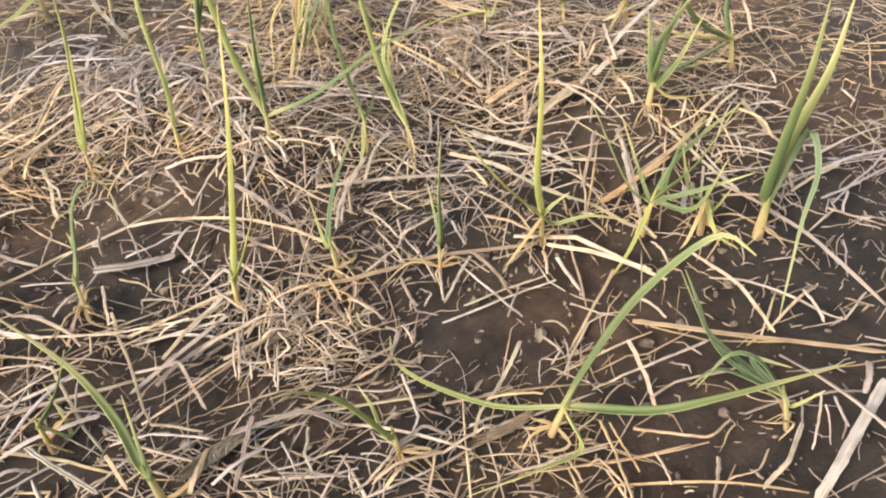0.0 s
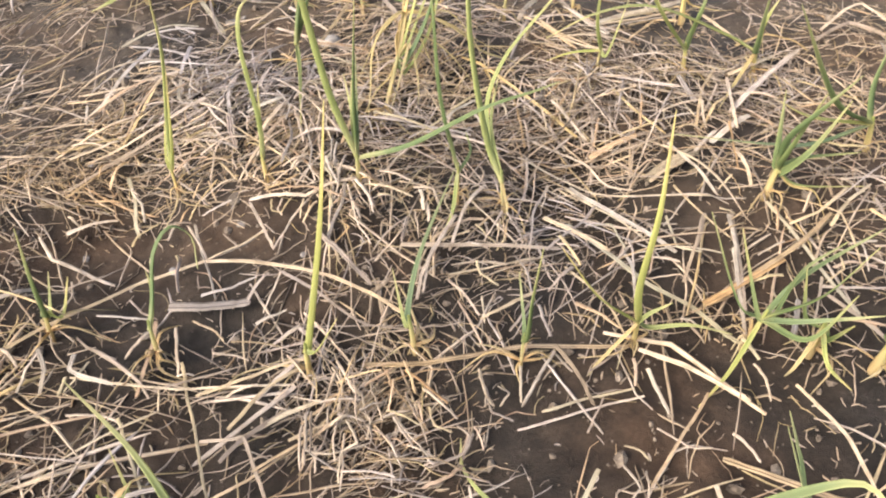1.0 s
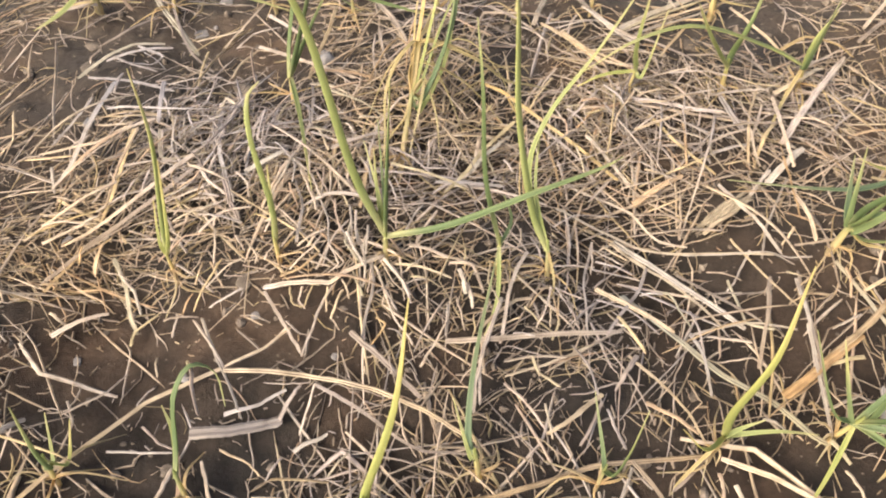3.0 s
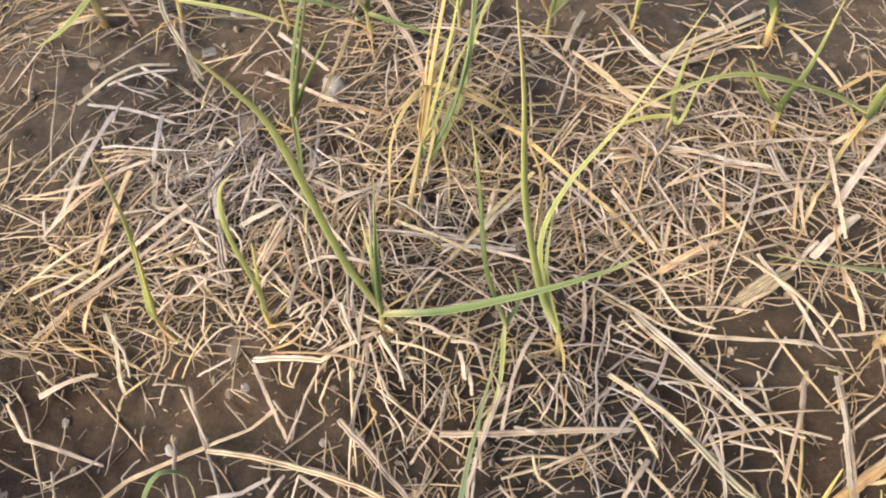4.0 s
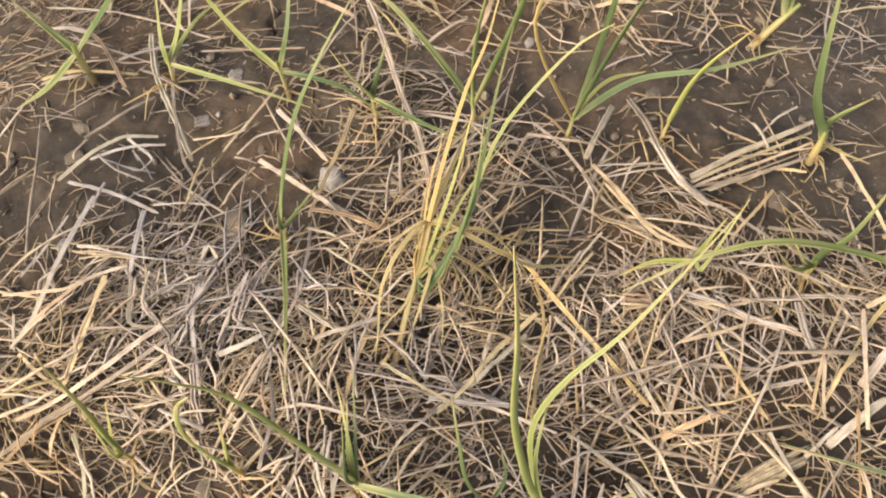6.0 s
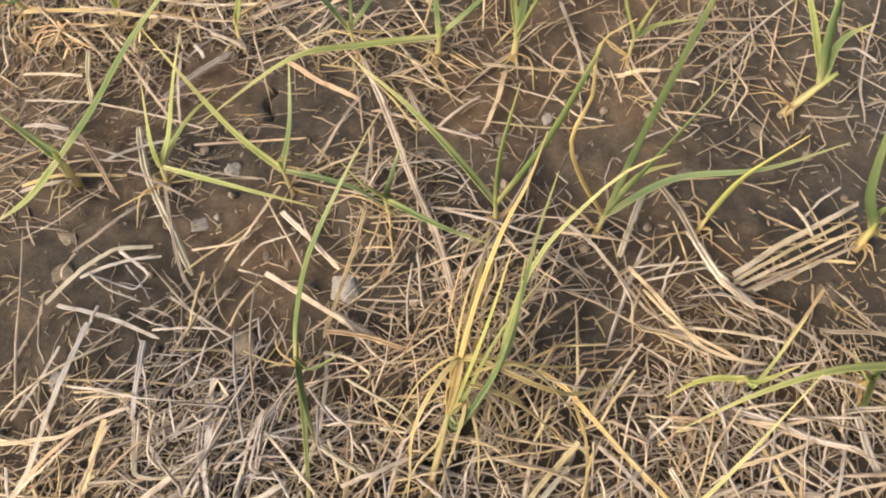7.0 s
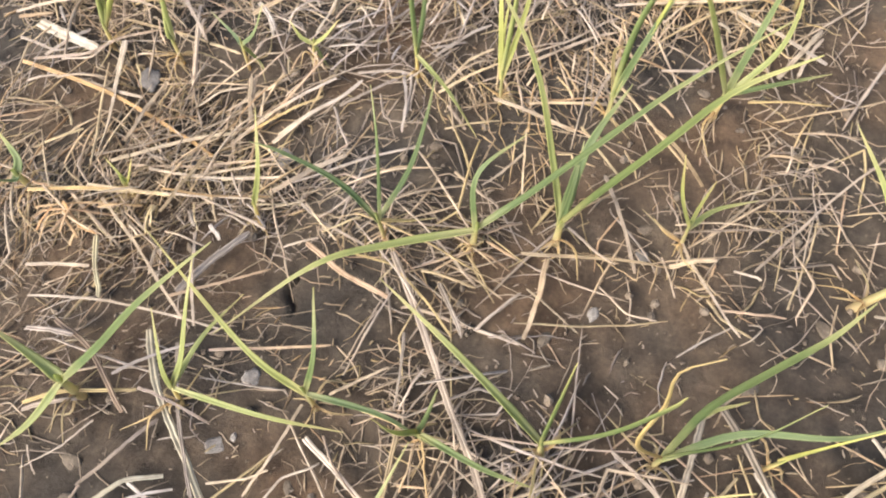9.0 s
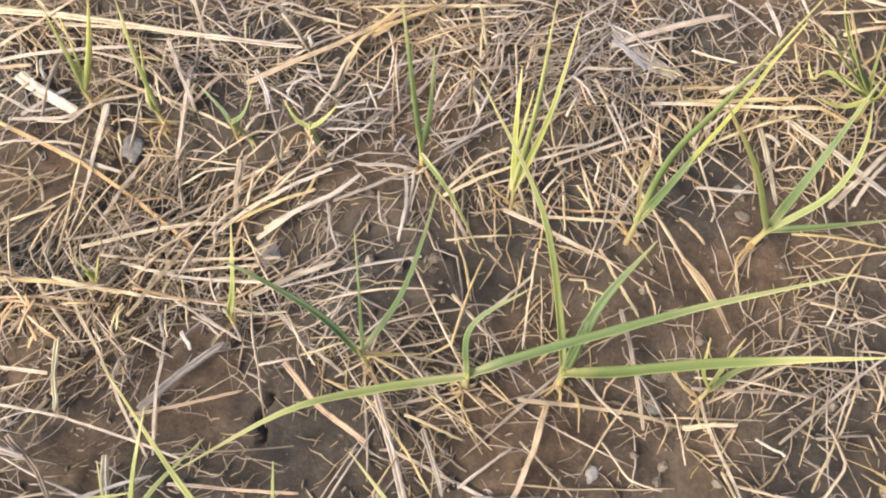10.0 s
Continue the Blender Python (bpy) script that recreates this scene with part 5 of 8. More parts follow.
stalk(3.5, "grey", (-0.215, 0.594), (-0.206, 0.577), (-0.195, 0.573), (-0.167, 0.574))
stalk(3.1, "grey", (-0.254, 0.595), (-0.228, 0.573), (-0.220, 0.552))
stalk(2.8, "pale", (-0.307, 0.647), (-0.295, 0.601), (-0.285, 0.561), (-0.286, 0.548))
stalk(3.9, "pale", (-0.333, 0.624), (-0.315, 0.642), (-0.306, 0.659))
stalk(4.5, "pale", (0.023, 0.768), (0.070, 0.778), (0.118, 0.792), (0.171, 0.806))
stalk(6.1, "grey", (0.171, 0.847), (0.213, 0.808), (0.249, 0.775), (0.289, 0.756), (0.317, 0.732), (0.329, 0.728))
stalk(3.0, "pale", (0.065, 0.817), (0.057, 0.768), (0.052, 0.735), (0.054, 0.710))
stalk(2.2, "pale", (0.060, 0.803), (0.054, 0.756), (0.058, 0.716))
stalk(3.4, "pale", (0.154, 0.741), (0.124, 0.710), (0.112, 0.702))
stalk(2.7, "gold", (0.176, 0.783), (0.199, 0.760), (0.222, 0.734), (0.235, 0.712))
stalk(2.8, "grey", (0.228, 0.816), (0.236, 0.789), (0.240, 0.752))
stalk(6.8, "gold", (0.300, 0.764), (0.326, 0.788), (0.369, 0.827))
stalk(3.9, "grey", (0.325, 0.831), (0.330, 0.789), (0.334, 0.735))
stalk(3.7, "gold", (0.027, 0.634), (0.075, 0.646), (0.115, 0.665), (0.157, 0.685), (0.239, 0.706))
stalk(3.6, "pale", (0.247, 0.705), (0.285, 0.694), (0.324, 0.675), (0.335, 0.671))
stalk(3.0, "gold", (0.179, 0.692), (0.201, 0.665), (0.217, 0.642))
stalk(3.4, "pale", (0.177, 0.629), (0.213, 0.650), (0.246, 0.665))
stalk(2.2, "pale", (0.075, 0.745), (0.106, 0.762), (0.147, 0.791))
stalk(2.2, "pale", (-0.125, 0.609), (-0.101, 0.575), (-0.080, 0.549), (-0.054, 0.511), (-0.039, 0.492))
stalk(2.6, "pale", (-0.073, 0.541), (-0.048, 0.547), (-0.040, 0.550), (-0.021, 0.528), (-0.002, 0.506))
stalk(3.1, "pale", (-0.021, 0.606), (-0.040, 0.575), (-0.054, 0.550), (-0.069, 0.521))
stalk(3.1, "pale", (-0.018, 0.581), (-0.040, 0.550), (-0.049, 0.527))
stalk(3.5, "pale", (-0.082, 0.499), (-0.106, 0.486), (-0.125, 0.473), (-0.139, 0.460))
stalk(3.8, "grey", (-0.122, 0.468), (-0.089, 0.452), (-0.053, 0.436))
stalk(2.5, "pale", (-0.050, 0.496), (-0.023, 0.518), (0.004, 0.557))
stalk(2.2, "pale", (-0.146, 0.546), (-0.125, 0.524), (-0.090, 0.489), (-0.070, 0.473))
stalk(1.9, "pale", (-0.204, 0.571), (-0.157, 0.575), (-0.112, 0.581), (-0.068, 0.595), (-0.021, 0.606))
stalk(5.5, "pale", (0.021, 0.488), (0.042, 0.499), (0.065, 0.510), (0.082, 0.509), (0.101, 0.498))
stalk(3.1, "pale", (0.033, 0.503), (0.036, 0.478), (0.038, 0.443))
stalk(5.7, "gold", (0.315, 0.621), (0.349, 0.612), (0.390, 0.601), (0.429, 0.593), (0.494, 0.582))
stalk(2.6, "gold", (0.327, 0.612), (0.368, 0.598), (0.430, 0.595))
stalk(2.0, "pale", (0.368, 0.595), (0.335, 0.575), (0.300, 0.558), (0.278, 0.547))
stalk(2.0, "gold", (0.168, 0.528), (0.216, 0.538), (0.258, 0.546), (0.299, 0.553))
stalk(2.9, "pale", (0.308, 0.594), (0.317, 0.558), (0.322, 0.535))
stalk(3.1, "grey", (0.224, 0.585), (0.212, 0.549), (0.196, 0.517), (0.193, 0.498))
stalk(6.4, "grey", (0.487, 0.561), (0.455, 0.517), (0.436, 0.490), (0.414, 0.464))
stalk(3.1, "pale", (0.419, 0.521), (0.400, 0.489), (0.381, 0.468))
stalk(1.8, "pale", (0.161, 0.607), (0.214, 0.637), (0.254, 0.659))
stalk(2.2, "pale", (0.303, 0.672), (0.283, 0.627), (0.263, 0.584))
stalk(4.0, "pale", (0.400, 0.793), (0.435, 0.760), (0.476, 0.707), (0.511, 0.634))
stalk(2.8, "pale", (0.370, 0.693), (0.400, 0.653), (0.420, 0.604))
stalk(2.3, "pale", (0.499, 0.646), (0.473, 0.616), (0.441, 0.607))
stalk(3.1, "pale", (0.508, 0.828), (0.592, 0.878))
stalk(3.0, "pale", (0.496, 0.801), (0.578, 0.838))
stalk(2.3, "pale", (0.495, 0.760), (0.569, 0.811))
stalk(6.2, "pale", (-0.761, 1.596), (-0.684, 1.612), (-0.593, 1.624), (-0.505, 1.637), (-0.419, 1.652))
stalk(4.3, "pale", (-0.678, 1.602), (-0.568, 1.628), (-0.474, 1.642))
stalk(4.5, "pale", (-0.727, 1.541), (-0.673, 1.569), (-0.590, 1.607))
stalk(3.3, "pale", (-0.734, 1.554), (-0.702, 1.594), (-0.675, 1.634))
stalk(10.6, "grey", (-0.705, 1.541), (-0.661, 1.526), (-0.617, 1.517))
stalk(6.9, "grey", (-0.592, 1.536), (-0.580, 1.487), (-0.566, 1.432), (-0.558, 1.389))
stalk(3.9, "gold", (-0.689, 1.481), (-0.625, 1.473), (-0.575, 1.466), (-0.524, 1.453), (-0.472, 1.436), (-0.443, 1.424))
stalk(3.5, "pale", (-0.621, 1.477), (-0.582, 1.473), (-0.547, 1.474))
stalk(3.0, "pale", (-0.680, 1.488), (-0.624, 1.507), (-0.596, 1.538), (-0.567, 1.558))
stalk(3.4, "pale", (-0.529, 1.501), (-0.533, 1.460), (-0.534, 1.412))
stalk(3.3, "pale", (-0.558, 1.389), (-0.523, 1.410), (-0.487, 1.441), (-0.472, 1.462))
stalk(3.8, "pale", (-0.541, 1.389), (-0.477, 1.434), (-0.425, 1.457))
stalk(5.1, "pale", (-0.462, 1.601), (-0.425, 1.636), (-0.388, 1.668), (-0.366, 1.694), (-0.336, 1.733))
stalk(6.2, "gold", (-0.374, 1.620), (-0.368, 1.682), (-0.341, 1.744))
stalk(4.6, "gold", (-0.366, 1.694), (-0.331, 1.719), (-0.301, 1.747))
stalk(3.4, "gold", (-0.355, 1.687), (-0.299, 1.742))
stalk(3.8, "pale", (-0.374, 1.665), (-0.373, 1.616), (-0.380, 1.588))
stalk(3.5, "pale", (-0.474, 1.702), (-0.436, 1.676), (-0.407, 1.652))
stalk(5.0, "grey", (-0.460, 1.618), (-0.430, 1.587))
stalk(3.5, "pale", (-0.562, 1.623), (-0.527, 1.585), (-0.503, 1.560))
stalk(4.0, "pale", (-0.529, 1.605), (-0.515, 1.556), (-0.502, 1.504))
stalk(3.5, "pale", (-0.558, 1.677), (-0.503, 1.619))
stalk(3.4, "pale", (-0.492, 1.609), (-0.511, 1.564))
stalk(3.0, "pale", (-0.645, 1.582), (-0.581, 1.588))
stalk(2.9, "pale", (-0.603, 1.566), (-0.536, 1.562), (-0.503, 1.560))
stalk(3.2, "pale", (-0.435, 1.522), (-0.412, 1.559), (-0.385, 1.586), (-0.369, 1.621))
stalk(4.2, "pale", (-0.435, 1.522), (-0.419, 1.471))
stalk(3.2, "pale", (-0.432, 1.529), (-0.422, 1.464))
stalk(3.6, "pale", (-0.431, 1.443), (-0.404, 1.481), (-0.368, 1.515), (-0.341, 1.538))
stalk(4.1, "pale", (-0.385, 1.451), (-0.357, 1.488), (-0.326, 1.517), (-0.312, 1.540))
stalk(4.2, "gold", (-0.425, 1.457), (-0.387, 1.486), (-0.349, 1.514))
stalk(3.5, "pale", (-0.330, 1.510), (-0.297, 1.532), (-0.264, 1.561))
stalk(5.1, "grey", (-0.384, 1.463), (-0.353, 1.492))
stalk(3.5, "pale", (-0.321, 1.550), (-0.283, 1.559), (-0.258, 1.562))
stalk(2.6, "pale", (-0.352, 1.550), (-0.330, 1.586), (-0.319, 1.606))
stalk(3.0, "pale", (-0.273, 1.561), (-0.258, 1.522), (-0.253, 1.487))
stalk(5.1, "pale", (-0.122, 1.751), (-0.077, 1.779), (-0.016, 1.816))
stalk(5.5, "grey", (-0.122, 1.751), (-0.083, 1.732))
stalk(2.7, "pale", (-0.244, 1.757), (-0.223, 1.691))
stalk(4.8, "pale", (-0.161, 1.604), (-0.109, 1.640), (-0.074, 1.677), (-0.056, 1.693))
stalk(3.1, "pale", (-0.139, 1.605), (-0.084, 1.649), (-0.060, 1.666))
stalk(4.0, "pale", (-0.229, 1.543), (-0.192, 1.578), (-0.156, 1.606))
stalk(2.6, "pale", (-0.244, 1.586), (-0.217, 1.618), (-0.194, 1.638))
stalk(2.5, "pale", (-0.228, 1.550), (-0.207, 1.589), (-0.185, 1.609))
stalk(4.4, "pale", (-0.044, 1.713), (0.008, 1.727), (0.059, 1.746))
stalk(3.3, "pale", (-0.069, 1.699), (-0.001, 1.717), (0.086, 1.741))
stalk(3.4, "gold", (0.050, 1.733), (0.081, 1.740), (0.114, 1.734))
stalk(3.7, "rust", (-0.046, 1.696), (-0.055, 1.665), (-0.052, 1.634))
stalk(6.7, "grey", (0.052, 1.727), (0.081, 1.711), (0.110, 1.698), (0.158, 1.671))
stalk(5.4, "grey", (0.032, 1.718), (0.047, 1.684), (0.066, 1.633))
stalk(4.5, "pale", (0.111, 1.644), (0.137, 1.688), (0.151, 1.717))
stalk(3.4, "pale", (0.132, 1.654), (0.153, 1.705))
stalk(5.7, "pale", (0.068, 1.852), (0.129, 1.878))
stalk(4.2, "pale", (0.014, 1.851), (0.035, 1.814))
stalk(3.9, "pale", (-0.170, 1.545), (-0.137, 1.544), (-0.103, 1.539), (-0.081, 1.538))
stalk(3.0, "pale", (-0.052, 1.634), (-0.064, 1.593), (-0.071, 1.561))
stalk(2.5, "pale", (-0.134, 1.552), (-0.078, 1.568), (-0.049, 1.578))
stalk(2.1, "gold", (0.085, 1.610), (0.124, 1.617), (0.166, 1.621))
stalk(2.4, "gold", (0.094, 1.860), (0.113, 1.809), (0.140, 1.771))
stalk(3.2, "gold", (-0.444, 1.420), (-0.452, 1.379), (-0.459, 1.341))
stalk(2.7, "rust", (-0.595, 1.330), (-0.519, 1.354), (-0.472, 1.363))
stalk(2.6, "pale", (-0.516, 1.387), (-0.459, 1.402), (-0.409, 1.423), (-0.356, 1.441))
stalk(2.6, "pale", (-0.463, 1.388), (-0.404, 1.412), (-0.368, 1.426))
stalk(2.6, "pale", (-0.492, 1.386), (-0.436, 1.392), (-0.356, 1.413))
stalk(2.7, "rust", (-0.587, 1.318), (-0.537, 1.335), (-0.485, 1.346))
stalk(2.6, "rust", (-0.469, 1.367), (-0.425, 1.372), (-0.364, 1.390))
stalk(4.5, "pale", (-0.373, 1.398), (-0.337, 1.425), (-0.303, 1.452))
stalk(1.9, "pale", (-0.130, 1.523), (-0.126, 1.490), (-0.115, 1.428))
stalk(4.5, "gold", (-0.001, 1.556), (0.024, 1.536), (0.052, 1.502))
stalk(2.4, "pale", (0.031, 1.443), (0.081, 1.457), (0.132, 1.471))
stalk(2.4, "pale", (-0.076, 1.542), (-0.053, 1.516), (-0.026, 1.492))
stalk(3.0, "pale", (-0.370, 0.869), (-0.352, 0.898), (-0.334, 0.929))
stalk(3.1, "pale", (-0.115, 0.946), (-0.092, 0.961), (-0.069, 0.981))
stalk(2.6, "pale", (-0.057, 0.946), (-0.020, 0.935), (0.021, 0.925))
stalk(3.5, "grey", (0.052, 1.005), (0.032, 0.970), (0.019, 0.947))
stalk(2.2, "gold", (0.068, 1.020), (0.066, 0.986), (0.070, 0.935))
stalk(2.4, "pale", (0.178, 1.074), (0.210, 1.078), (0.246, 1.094))
stalk(5.9, "grey", (0.269, 1.101), (0.280, 1.074), (0.290, 1.058))
stalk(3.9, "grey", (0.255, 1.020), (0.275, 1.030), (0.296, 1.041))
stalk(2.3, "rust", (0.086, 1.026), (0.100, 0.988), (0.111, 0.954))
stalk(2.6, "pale", (-0.056, 0.555), (-0.042, 0.594), (-0.024, 0.622))
stalk(3.4, "pale", (-0.045, 0.547), (-0.019, 0.574), (0.006, 0.595))
stalk(3.1, "pale", (-0.708, 1.511), (-0.662, 1.504), (-0.638, 1.519))
stalk(3.1, "pale", (-0.672, 1.497), (-0.648, 1.526), (-0.637, 1.541))
stalk(2.9, "pale", (-0.518, 1.588), (-0.515, 1.556), (-0.499, 1.505))
stalk(2.7, "pale", (-0.330, 1.602), (-0.296, 1.640), (-0.269, 1.684))
stalk(2.7, "pale", (-0.322, 1.660), (-0.293, 1.683), (-0.254, 1.713))
stalk(4.0, "pale", (-0.009, 1.731), (0.024, 1.758))
stalk(2.6, "pale", (-0.542, 1.352), (-0.475, 1.358))
stalk(6.1, "pale", (0.326, 1.041), (0.366, 1.113), (0.410, 1.186))
stalk(5.0, "pale", (0.238, 1.169), (0.296, 1.177), (0.329, 1.138))
stalk(3.7, "gold", (0.337, 1.186), (0.373, 1.220), (0.406, 1.213), (0.424, 1.196))
stalk(4.2, "pale", (0.325, 1.112), (0.369, 1.152), (0.382, 1.161))
stalk(3.2, "pale", (0.325, 1.112), (0.326, 1.052), (0.331, 1.004))
stalk(2.6, "gold", (0.290, 1.010), (0.296, 1.076), (0.316, 1.142))
stalk(2.9, "pale", (0.323, 0.913), (0.360, 0.922), (0.404, 0.939), (0.447, 0.949))
stalk(2.8, "grey", (0.227, 0.901), (0.265, 0.902), (0.302, 0.906), (0.323, 0.895))
stalk(2.9, "grey", (0.262, 0.985), (0.291, 0.945), (0.312, 0.903))
stalk(2.3, "grey", (0.297, 0.902), (0.302, 0.936), (0.325, 0.993))
stalk(3.5, "pale", (0.330, 0.979), (0.340, 0.947), (0.344, 0.922))
stalk(4.8, "gold", (0.331, 0.795), (0.361, 0.824), (0.387, 0.852), (0.415, 0.894))
stalk(3.1, "grey", (0.322, 0.879), (0.327, 0.835), (0.328, 0.794))
stalk(2.6, "pale", (0.282, 0.786), (0.292, 0.837), (0.299, 0.877))
stalk(3.2, "pale", (0.222, 0.882), (0.250, 0.854), (0.287, 0.829))
stalk(2.6, "grey", (0.226, 0.812), (0.276, 0.828), (0.317, 0.827))
stalk(2.9, "pale", (0.414, 0.879), (0.432, 0.913), (0.457, 0.943))
stalk(4.1, "pale", (0.443, 1.248), (0.476, 1.298), (0.499, 1.317), (0.527, 1.278))
stalk(4.0, "pale", (0.434, 1.225), (0.480, 1.276), (0.523, 1.256))
stalk(3.0, "gold", (0.297, 1.282), (0.325, 1.226), (0.341, 1.193))
stalk(3.7, "pale", (0.516, 1.218), (0.509, 1.159), (0.503, 1.091))
stalk(3.7, "grey", (0.512, 1.233), (0.510, 1.173))
stalk(2.8, "pale", (0.478, 1.066), (0.530, 1.096))
stalk(3.0, "pale", (0.430, 0.947), (0.465, 0.959), (0.501, 0.954))
stalk(2.8, "pale", (0.459, 0.925), (0.471, 0.869), (0.481, 0.848))
stalk(2.8, "gold", (0.451, 0.906), (0.468, 0.885), (0.473, 0.850))
stalk(2.8, "pale", (0.375, 0.869), (0.403, 0.889), (0.434, 0.933))
stalk(2.6, "pale", (0.399, 0.801), (0.442, 0.808), (0.475, 0.817))
stalk(4.4, "grey", (0.378, 0.780), (0.374, 0.759), (0.370, 0.739))
stalk(2.5, "pale", (0.400, 0.812), (0.392, 0.776), (0.386, 0.742))
stalk(2.5, "pale", (0.325, 0.889), (0.332, 0.809), (0.335, 0.760))
stalk(3.6, "grey", (0.357, 0.900), (0.384, 0.850), (0.405, 0.809), (0.426, 0.774))
scrap(2.1, "pale", (-0.421, 1.085), (-0.425, 1.068), (-0.424, 1.060))
scrap(2.0, "grey", (-0.397, 1.069), (-0.371, 1.058), (-0.341, 1.055))
scrap(1.4, "grey", (-0.369, 1.085), (-0.333, 1.059))
scrap(2.5, "pale", (-0.373, 1.041), (-0.374, 1.015))
scrap(2.3, "gold", (-0.296, 1.095), (-0.290, 1.061), (-0.285, 1.034))
scrap(2.3, "pale", (-0.318, 1.032), (-0.260, 1.045))
scrap(2.3, "pale", (-0.241, 1.098), (-0.249, 1.069), (-0.252, 1.050))
scrap(1.9, "pale", (-0.316, 1.113), (-0.284, 1.125), (-0.268, 1.136))
scrap(1.9, "pale", (-0.266, 1.109), (-0.254, 1.134), (-0.235, 1.146), (-0.229, 1.153))
scrap(1.8, "pale", (-0.266, 1.104), (-0.240, 1.102))
scrap(1.9, "pale", (-0.233, 1.175), (-0.217, 1.154), (-0.191, 1.134))
scrap(1.8, "rust", (-0.154, 1.188), (-0.156, 1.146))
scrap(1.8, "rust", (-0.149, 1.189), (-0.130, 1.142))
scrap(1.8, "rust", (-0.160, 1.151), (-0.131, 1.156))
scrap(1.8, "pale", (-0.150, 1.111), (-0.093, 1.127))
scrap(1.8, "pale", (-0.114, 1.145), (-0.103, 1.086))
scrap(1.8, "pale", (-0.111, 1.155), (-0.095, 1.106))
scrap(2.1, "pale", (-0.429, 1.137), (-0.445, 1.111), (-0.477, 1.085))
scrap(1.6, "pale", (-0.477, 1.104), (-0.462, 1.083))
scrap(2.4, "pale", (-0.238, 1.209), (-0.195, 1.246))
scrap(2.3, "pale", (-0.165, 1.252), (-0.176, 1.211))
scrap(2.7, "pale", (-0.334, 1.341), (-0.303, 1.358))
scrap(2.1, "pale", (-0.343, 1.333), (-0.321, 1.329))
scrap(2.1, "pale", (-0.263, 1.381), (-0.297, 1.359))
scrap(2.5, "pale", (-0.191, 1.340), (-0.139, 1.337))
scrap(3.0, "rust", (-0.181, 1.342), (-0.158, 1.366), (-0.148, 1.382))
scrap(2.6, "rust", (-0.141, 1.390), (-0.110, 1.380))
scrap(2.5, "rust", (-0.144, 1.376), (-0.113, 1.366))
scrap(2.6, "rust", (-0.112, 1.417), (-0.142, 1.394))
scrap(2.6, "pale", (-0.068, 1.430), (-0.035, 1.409), (-0.017, 1.400))
scrap(1.5, "pale", (-0.030, 1.378), (0.001, 1.354), (0.029, 1.354))
scrap(1.7, "pale", (0.032, 1.454), (0.128, 1.467))
scrap(2.6, "pale", (0.071, 1.385), (0.085, 1.369), (0.112, 1.355))
scrap(2.2, "pale", (0.085, 1.378), (0.143, 1.384))
scrap(2.2, "grey", (0.092, 1.420), (0.115, 1.412))
scrap(2.0, "pale", (-0.094, 1.353), (-0.063, 1.337), (-0.039, 1.326))
scrap(2.5, "pale", (-0.131, 1.300), (-0.098, 1.346))
scrap(2.3, "pale", (0.259, 1.407), (0.271, 1.380))
scrap(1.6, "pale", (0.025, 1.420), (0.042, 1.380))
scrap(2.3, "pale", (0.105, 1.225), (0.084, 1.195), (0.063, 1.172))
scrap(1.9, "pale", (0.076, 1.184), (0.111, 1.196), (0.138, 1.206))
scrap(1.9, "pale", (0.086, 1.172), (0.139, 1.199))
scrap(2.3, "pale", (0.111, 1.201), (0.101, 1.157))
scrap(1.9, "pale", (0.126, 1.185), (0.150, 1.162), (0.188, 1.153))
scrap(1.8, "pale", (-0.039, 1.184), (-0.007, 1.162), (0.018, 1.153))
scrap(2.4, "pale", (0.011, 1.212), (0.044, 1.230))
scrap(2.6, "grey", (0.212, 1.286), (0.231, 1.258))
scrap(2.1, "grey", (0.252, 1.317), (0.222, 1.278))
scrap(1.4, "pale", (0.049, 1.220), (0.059, 1.211), (0.073, 1.216))
scrap(1.9, "pale", (-0.122, 1.261), (-0.096, 1.250), (-0.069, 1.216))
scrap(2.0, "gold", (-0.353, 0.964), (-0.303, 0.974))
scrap(1.9, "gold", (-0.350, 0.959), (-0.300, 0.974))
scrap(2.3, "pale", (-0.253, 0.982), (-0.210, 1.006))
scrap(2.4, "pale", (-0.312, 1.006), (-0.287, 0.969))
scrap(2.3, "pale", (-0.310, 0.900), (-0.246, 0.921))
scrap(2.3, "pale", (-0.190, 0.983), (-0.186, 0.944), (-0.178, 0.940))
scrap(2.7, "pale", (-0.150, 0.921), (-0.157, 0.892), (-0.162, 0.868))
scrap(2.8, "pale", (-0.234, 0.906), (-0.216, 0.888), (-0.199, 0.879))
scrap(2.3, "pale", (-0.155, 1.078), (-0.126, 1.058), (-0.111, 1.051), (-0.097, 1.056))
scrap(2.3, "pale", (-0.164, 1.046), (-0.143, 1.047), (-0.122, 1.039), (-0.126, 1.030))
scrap(2.2, "pale", (-0.149, 0.988), (-0.087, 1.005))
scrap(2.2, "pale", (-0.141, 0.924), (-0.125, 0.897), (-0.113, 0.877))
scrap(2.2, "pale", (-0.088, 0.950), (-0.066, 0.911))
scrap(3.0, "pale", (-0.354, 0.811), (-0.324, 0.834), (-0.314, 0.846))
scrap(1.7, "pale", (-0.122, 0.939), (-0.091, 0.894))
scrap(1.7, "pale", (-0.102, 0.936), (-0.068, 0.896))
scrap(1.8, "pale", (-0.179, 0.981), (-0.172, 1.015))
scrap(1.8, "pale", (-0.219, 0.979), (-0.203, 1.000))
scrap(1.9, "pale", (-0.257, 0.947), (-0.243, 0.972))
scrap(1.8, "pale", (-0.198, 0.965), (-0.183, 0.990))
scrap(2.2, "grey", (-0.136, 1.027), (-0.101, 1.017), (-0.078, 1.008))
scrap(1.9, "pale", (-0.275, 0.962), (-0.267, 0.934), (-0.254, 0.924))
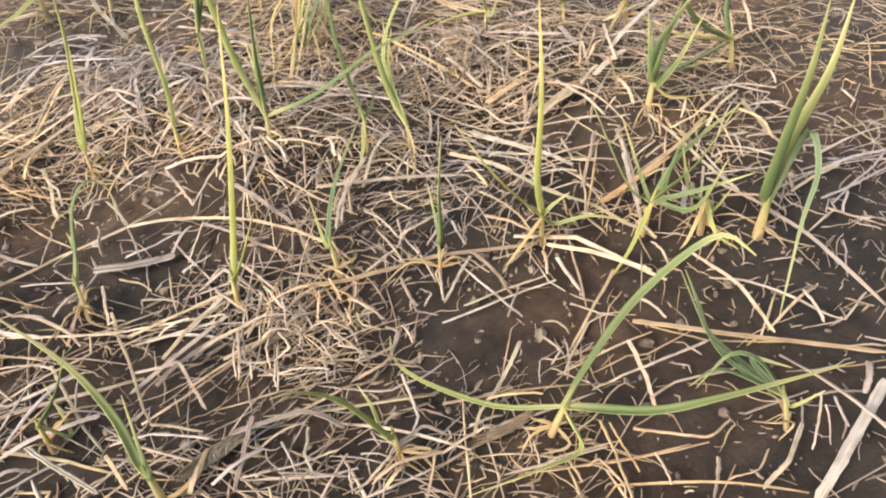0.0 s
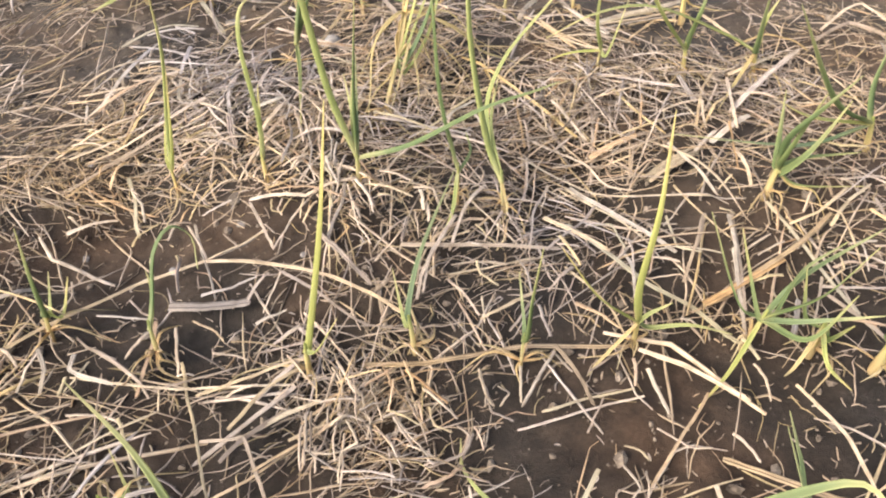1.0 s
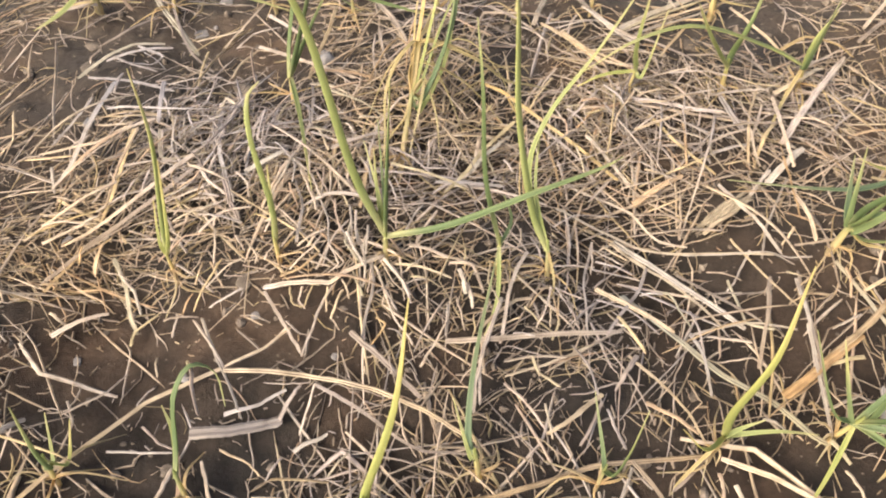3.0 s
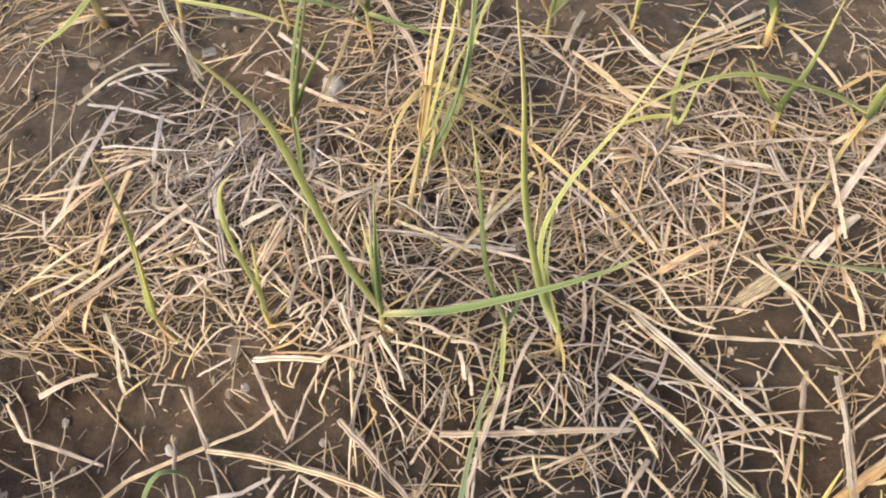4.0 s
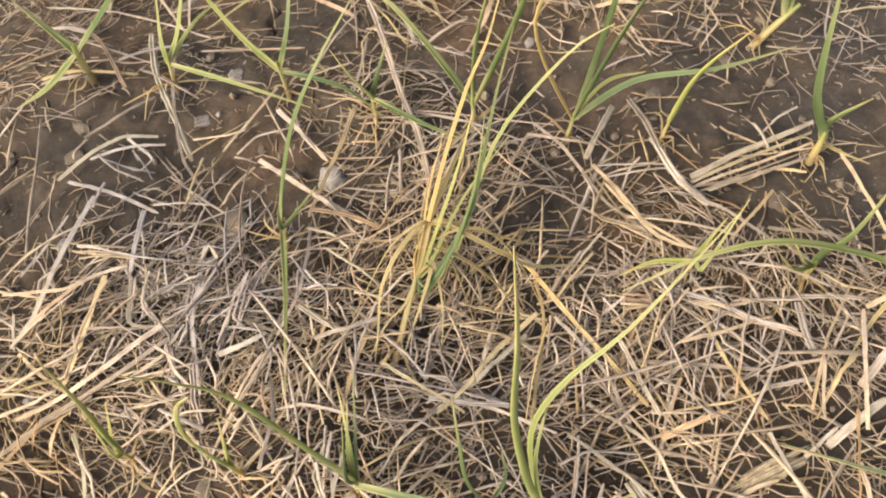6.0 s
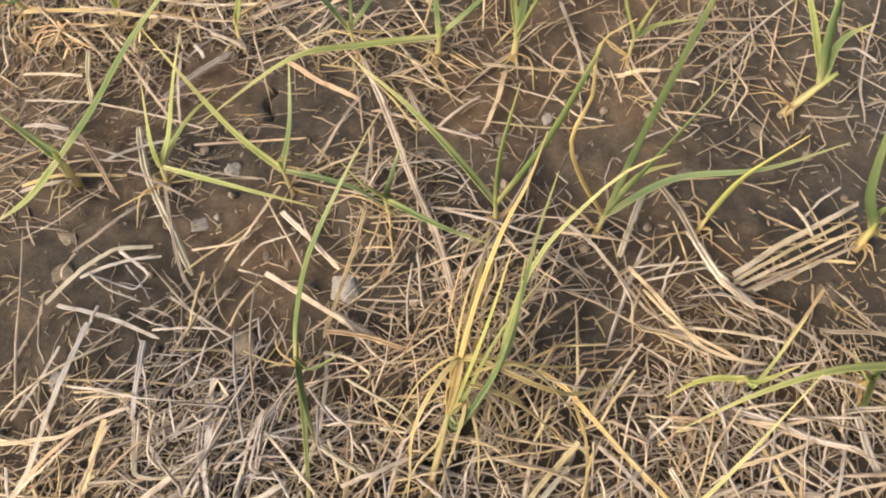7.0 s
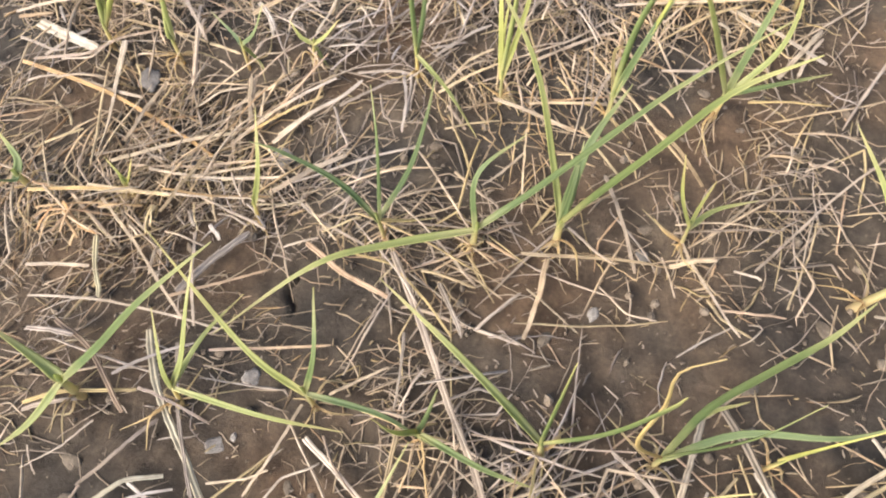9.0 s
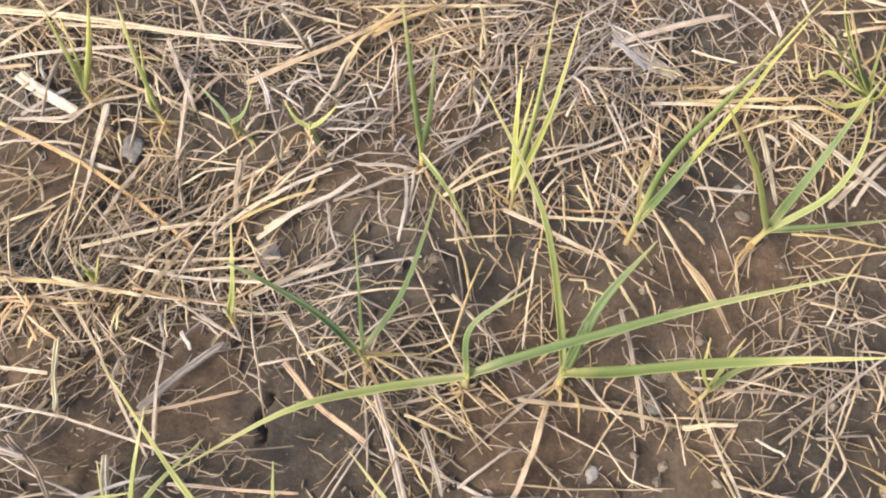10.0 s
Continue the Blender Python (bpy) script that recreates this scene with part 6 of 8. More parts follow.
scrap(1.9, "pale", (-0.273, 0.979), (-0.253, 0.949))
scrap(1.9, "pale", (-0.289, 0.913), (-0.294, 0.875))
scrap(1.9, "grey", (-0.227, 0.927), (-0.235, 0.896), (-0.261, 0.871))
scrap(2.3, "pale", (-0.211, 0.936), (-0.180, 0.970))
scrap(1.8, "pale", (-0.168, 1.016), (-0.138, 0.994))
scrap(1.8, "pale", (-0.117, 1.033), (-0.102, 1.006), (-0.078, 0.993))
scrap(2.2, "pale", (-0.062, 0.968), (-0.037, 0.957), (-0.017, 0.945))
scrap(1.8, "pale", (-0.146, 1.002), (-0.121, 0.989), (-0.113, 0.967))
scrap(1.8, "grey", (-0.169, 0.944), (-0.145, 0.923), (-0.141, 0.901))
scrap(2.7, "pale", (0.090, 1.093), (0.068, 1.040))
scrap(2.7, "pale", (0.080, 1.095), (0.062, 1.043))
scrap(2.3, "pale", (0.094, 1.120), (0.075, 1.073))
scrap(2.3, "pale", (0.104, 0.993), (0.117, 0.951))
scrap(1.9, "pale", (0.178, 1.099), (0.200, 1.080))
scrap(2.0, "pale", (0.210, 1.114), (0.245, 1.104), (0.262, 1.079))
scrap(2.2, "gold", (-0.010, 1.015), (0.020, 1.015), (0.053, 1.020))
scrap(2.2, "pale", (-0.005, 0.997), (0.034, 0.999), (0.064, 0.995))
scrap(1.8, "pale", (0.066, 1.025), (0.042, 1.022))
scrap(1.8, "rust", (0.087, 1.041), (0.108, 1.038), (0.113, 1.006))
scrap(1.9, "pale", (0.164, 1.003), (0.188, 1.001), (0.218, 0.986))
scrap(2.8, "grey", (0.186, 1.009), (0.183, 0.981))
scrap(2.0, "pale", (0.257, 1.077), (0.273, 1.053), (0.289, 1.025))
scrap(1.8, "pale", (0.108, 1.058), (0.131, 1.040))
scrap(1.9, "gold", (0.176, 1.083), (0.159, 1.048), (0.157, 1.033))
scrap(2.1, "pale", (0.261, 1.130), (0.322, 1.127))
scrap(2.3, "rust", (0.054, 1.036), (0.080, 1.049), (0.107, 1.042))
scrap(2.2, "pale", (-0.020, 0.982), (-0.001, 0.950), (0.024, 0.930))
scrap(2.0, "gold", (-0.374, 0.845), (-0.342, 0.843), (-0.310, 0.841))
scrap(2.0, "gold", (-0.369, 0.834), (-0.316, 0.844))
scrap(2.5, "rust", (-0.306, 0.828), (-0.305, 0.796))
scrap(2.5, "rust", (-0.309, 0.822), (-0.309, 0.800))
scrap(2.5, "rust", (-0.323, 0.819), (-0.319, 0.802))
scrap(2.0, "rust", (-0.337, 0.792), (-0.309, 0.781), (-0.294, 0.779))
scrap(2.0, "gold", (-0.345, 0.778), (-0.304, 0.794))
scrap(2.0, "gold", (-0.319, 0.783), (-0.293, 0.789))
scrap(2.5, "pale", (-0.336, 0.759), (-0.317, 0.751))
scrap(2.4, "grey", (-0.289, 0.809), (-0.270, 0.791), (-0.256, 0.771))
scrap(2.9, "pale", (-0.257, 0.743), (-0.257, 0.757), (-0.240, 0.776))
scrap(2.3, "pale", (-0.234, 0.818), (-0.213, 0.808), (-0.193, 0.797))
scrap(2.3, "pale", (-0.238, 0.840), (-0.226, 0.828))
scrap(2.4, "gold", (-0.233, 0.801), (-0.248, 0.781))
scrap(1.8, "gold", (-0.192, 0.824), (-0.203, 0.796), (-0.207, 0.778))
scrap(1.8, "pale", (-0.235, 0.770), (-0.198, 0.770))
scrap(1.8, "pale", (-0.223, 0.776), (-0.221, 0.754))
scrap(2.2, "pale", (-0.203, 0.768), (-0.178, 0.743), (-0.159, 0.725))
scrap(1.8, "pale", (-0.163, 0.796), (-0.191, 0.780))
scrap(2.0, "pale", (-0.082, 0.806), (-0.087, 0.779), (-0.089, 0.759), (-0.093, 0.737))
scrap(2.0, "pale", (-0.115, 0.768), (-0.100, 0.756), (-0.083, 0.756))
scrap(2.1, "pale", (-0.158, 0.728), (-0.126, 0.745), (-0.113, 0.762))
scrap(2.4, "grey", (-0.074, 0.864), (-0.058, 0.829), (-0.054, 0.803))
scrap(2.4, "grey", (-0.079, 0.853), (-0.055, 0.821))
scrap(2.0, "grey", (-0.062, 0.857), (-0.057, 0.825))
scrap(2.1, "grey", (-0.082, 0.882), (-0.075, 0.854))
scrap(2.8, "pale", (-0.042, 0.834), (-0.022, 0.812), (-0.010, 0.793))
scrap(2.0, "pale", (-0.036, 0.830), (-0.011, 0.802))
scrap(2.0, "pale", (-0.032, 0.832), (-0.005, 0.830), (0.020, 0.825))
scrap(3.3, "pale", (-0.022, 0.851), (-0.003, 0.849), (0.015, 0.845))
scrap(1.6, "pale", (-0.038, 0.808), (-0.021, 0.778), (-0.003, 0.758))
scrap(1.6, "pale", (-0.119, 0.799), (-0.111, 0.783), (-0.101, 0.781), (-0.099, 0.802))
scrap(2.1, "pale", (-0.111, 0.836), (-0.100, 0.858))
scrap(1.7, "pale", (-0.157, 0.828), (-0.132, 0.814), (-0.125, 0.809), (-0.121, 0.825))
scrap(2.7, "pale", (-0.228, 0.893), (-0.211, 0.876), (-0.185, 0.861))
scrap(2.8, "pale", (-0.176, 0.852), (-0.220, 0.856))
scrap(2.2, "pale", (-0.214, 0.839), (-0.195, 0.860), (-0.172, 0.868))
scrap(1.2, "pale", (-0.076, 0.773), (-0.066, 0.763))
scrap(1.3, "pale", (-0.159, 0.773), (-0.129, 0.767))
scrap(1.4, "pale", (-0.228, 0.735), (-0.218, 0.714))
scrap(2.2, "pale", (-0.196, 0.731), (-0.188, 0.720))
scrap(2.1, "grey", (-0.030, 0.856), (-0.017, 0.900))
scrap(2.1, "pale", (-0.099, 0.816), (-0.089, 0.855), (-0.081, 0.872))
scrap(2.1, "gold", (-0.129, 0.806), (-0.112, 0.813), (-0.101, 0.834))
scrap(1.6, "pale", (-0.093, 0.840), (-0.078, 0.820), (-0.088, 0.809))
scrap(1.8, "pale", (-0.202, 0.822), (-0.182, 0.798))
scrap(1.8, "pale", (-0.250, 0.816), (-0.229, 0.837), (-0.210, 0.844))
scrap(2.0, "pale", (-0.071, 0.800), (-0.076, 0.773))
scrap(1.6, "pale", (-0.019, 0.831), (-0.004, 0.808))
scrap(1.6, "rust", (-0.039, 0.750), (-0.028, 0.772), (-0.038, 0.778))
scrap(3.7, "grey", (0.247, 0.928), (0.274, 0.950))
scrap(3.4, "grey", (0.290, 0.972), (0.310, 1.001))
scrap(2.7, "pale", (0.181, 0.949), (0.217, 0.949), (0.230, 0.940))
scrap(2.3, "pale", (0.227, 0.979), (0.227, 0.945), (0.225, 0.920))
scrap(1.7, "grey", (0.192, 0.856), (0.212, 0.856), (0.221, 0.835), (0.229, 0.819))
scrap(1.7, "pale", (0.143, 0.873), (0.187, 0.872))
scrap(1.7, "pale", (0.103, 0.866), (0.147, 0.880))
scrap(1.3, "pale", (0.248, 0.885), (0.275, 0.872))
scrap(1.8, "grey", (0.286, 0.909), (0.271, 0.875), (0.263, 0.861))
scrap(2.2, "pale", (0.301, 0.881), (0.297, 0.855), (0.293, 0.829))
scrap(2.3, "pale", (0.325, 0.934), (0.313, 0.914))
scrap(1.7, "rust", (0.079, 0.851), (0.109, 0.853))
scrap(2.8, "pale", (0.015, 0.845), (0.035, 0.846), (0.049, 0.822))
scrap(3.6, "grey", (0.025, 0.834), (0.034, 0.814))
scrap(1.6, "gold", (0.104, 0.847), (0.089, 0.815))
scrap(1.6, "gold", (0.106, 0.843), (0.117, 0.801))
scrap(1.6, "gold", (0.101, 0.850), (0.082, 0.831))
scrap(1.6, "pale", (0.110, 0.848), (0.134, 0.832))
scrap(2.0, "pale", (0.078, 0.787), (0.103, 0.785))
scrap(2.0, "pale", (0.116, 0.809), (0.111, 0.786))
scrap(2.2, "pale", (0.105, 0.912), (0.127, 0.930), (0.168, 0.941))
scrap(2.2, "pale", (0.115, 0.941), (0.121, 0.902), (0.122, 0.877))
scrap(1.8, "gold", (0.338, 0.871), (0.312, 0.850))
scrap(1.8, "gold", (0.338, 0.884), (0.320, 0.868))
scrap(1.7, "pale", (0.248, 0.862), (0.252, 0.841))
scrap(1.7, "grey", (0.244, 0.857), (0.275, 0.859))
scrap(1.8, "grey", (0.305, 0.908), (0.321, 0.902), (0.339, 0.905))
scrap(1.8, "pale", (0.313, 0.883), (0.328, 0.882))
scrap(1.6, "pale", (0.085, 0.814), (0.100, 0.801), (0.118, 0.793))
scrap(1.6, "pale", (0.056, 0.811), (0.049, 0.784))
scrap(1.6, "pale", (0.121, 0.833), (0.133, 0.805))
scrap(1.6, "grey", (0.037, 0.837), (0.055, 0.837))
scrap(2.2, "gold", (0.154, 0.907), (0.178, 0.893))
scrap(1.7, "pale", (0.103, 0.896), (0.115, 0.880))
scrap(3.5, "pale", (-0.100, 0.687), (-0.093, 0.704), (-0.088, 0.714))
scrap(2.8, "pale", (-0.192, 0.729), (-0.180, 0.705), (-0.165, 0.680))
scrap(2.6, "pale", (-0.077, 0.716), (-0.080, 0.692), (-0.081, 0.677))
scrap(3.5, "pale", (-0.172, 0.637), (-0.173, 0.601))
scrap(3.0, "pale", (-0.152, 0.646), (-0.138, 0.620), (-0.124, 0.599))
scrap(2.1, "grey", (-0.124, 0.597), (-0.107, 0.598))
scrap(3.0, "grey", (-0.202, 0.592), (-0.198, 0.570), (-0.200, 0.556))
scrap(2.6, "grey", (-0.210, 0.572), (-0.206, 0.555))
scrap(3.1, "grey", (-0.246, 0.588), (-0.245, 0.570), (-0.237, 0.548))
scrap(2.7, "pale", (-0.281, 0.585), (-0.255, 0.572))
scrap(1.9, "pale", (-0.286, 0.683), (-0.269, 0.662), (-0.266, 0.640))
scrap(2.1, "pale", (-0.090, 0.657), (-0.097, 0.637))
scrap(1.7, "pale", (-0.037, 0.669), (-0.049, 0.645))
scrap(1.7, "gold", (-0.142, 0.658), (-0.115, 0.649), (-0.103, 0.641))
scrap(2.5, "rust", (-0.093, 0.638), (-0.048, 0.642))
scrap(3.3, "pale", (-0.026, 0.625), (-0.038, 0.606), (-0.046, 0.586))
scrap(2.0, "pale", (0.009, 0.627), (0.020, 0.616), (0.033, 0.601))
scrap(3.8, "grey", (-0.082, 0.663), (-0.057, 0.678))
scrap(1.9, "pale", (-0.319, 0.616), (-0.289, 0.583), (-0.270, 0.556))
scrap(1.8, "pale", (-0.210, 0.667), (-0.189, 0.655), (-0.174, 0.652))
scrap(1.8, "grey", (-0.228, 0.642), (-0.177, 0.649))
scrap(1.7, "grey", (-0.196, 0.598), (-0.178, 0.597))
scrap(1.7, "pale", (-0.102, 0.622), (-0.070, 0.623))
scrap(2.1, "gold", (-0.158, 0.574), (-0.157, 0.597))
scrap(2.1, "pale", (0.075, 0.740), (0.111, 0.707))
scrap(4.0, "pale", (0.183, 0.784), (0.165, 0.748))
scrap(2.5, "pale", (0.154, 0.735), (0.139, 0.698))
scrap(2.6, "pale", (0.159, 0.731), (0.174, 0.700))
scrap(2.8, "gold", (0.166, 0.818), (0.190, 0.786))
scrap(3.1, "pale", (0.190, 0.743), (0.213, 0.732), (0.230, 0.721))
scrap(2.4, "pale", (0.242, 0.812), (0.278, 0.809))
scrap(3.5, "pale", (0.366, 0.805), (0.340, 0.798))
scrap(3.0, "pale", (0.235, 0.703), (0.209, 0.673))
scrap(2.6, "pale", (0.243, 0.691), (0.247, 0.669))
scrap(3.1, "grey", (0.255, 0.684), (0.267, 0.660), (0.274, 0.648))
scrap(2.5, "pale", (0.179, 0.687), (0.171, 0.659), (0.161, 0.626))
scrap(2.3, "pale", (0.339, 0.708), (0.351, 0.676))
scrap(2.1, "pale", (0.154, 0.664), (0.160, 0.631))
scrap(2.4, "grey", (0.121, 0.653), (0.131, 0.630), (0.140, 0.622))
scrap(2.0, "rust", (0.063, 0.637), (0.091, 0.621), (0.104, 0.615))
scrap(2.0, "rust", (0.055, 0.631), (0.039, 0.607))
scrap(2.0, "rust", (0.062, 0.641), (0.080, 0.610))
scrap(1.6, "rust", (0.052, 0.626), (0.063, 0.608))
scrap(2.2, "pale", (0.006, 0.740), (0.021, 0.782))
scrap(2.2, "pale", (0.073, 0.761), (0.124, 0.772))
scrap(2.2, "pale", (0.128, 0.784), (0.143, 0.765), (0.154, 0.735))
scrap(1.7, "pale", (0.048, 0.766), (0.050, 0.724))
scrap(3.3, "grey", (0.329, 0.728), (0.344, 0.714))
scrap(2.3, "grey", (0.279, 0.739), (0.296, 0.733))
scrap(2.2, "pale", (0.096, 0.766), (0.102, 0.751), (0.121, 0.744))
scrap(1.7, "pale", (0.109, 0.726), (0.117, 0.698))
scrap(2.0, "pale", (-0.039, 0.492), (-0.001, 0.491))
scrap(2.6, "pale", (-0.130, 0.443), (-0.109, 0.451))
scrap(2.8, "gold", (-0.063, 0.467), (-0.047, 0.454), (-0.032, 0.438))
scrap(1.6, "pale", (-0.061, 0.472), (-0.030, 0.478), (0.011, 0.478))
scrap(1.9, "pale", (-0.184, 0.537), (-0.160, 0.545), (-0.140, 0.543))
scrap(3.5, "gold", (-0.003, 0.440), (0.008, 0.454), (0.008, 0.476))
scrap(3.1, "gold", (0.008, 0.441), (0.009, 0.462))
scrap(2.7, "pale", (0.022, 0.446), (0.048, 0.478))
scrap(1.7, "pale", (0.003, 0.575), (0.014, 0.546), (0.041, 0.537))
scrap(1.7, "pale", (0.002, 0.569), (0.013, 0.535))
scrap(1.7, "pale", (0.008, 0.575), (0.020, 0.541))
scrap(1.6, "pale", (0.039, 0.553), (0.042, 0.532))
scrap(1.6, "pale", (0.045, 0.537), (0.084, 0.539))
scrap(1.6, "pale", (0.039, 0.526), (0.017, 0.486))
scrap(2.1, "pale", (0.035, 0.576), (0.049, 0.560), (0.037, 0.553))
scrap(1.7, "pale", (0.069, 0.590), (0.086, 0.574), (0.102, 0.563))
scrap(2.1, "pale", (0.102, 0.558), (0.126, 0.576), (0.129, 0.594))
scrap(1.9, "pale", (0.134, 0.554), (0.151, 0.514), (0.149, 0.499))
scrap(1.8, "pale", (0.153, 0.500), (0.139, 0.485), (0.124, 0.457), (0.118, 0.448))
scrap(2.2, "pale", (0.171, 0.501), (0.157, 0.502), (0.139, 0.480), (0.137, 0.471))
scrap(2.6, "pale", (0.172, 0.483), (0.141, 0.467), (0.128, 0.454))
scrap(3.6, "gold", (0.148, 0.472), (0.136, 0.454))
scrap(1.9, "grey", (0.077, 0.494), (0.080, 0.472), (0.088, 0.459))
scrap(1.5, "grey", (0.059, 0.484), (0.077, 0.458))
scrap(1.5, "pale", (0.095, 0.486), (0.078, 0.471))
scrap(1.9, "pale", (0.039, 0.456), (0.071, 0.467), (0.100, 0.482))
scrap(1.5, "pale", (0.111, 0.465), (0.116, 0.448))
scrap(1.5, "pale", (0.116, 0.479), (0.140, 0.478))
scrap(1.5, "pale", (0.065, 0.458), (0.119, 0.461))
scrap(1.5, "pale", (0.051, 0.452), (0.064, 0.462))
scrap(1.8, "rust", (0.000, 0.569), (0.020, 0.597))
scrap(1.8, "pale", (0.009, 0.587), (0.039, 0.599))
scrap(1.8, "rust", (0.012, 0.594), (0.029, 0.600))
scrap(1.7, "grey", (0.042, 0.586), (0.058, 0.599))
scrap(1.7, "pale", (0.052, 0.583), (0.077, 0.600))
scrap(1.7, "pale", (0.059, 0.596), (0.088, 0.590))
scrap(1.7, "pale", (0.025, 0.582), (0.048, 0.583))
scrap(1.7, "rust", (0.082, 0.597), (0.098, 0.583))
scrap(1.6, "pale", (0.068, 0.572), (0.086, 0.551))
scrap(1.6, "pale", (0.093, 0.563), (0.107, 0.558))
scrap(1.6, "gold", (0.200, 0.527), (0.241, 0.535))
scrap(1.7, "pale", (0.318, 0.538), (0.340, 0.554), (0.375, 0.565), (0.393, 0.576))
scrap(2.0, "pale", (0.304, 0.513), (0.319, 0.509), (0.352, 0.505), (0.370, 0.520))
scrap(3.4, "grey", (0.357, 0.490), (0.350, 0.462))
scrap(4.3, "grey", (0.481, 0.577), (0.467, 0.546))
scrap(1.9, "rust", (0.281, 0.519), (0.290, 0.494), (0.298, 0.459))
scrap(1.5, "rust", (0.288, 0.517), (0.304, 0.477))
scrap(1.5, "pale", (0.270, 0.479), (0.278, 0.486), (0.292, 0.468), (0.294, 0.459))
scrap(1.9, "pale", (0.172, 0.483), (0.197, 0.498), (0.205, 0.503))
scrap(2.7, "grey", (0.189, 0.507), (0.212, 0.518))
scrap(1.8, "pale", (0.214, 0.618), (0.223, 0.650))
scrap(1.7, "pale", (0.265, 0.632), (0.288, 0.620), (0.306, 0.624))
scrap(1.7, "grey", (0.242, 0.595), (0.255, 0.578), (0.248, 0.567))
scrap(1.7, "grey", (0.260, 0.602), (0.242, 0.613))
scrap(1.6, "grey", (0.259, 0.596), (0.261, 0.573))
scrap(2.2, "pale", (0.321, 0.640), (0.341, 0.621))
scrap(2.3, "grey", (0.451, 0.646), (0.460, 0.616))
scrap(1.7, "pale", (0.433, 0.545), (0.473, 0.551))
scrap(1.6, "pale", (0.425, 0.545), (0.418, 0.516))
scrap(1.6, "pale", (0.437, 0.545), (0.422, 0.503))
scrap(1.6, "pale", (0.438, 0.536), (0.432, 0.503))
scrap(2.8, "pale", (0.454, 0.776), (0.501, 0.801))
scrap(2.1, "rust", (0.495, 0.744), (0.542, 0.729))
scrap(2.7, "pale", (0.524, 0.810), (0.474, 0.776))
scrap(2.1, "pale", (0.524, 0.776), (0.510, 0.744), (0.531, 0.736))
scrap(2.1, "pale", (0.448, 0.546), (0.447, 0.517))
scrap(1.9, "pale", (0.377, 0.484), (0.383, 0.476))
scrap(1.8, "rust", (0.255, 0.483), (0.266, 0.466))
scrap(1.5, "pale", (0.317, 0.495), (0.324, 0.469))
scrap(1.5, "pale", (0.361, 0.475), (0.380, 0.480), (0.391, 0.498))
scrap(3.9, "rust", (-0.725, 1.538), (-0.692, 1.554))
scrap(2.9, "grey", (-0.634, 1.445), (-0.612, 1.434), (-0.600, 1.419))
scrap(2.9, "pale", (-0.630, 1.385), (-0.604, 1.404), (-0.589, 1.420))
scrap(2.8, "pale", (-0.462, 1.691), (-0.415, 1.657))
scrap(3.3, "grey", (-0.443, 1.603), (-0.432, 1.583))
scrap(2.4, "pale", (-0.263, 1.558), (-0.254, 1.505))
scrap(2.5, "pale", (-0.334, 1.506), (-0.318, 1.480), (-0.305, 1.463))
scrap(1.9, "pale", (-0.290, 1.531), (-0.277, 1.504), (-0.261, 1.500), (-0.235, 1.505))
scrap(2.2, "pale", (-0.505, 1.490), (-0.480, 1.504), (-0.444, 1.514))
scrap(2.6, "pale", (-0.349, 1.603), (-0.304, 1.614))
scrap(2.6, "pale", (-0.373, 1.586), (-0.333, 1.593))
scrap(2.1, "rust", (-0.386, 1.573), (-0.358, 1.549))
scrap(2.1, "gold", (-0.383, 1.580), (-0.348, 1.571))
scrap(2.1, "gold", (-0.389, 1.565), (-0.397, 1.538))
scrap(2.1, "rust", (-0.373, 1.570), (-0.367, 1.534))
scrap(2.3, "rust", (-0.120, 1.810), (-0.102, 1.786))
scrap(2.3, "rust", (-0.122, 1.794), (-0.093, 1.796))
scrap(2.3, "rust", (-0.092, 1.818), (-0.114, 1.786))
scrap(2.7, "pale", (-0.261, 1.752), (-0.240, 1.707))
scrap(2.8, "pale", (-0.262, 1.700), (-0.220, 1.720))
scrap(2.7, "pale", (-0.246, 1.670), (-0.263, 1.650))
scrap(2.6, "pale", (-0.236, 1.659), (-0.221, 1.630))
scrap(2.6, "pale", (-0.253, 1.674), (-0.221, 1.650))
scrap(2.7, "rust", (-0.050, 1.692), (-0.030, 1.679))
scrap(3.3, "grey", (0.041, 1.698), (0.058, 1.694))
scrap(2.2, "pale", (0.058, 1.667), (0.092, 1.680))
scrap(3.8, "pale", (0.093, 1.835), (0.132, 1.854))
scrap(2.3, "pale", (0.048, 1.803), (0.061, 1.766))
scrap(2.3, "pale", (0.070, 1.803), (0.072, 1.763))
scrap(1.9, "pale", (-0.212, 1.503), (-0.158, 1.525))
scrap(3.4, "grey", (-0.217, 1.535), (-0.191, 1.507))
scrap(2.0, "pale", (-0.113, 1.595), (-0.091, 1.572))
scrap(2.0, "pale", (-0.122, 1.586), (-0.132, 1.546))
scrap(2.0, "pale", (-0.106, 1.610), (-0.080, 1.594))
scrap(2.5, "pale", (-0.015, 1.592), (0.014, 1.578))
scrap(2.3, "gold", (0.135, 1.830), (0.096, 1.777))
scrap(2.5, "pale", (-0.387, 1.377), (-0.328, 1.392))
scrap(3.1, "pale", (-0.438, 1.354), (-0.423, 1.337))
scrap(2.5, "pale", (-0.430, 1.370), (-0.366, 1.358))
scrap(2.5, "pale", (-0.405, 1.367), (-0.360, 1.357))
scrap(2.7, "rust", (-0.557, 1.328), (-0.524, 1.305), (-0.504, 1.301))
scrap(2.8, "rust", (-0.564, 1.320), (-0.566, 1.285))
scrap(2.7, "rust", (-0.544, 1.327), (-0.541, 1.294))
scrap(2.7, "rust", (-0.528, 1.321), (-0.530, 1.286))
scrap(2.6, "pale", (-0.477, 1.352), (-0.469, 1.319))
scrap(4.0, "grey", (-0.414, 1.346), (-0.399, 1.334))
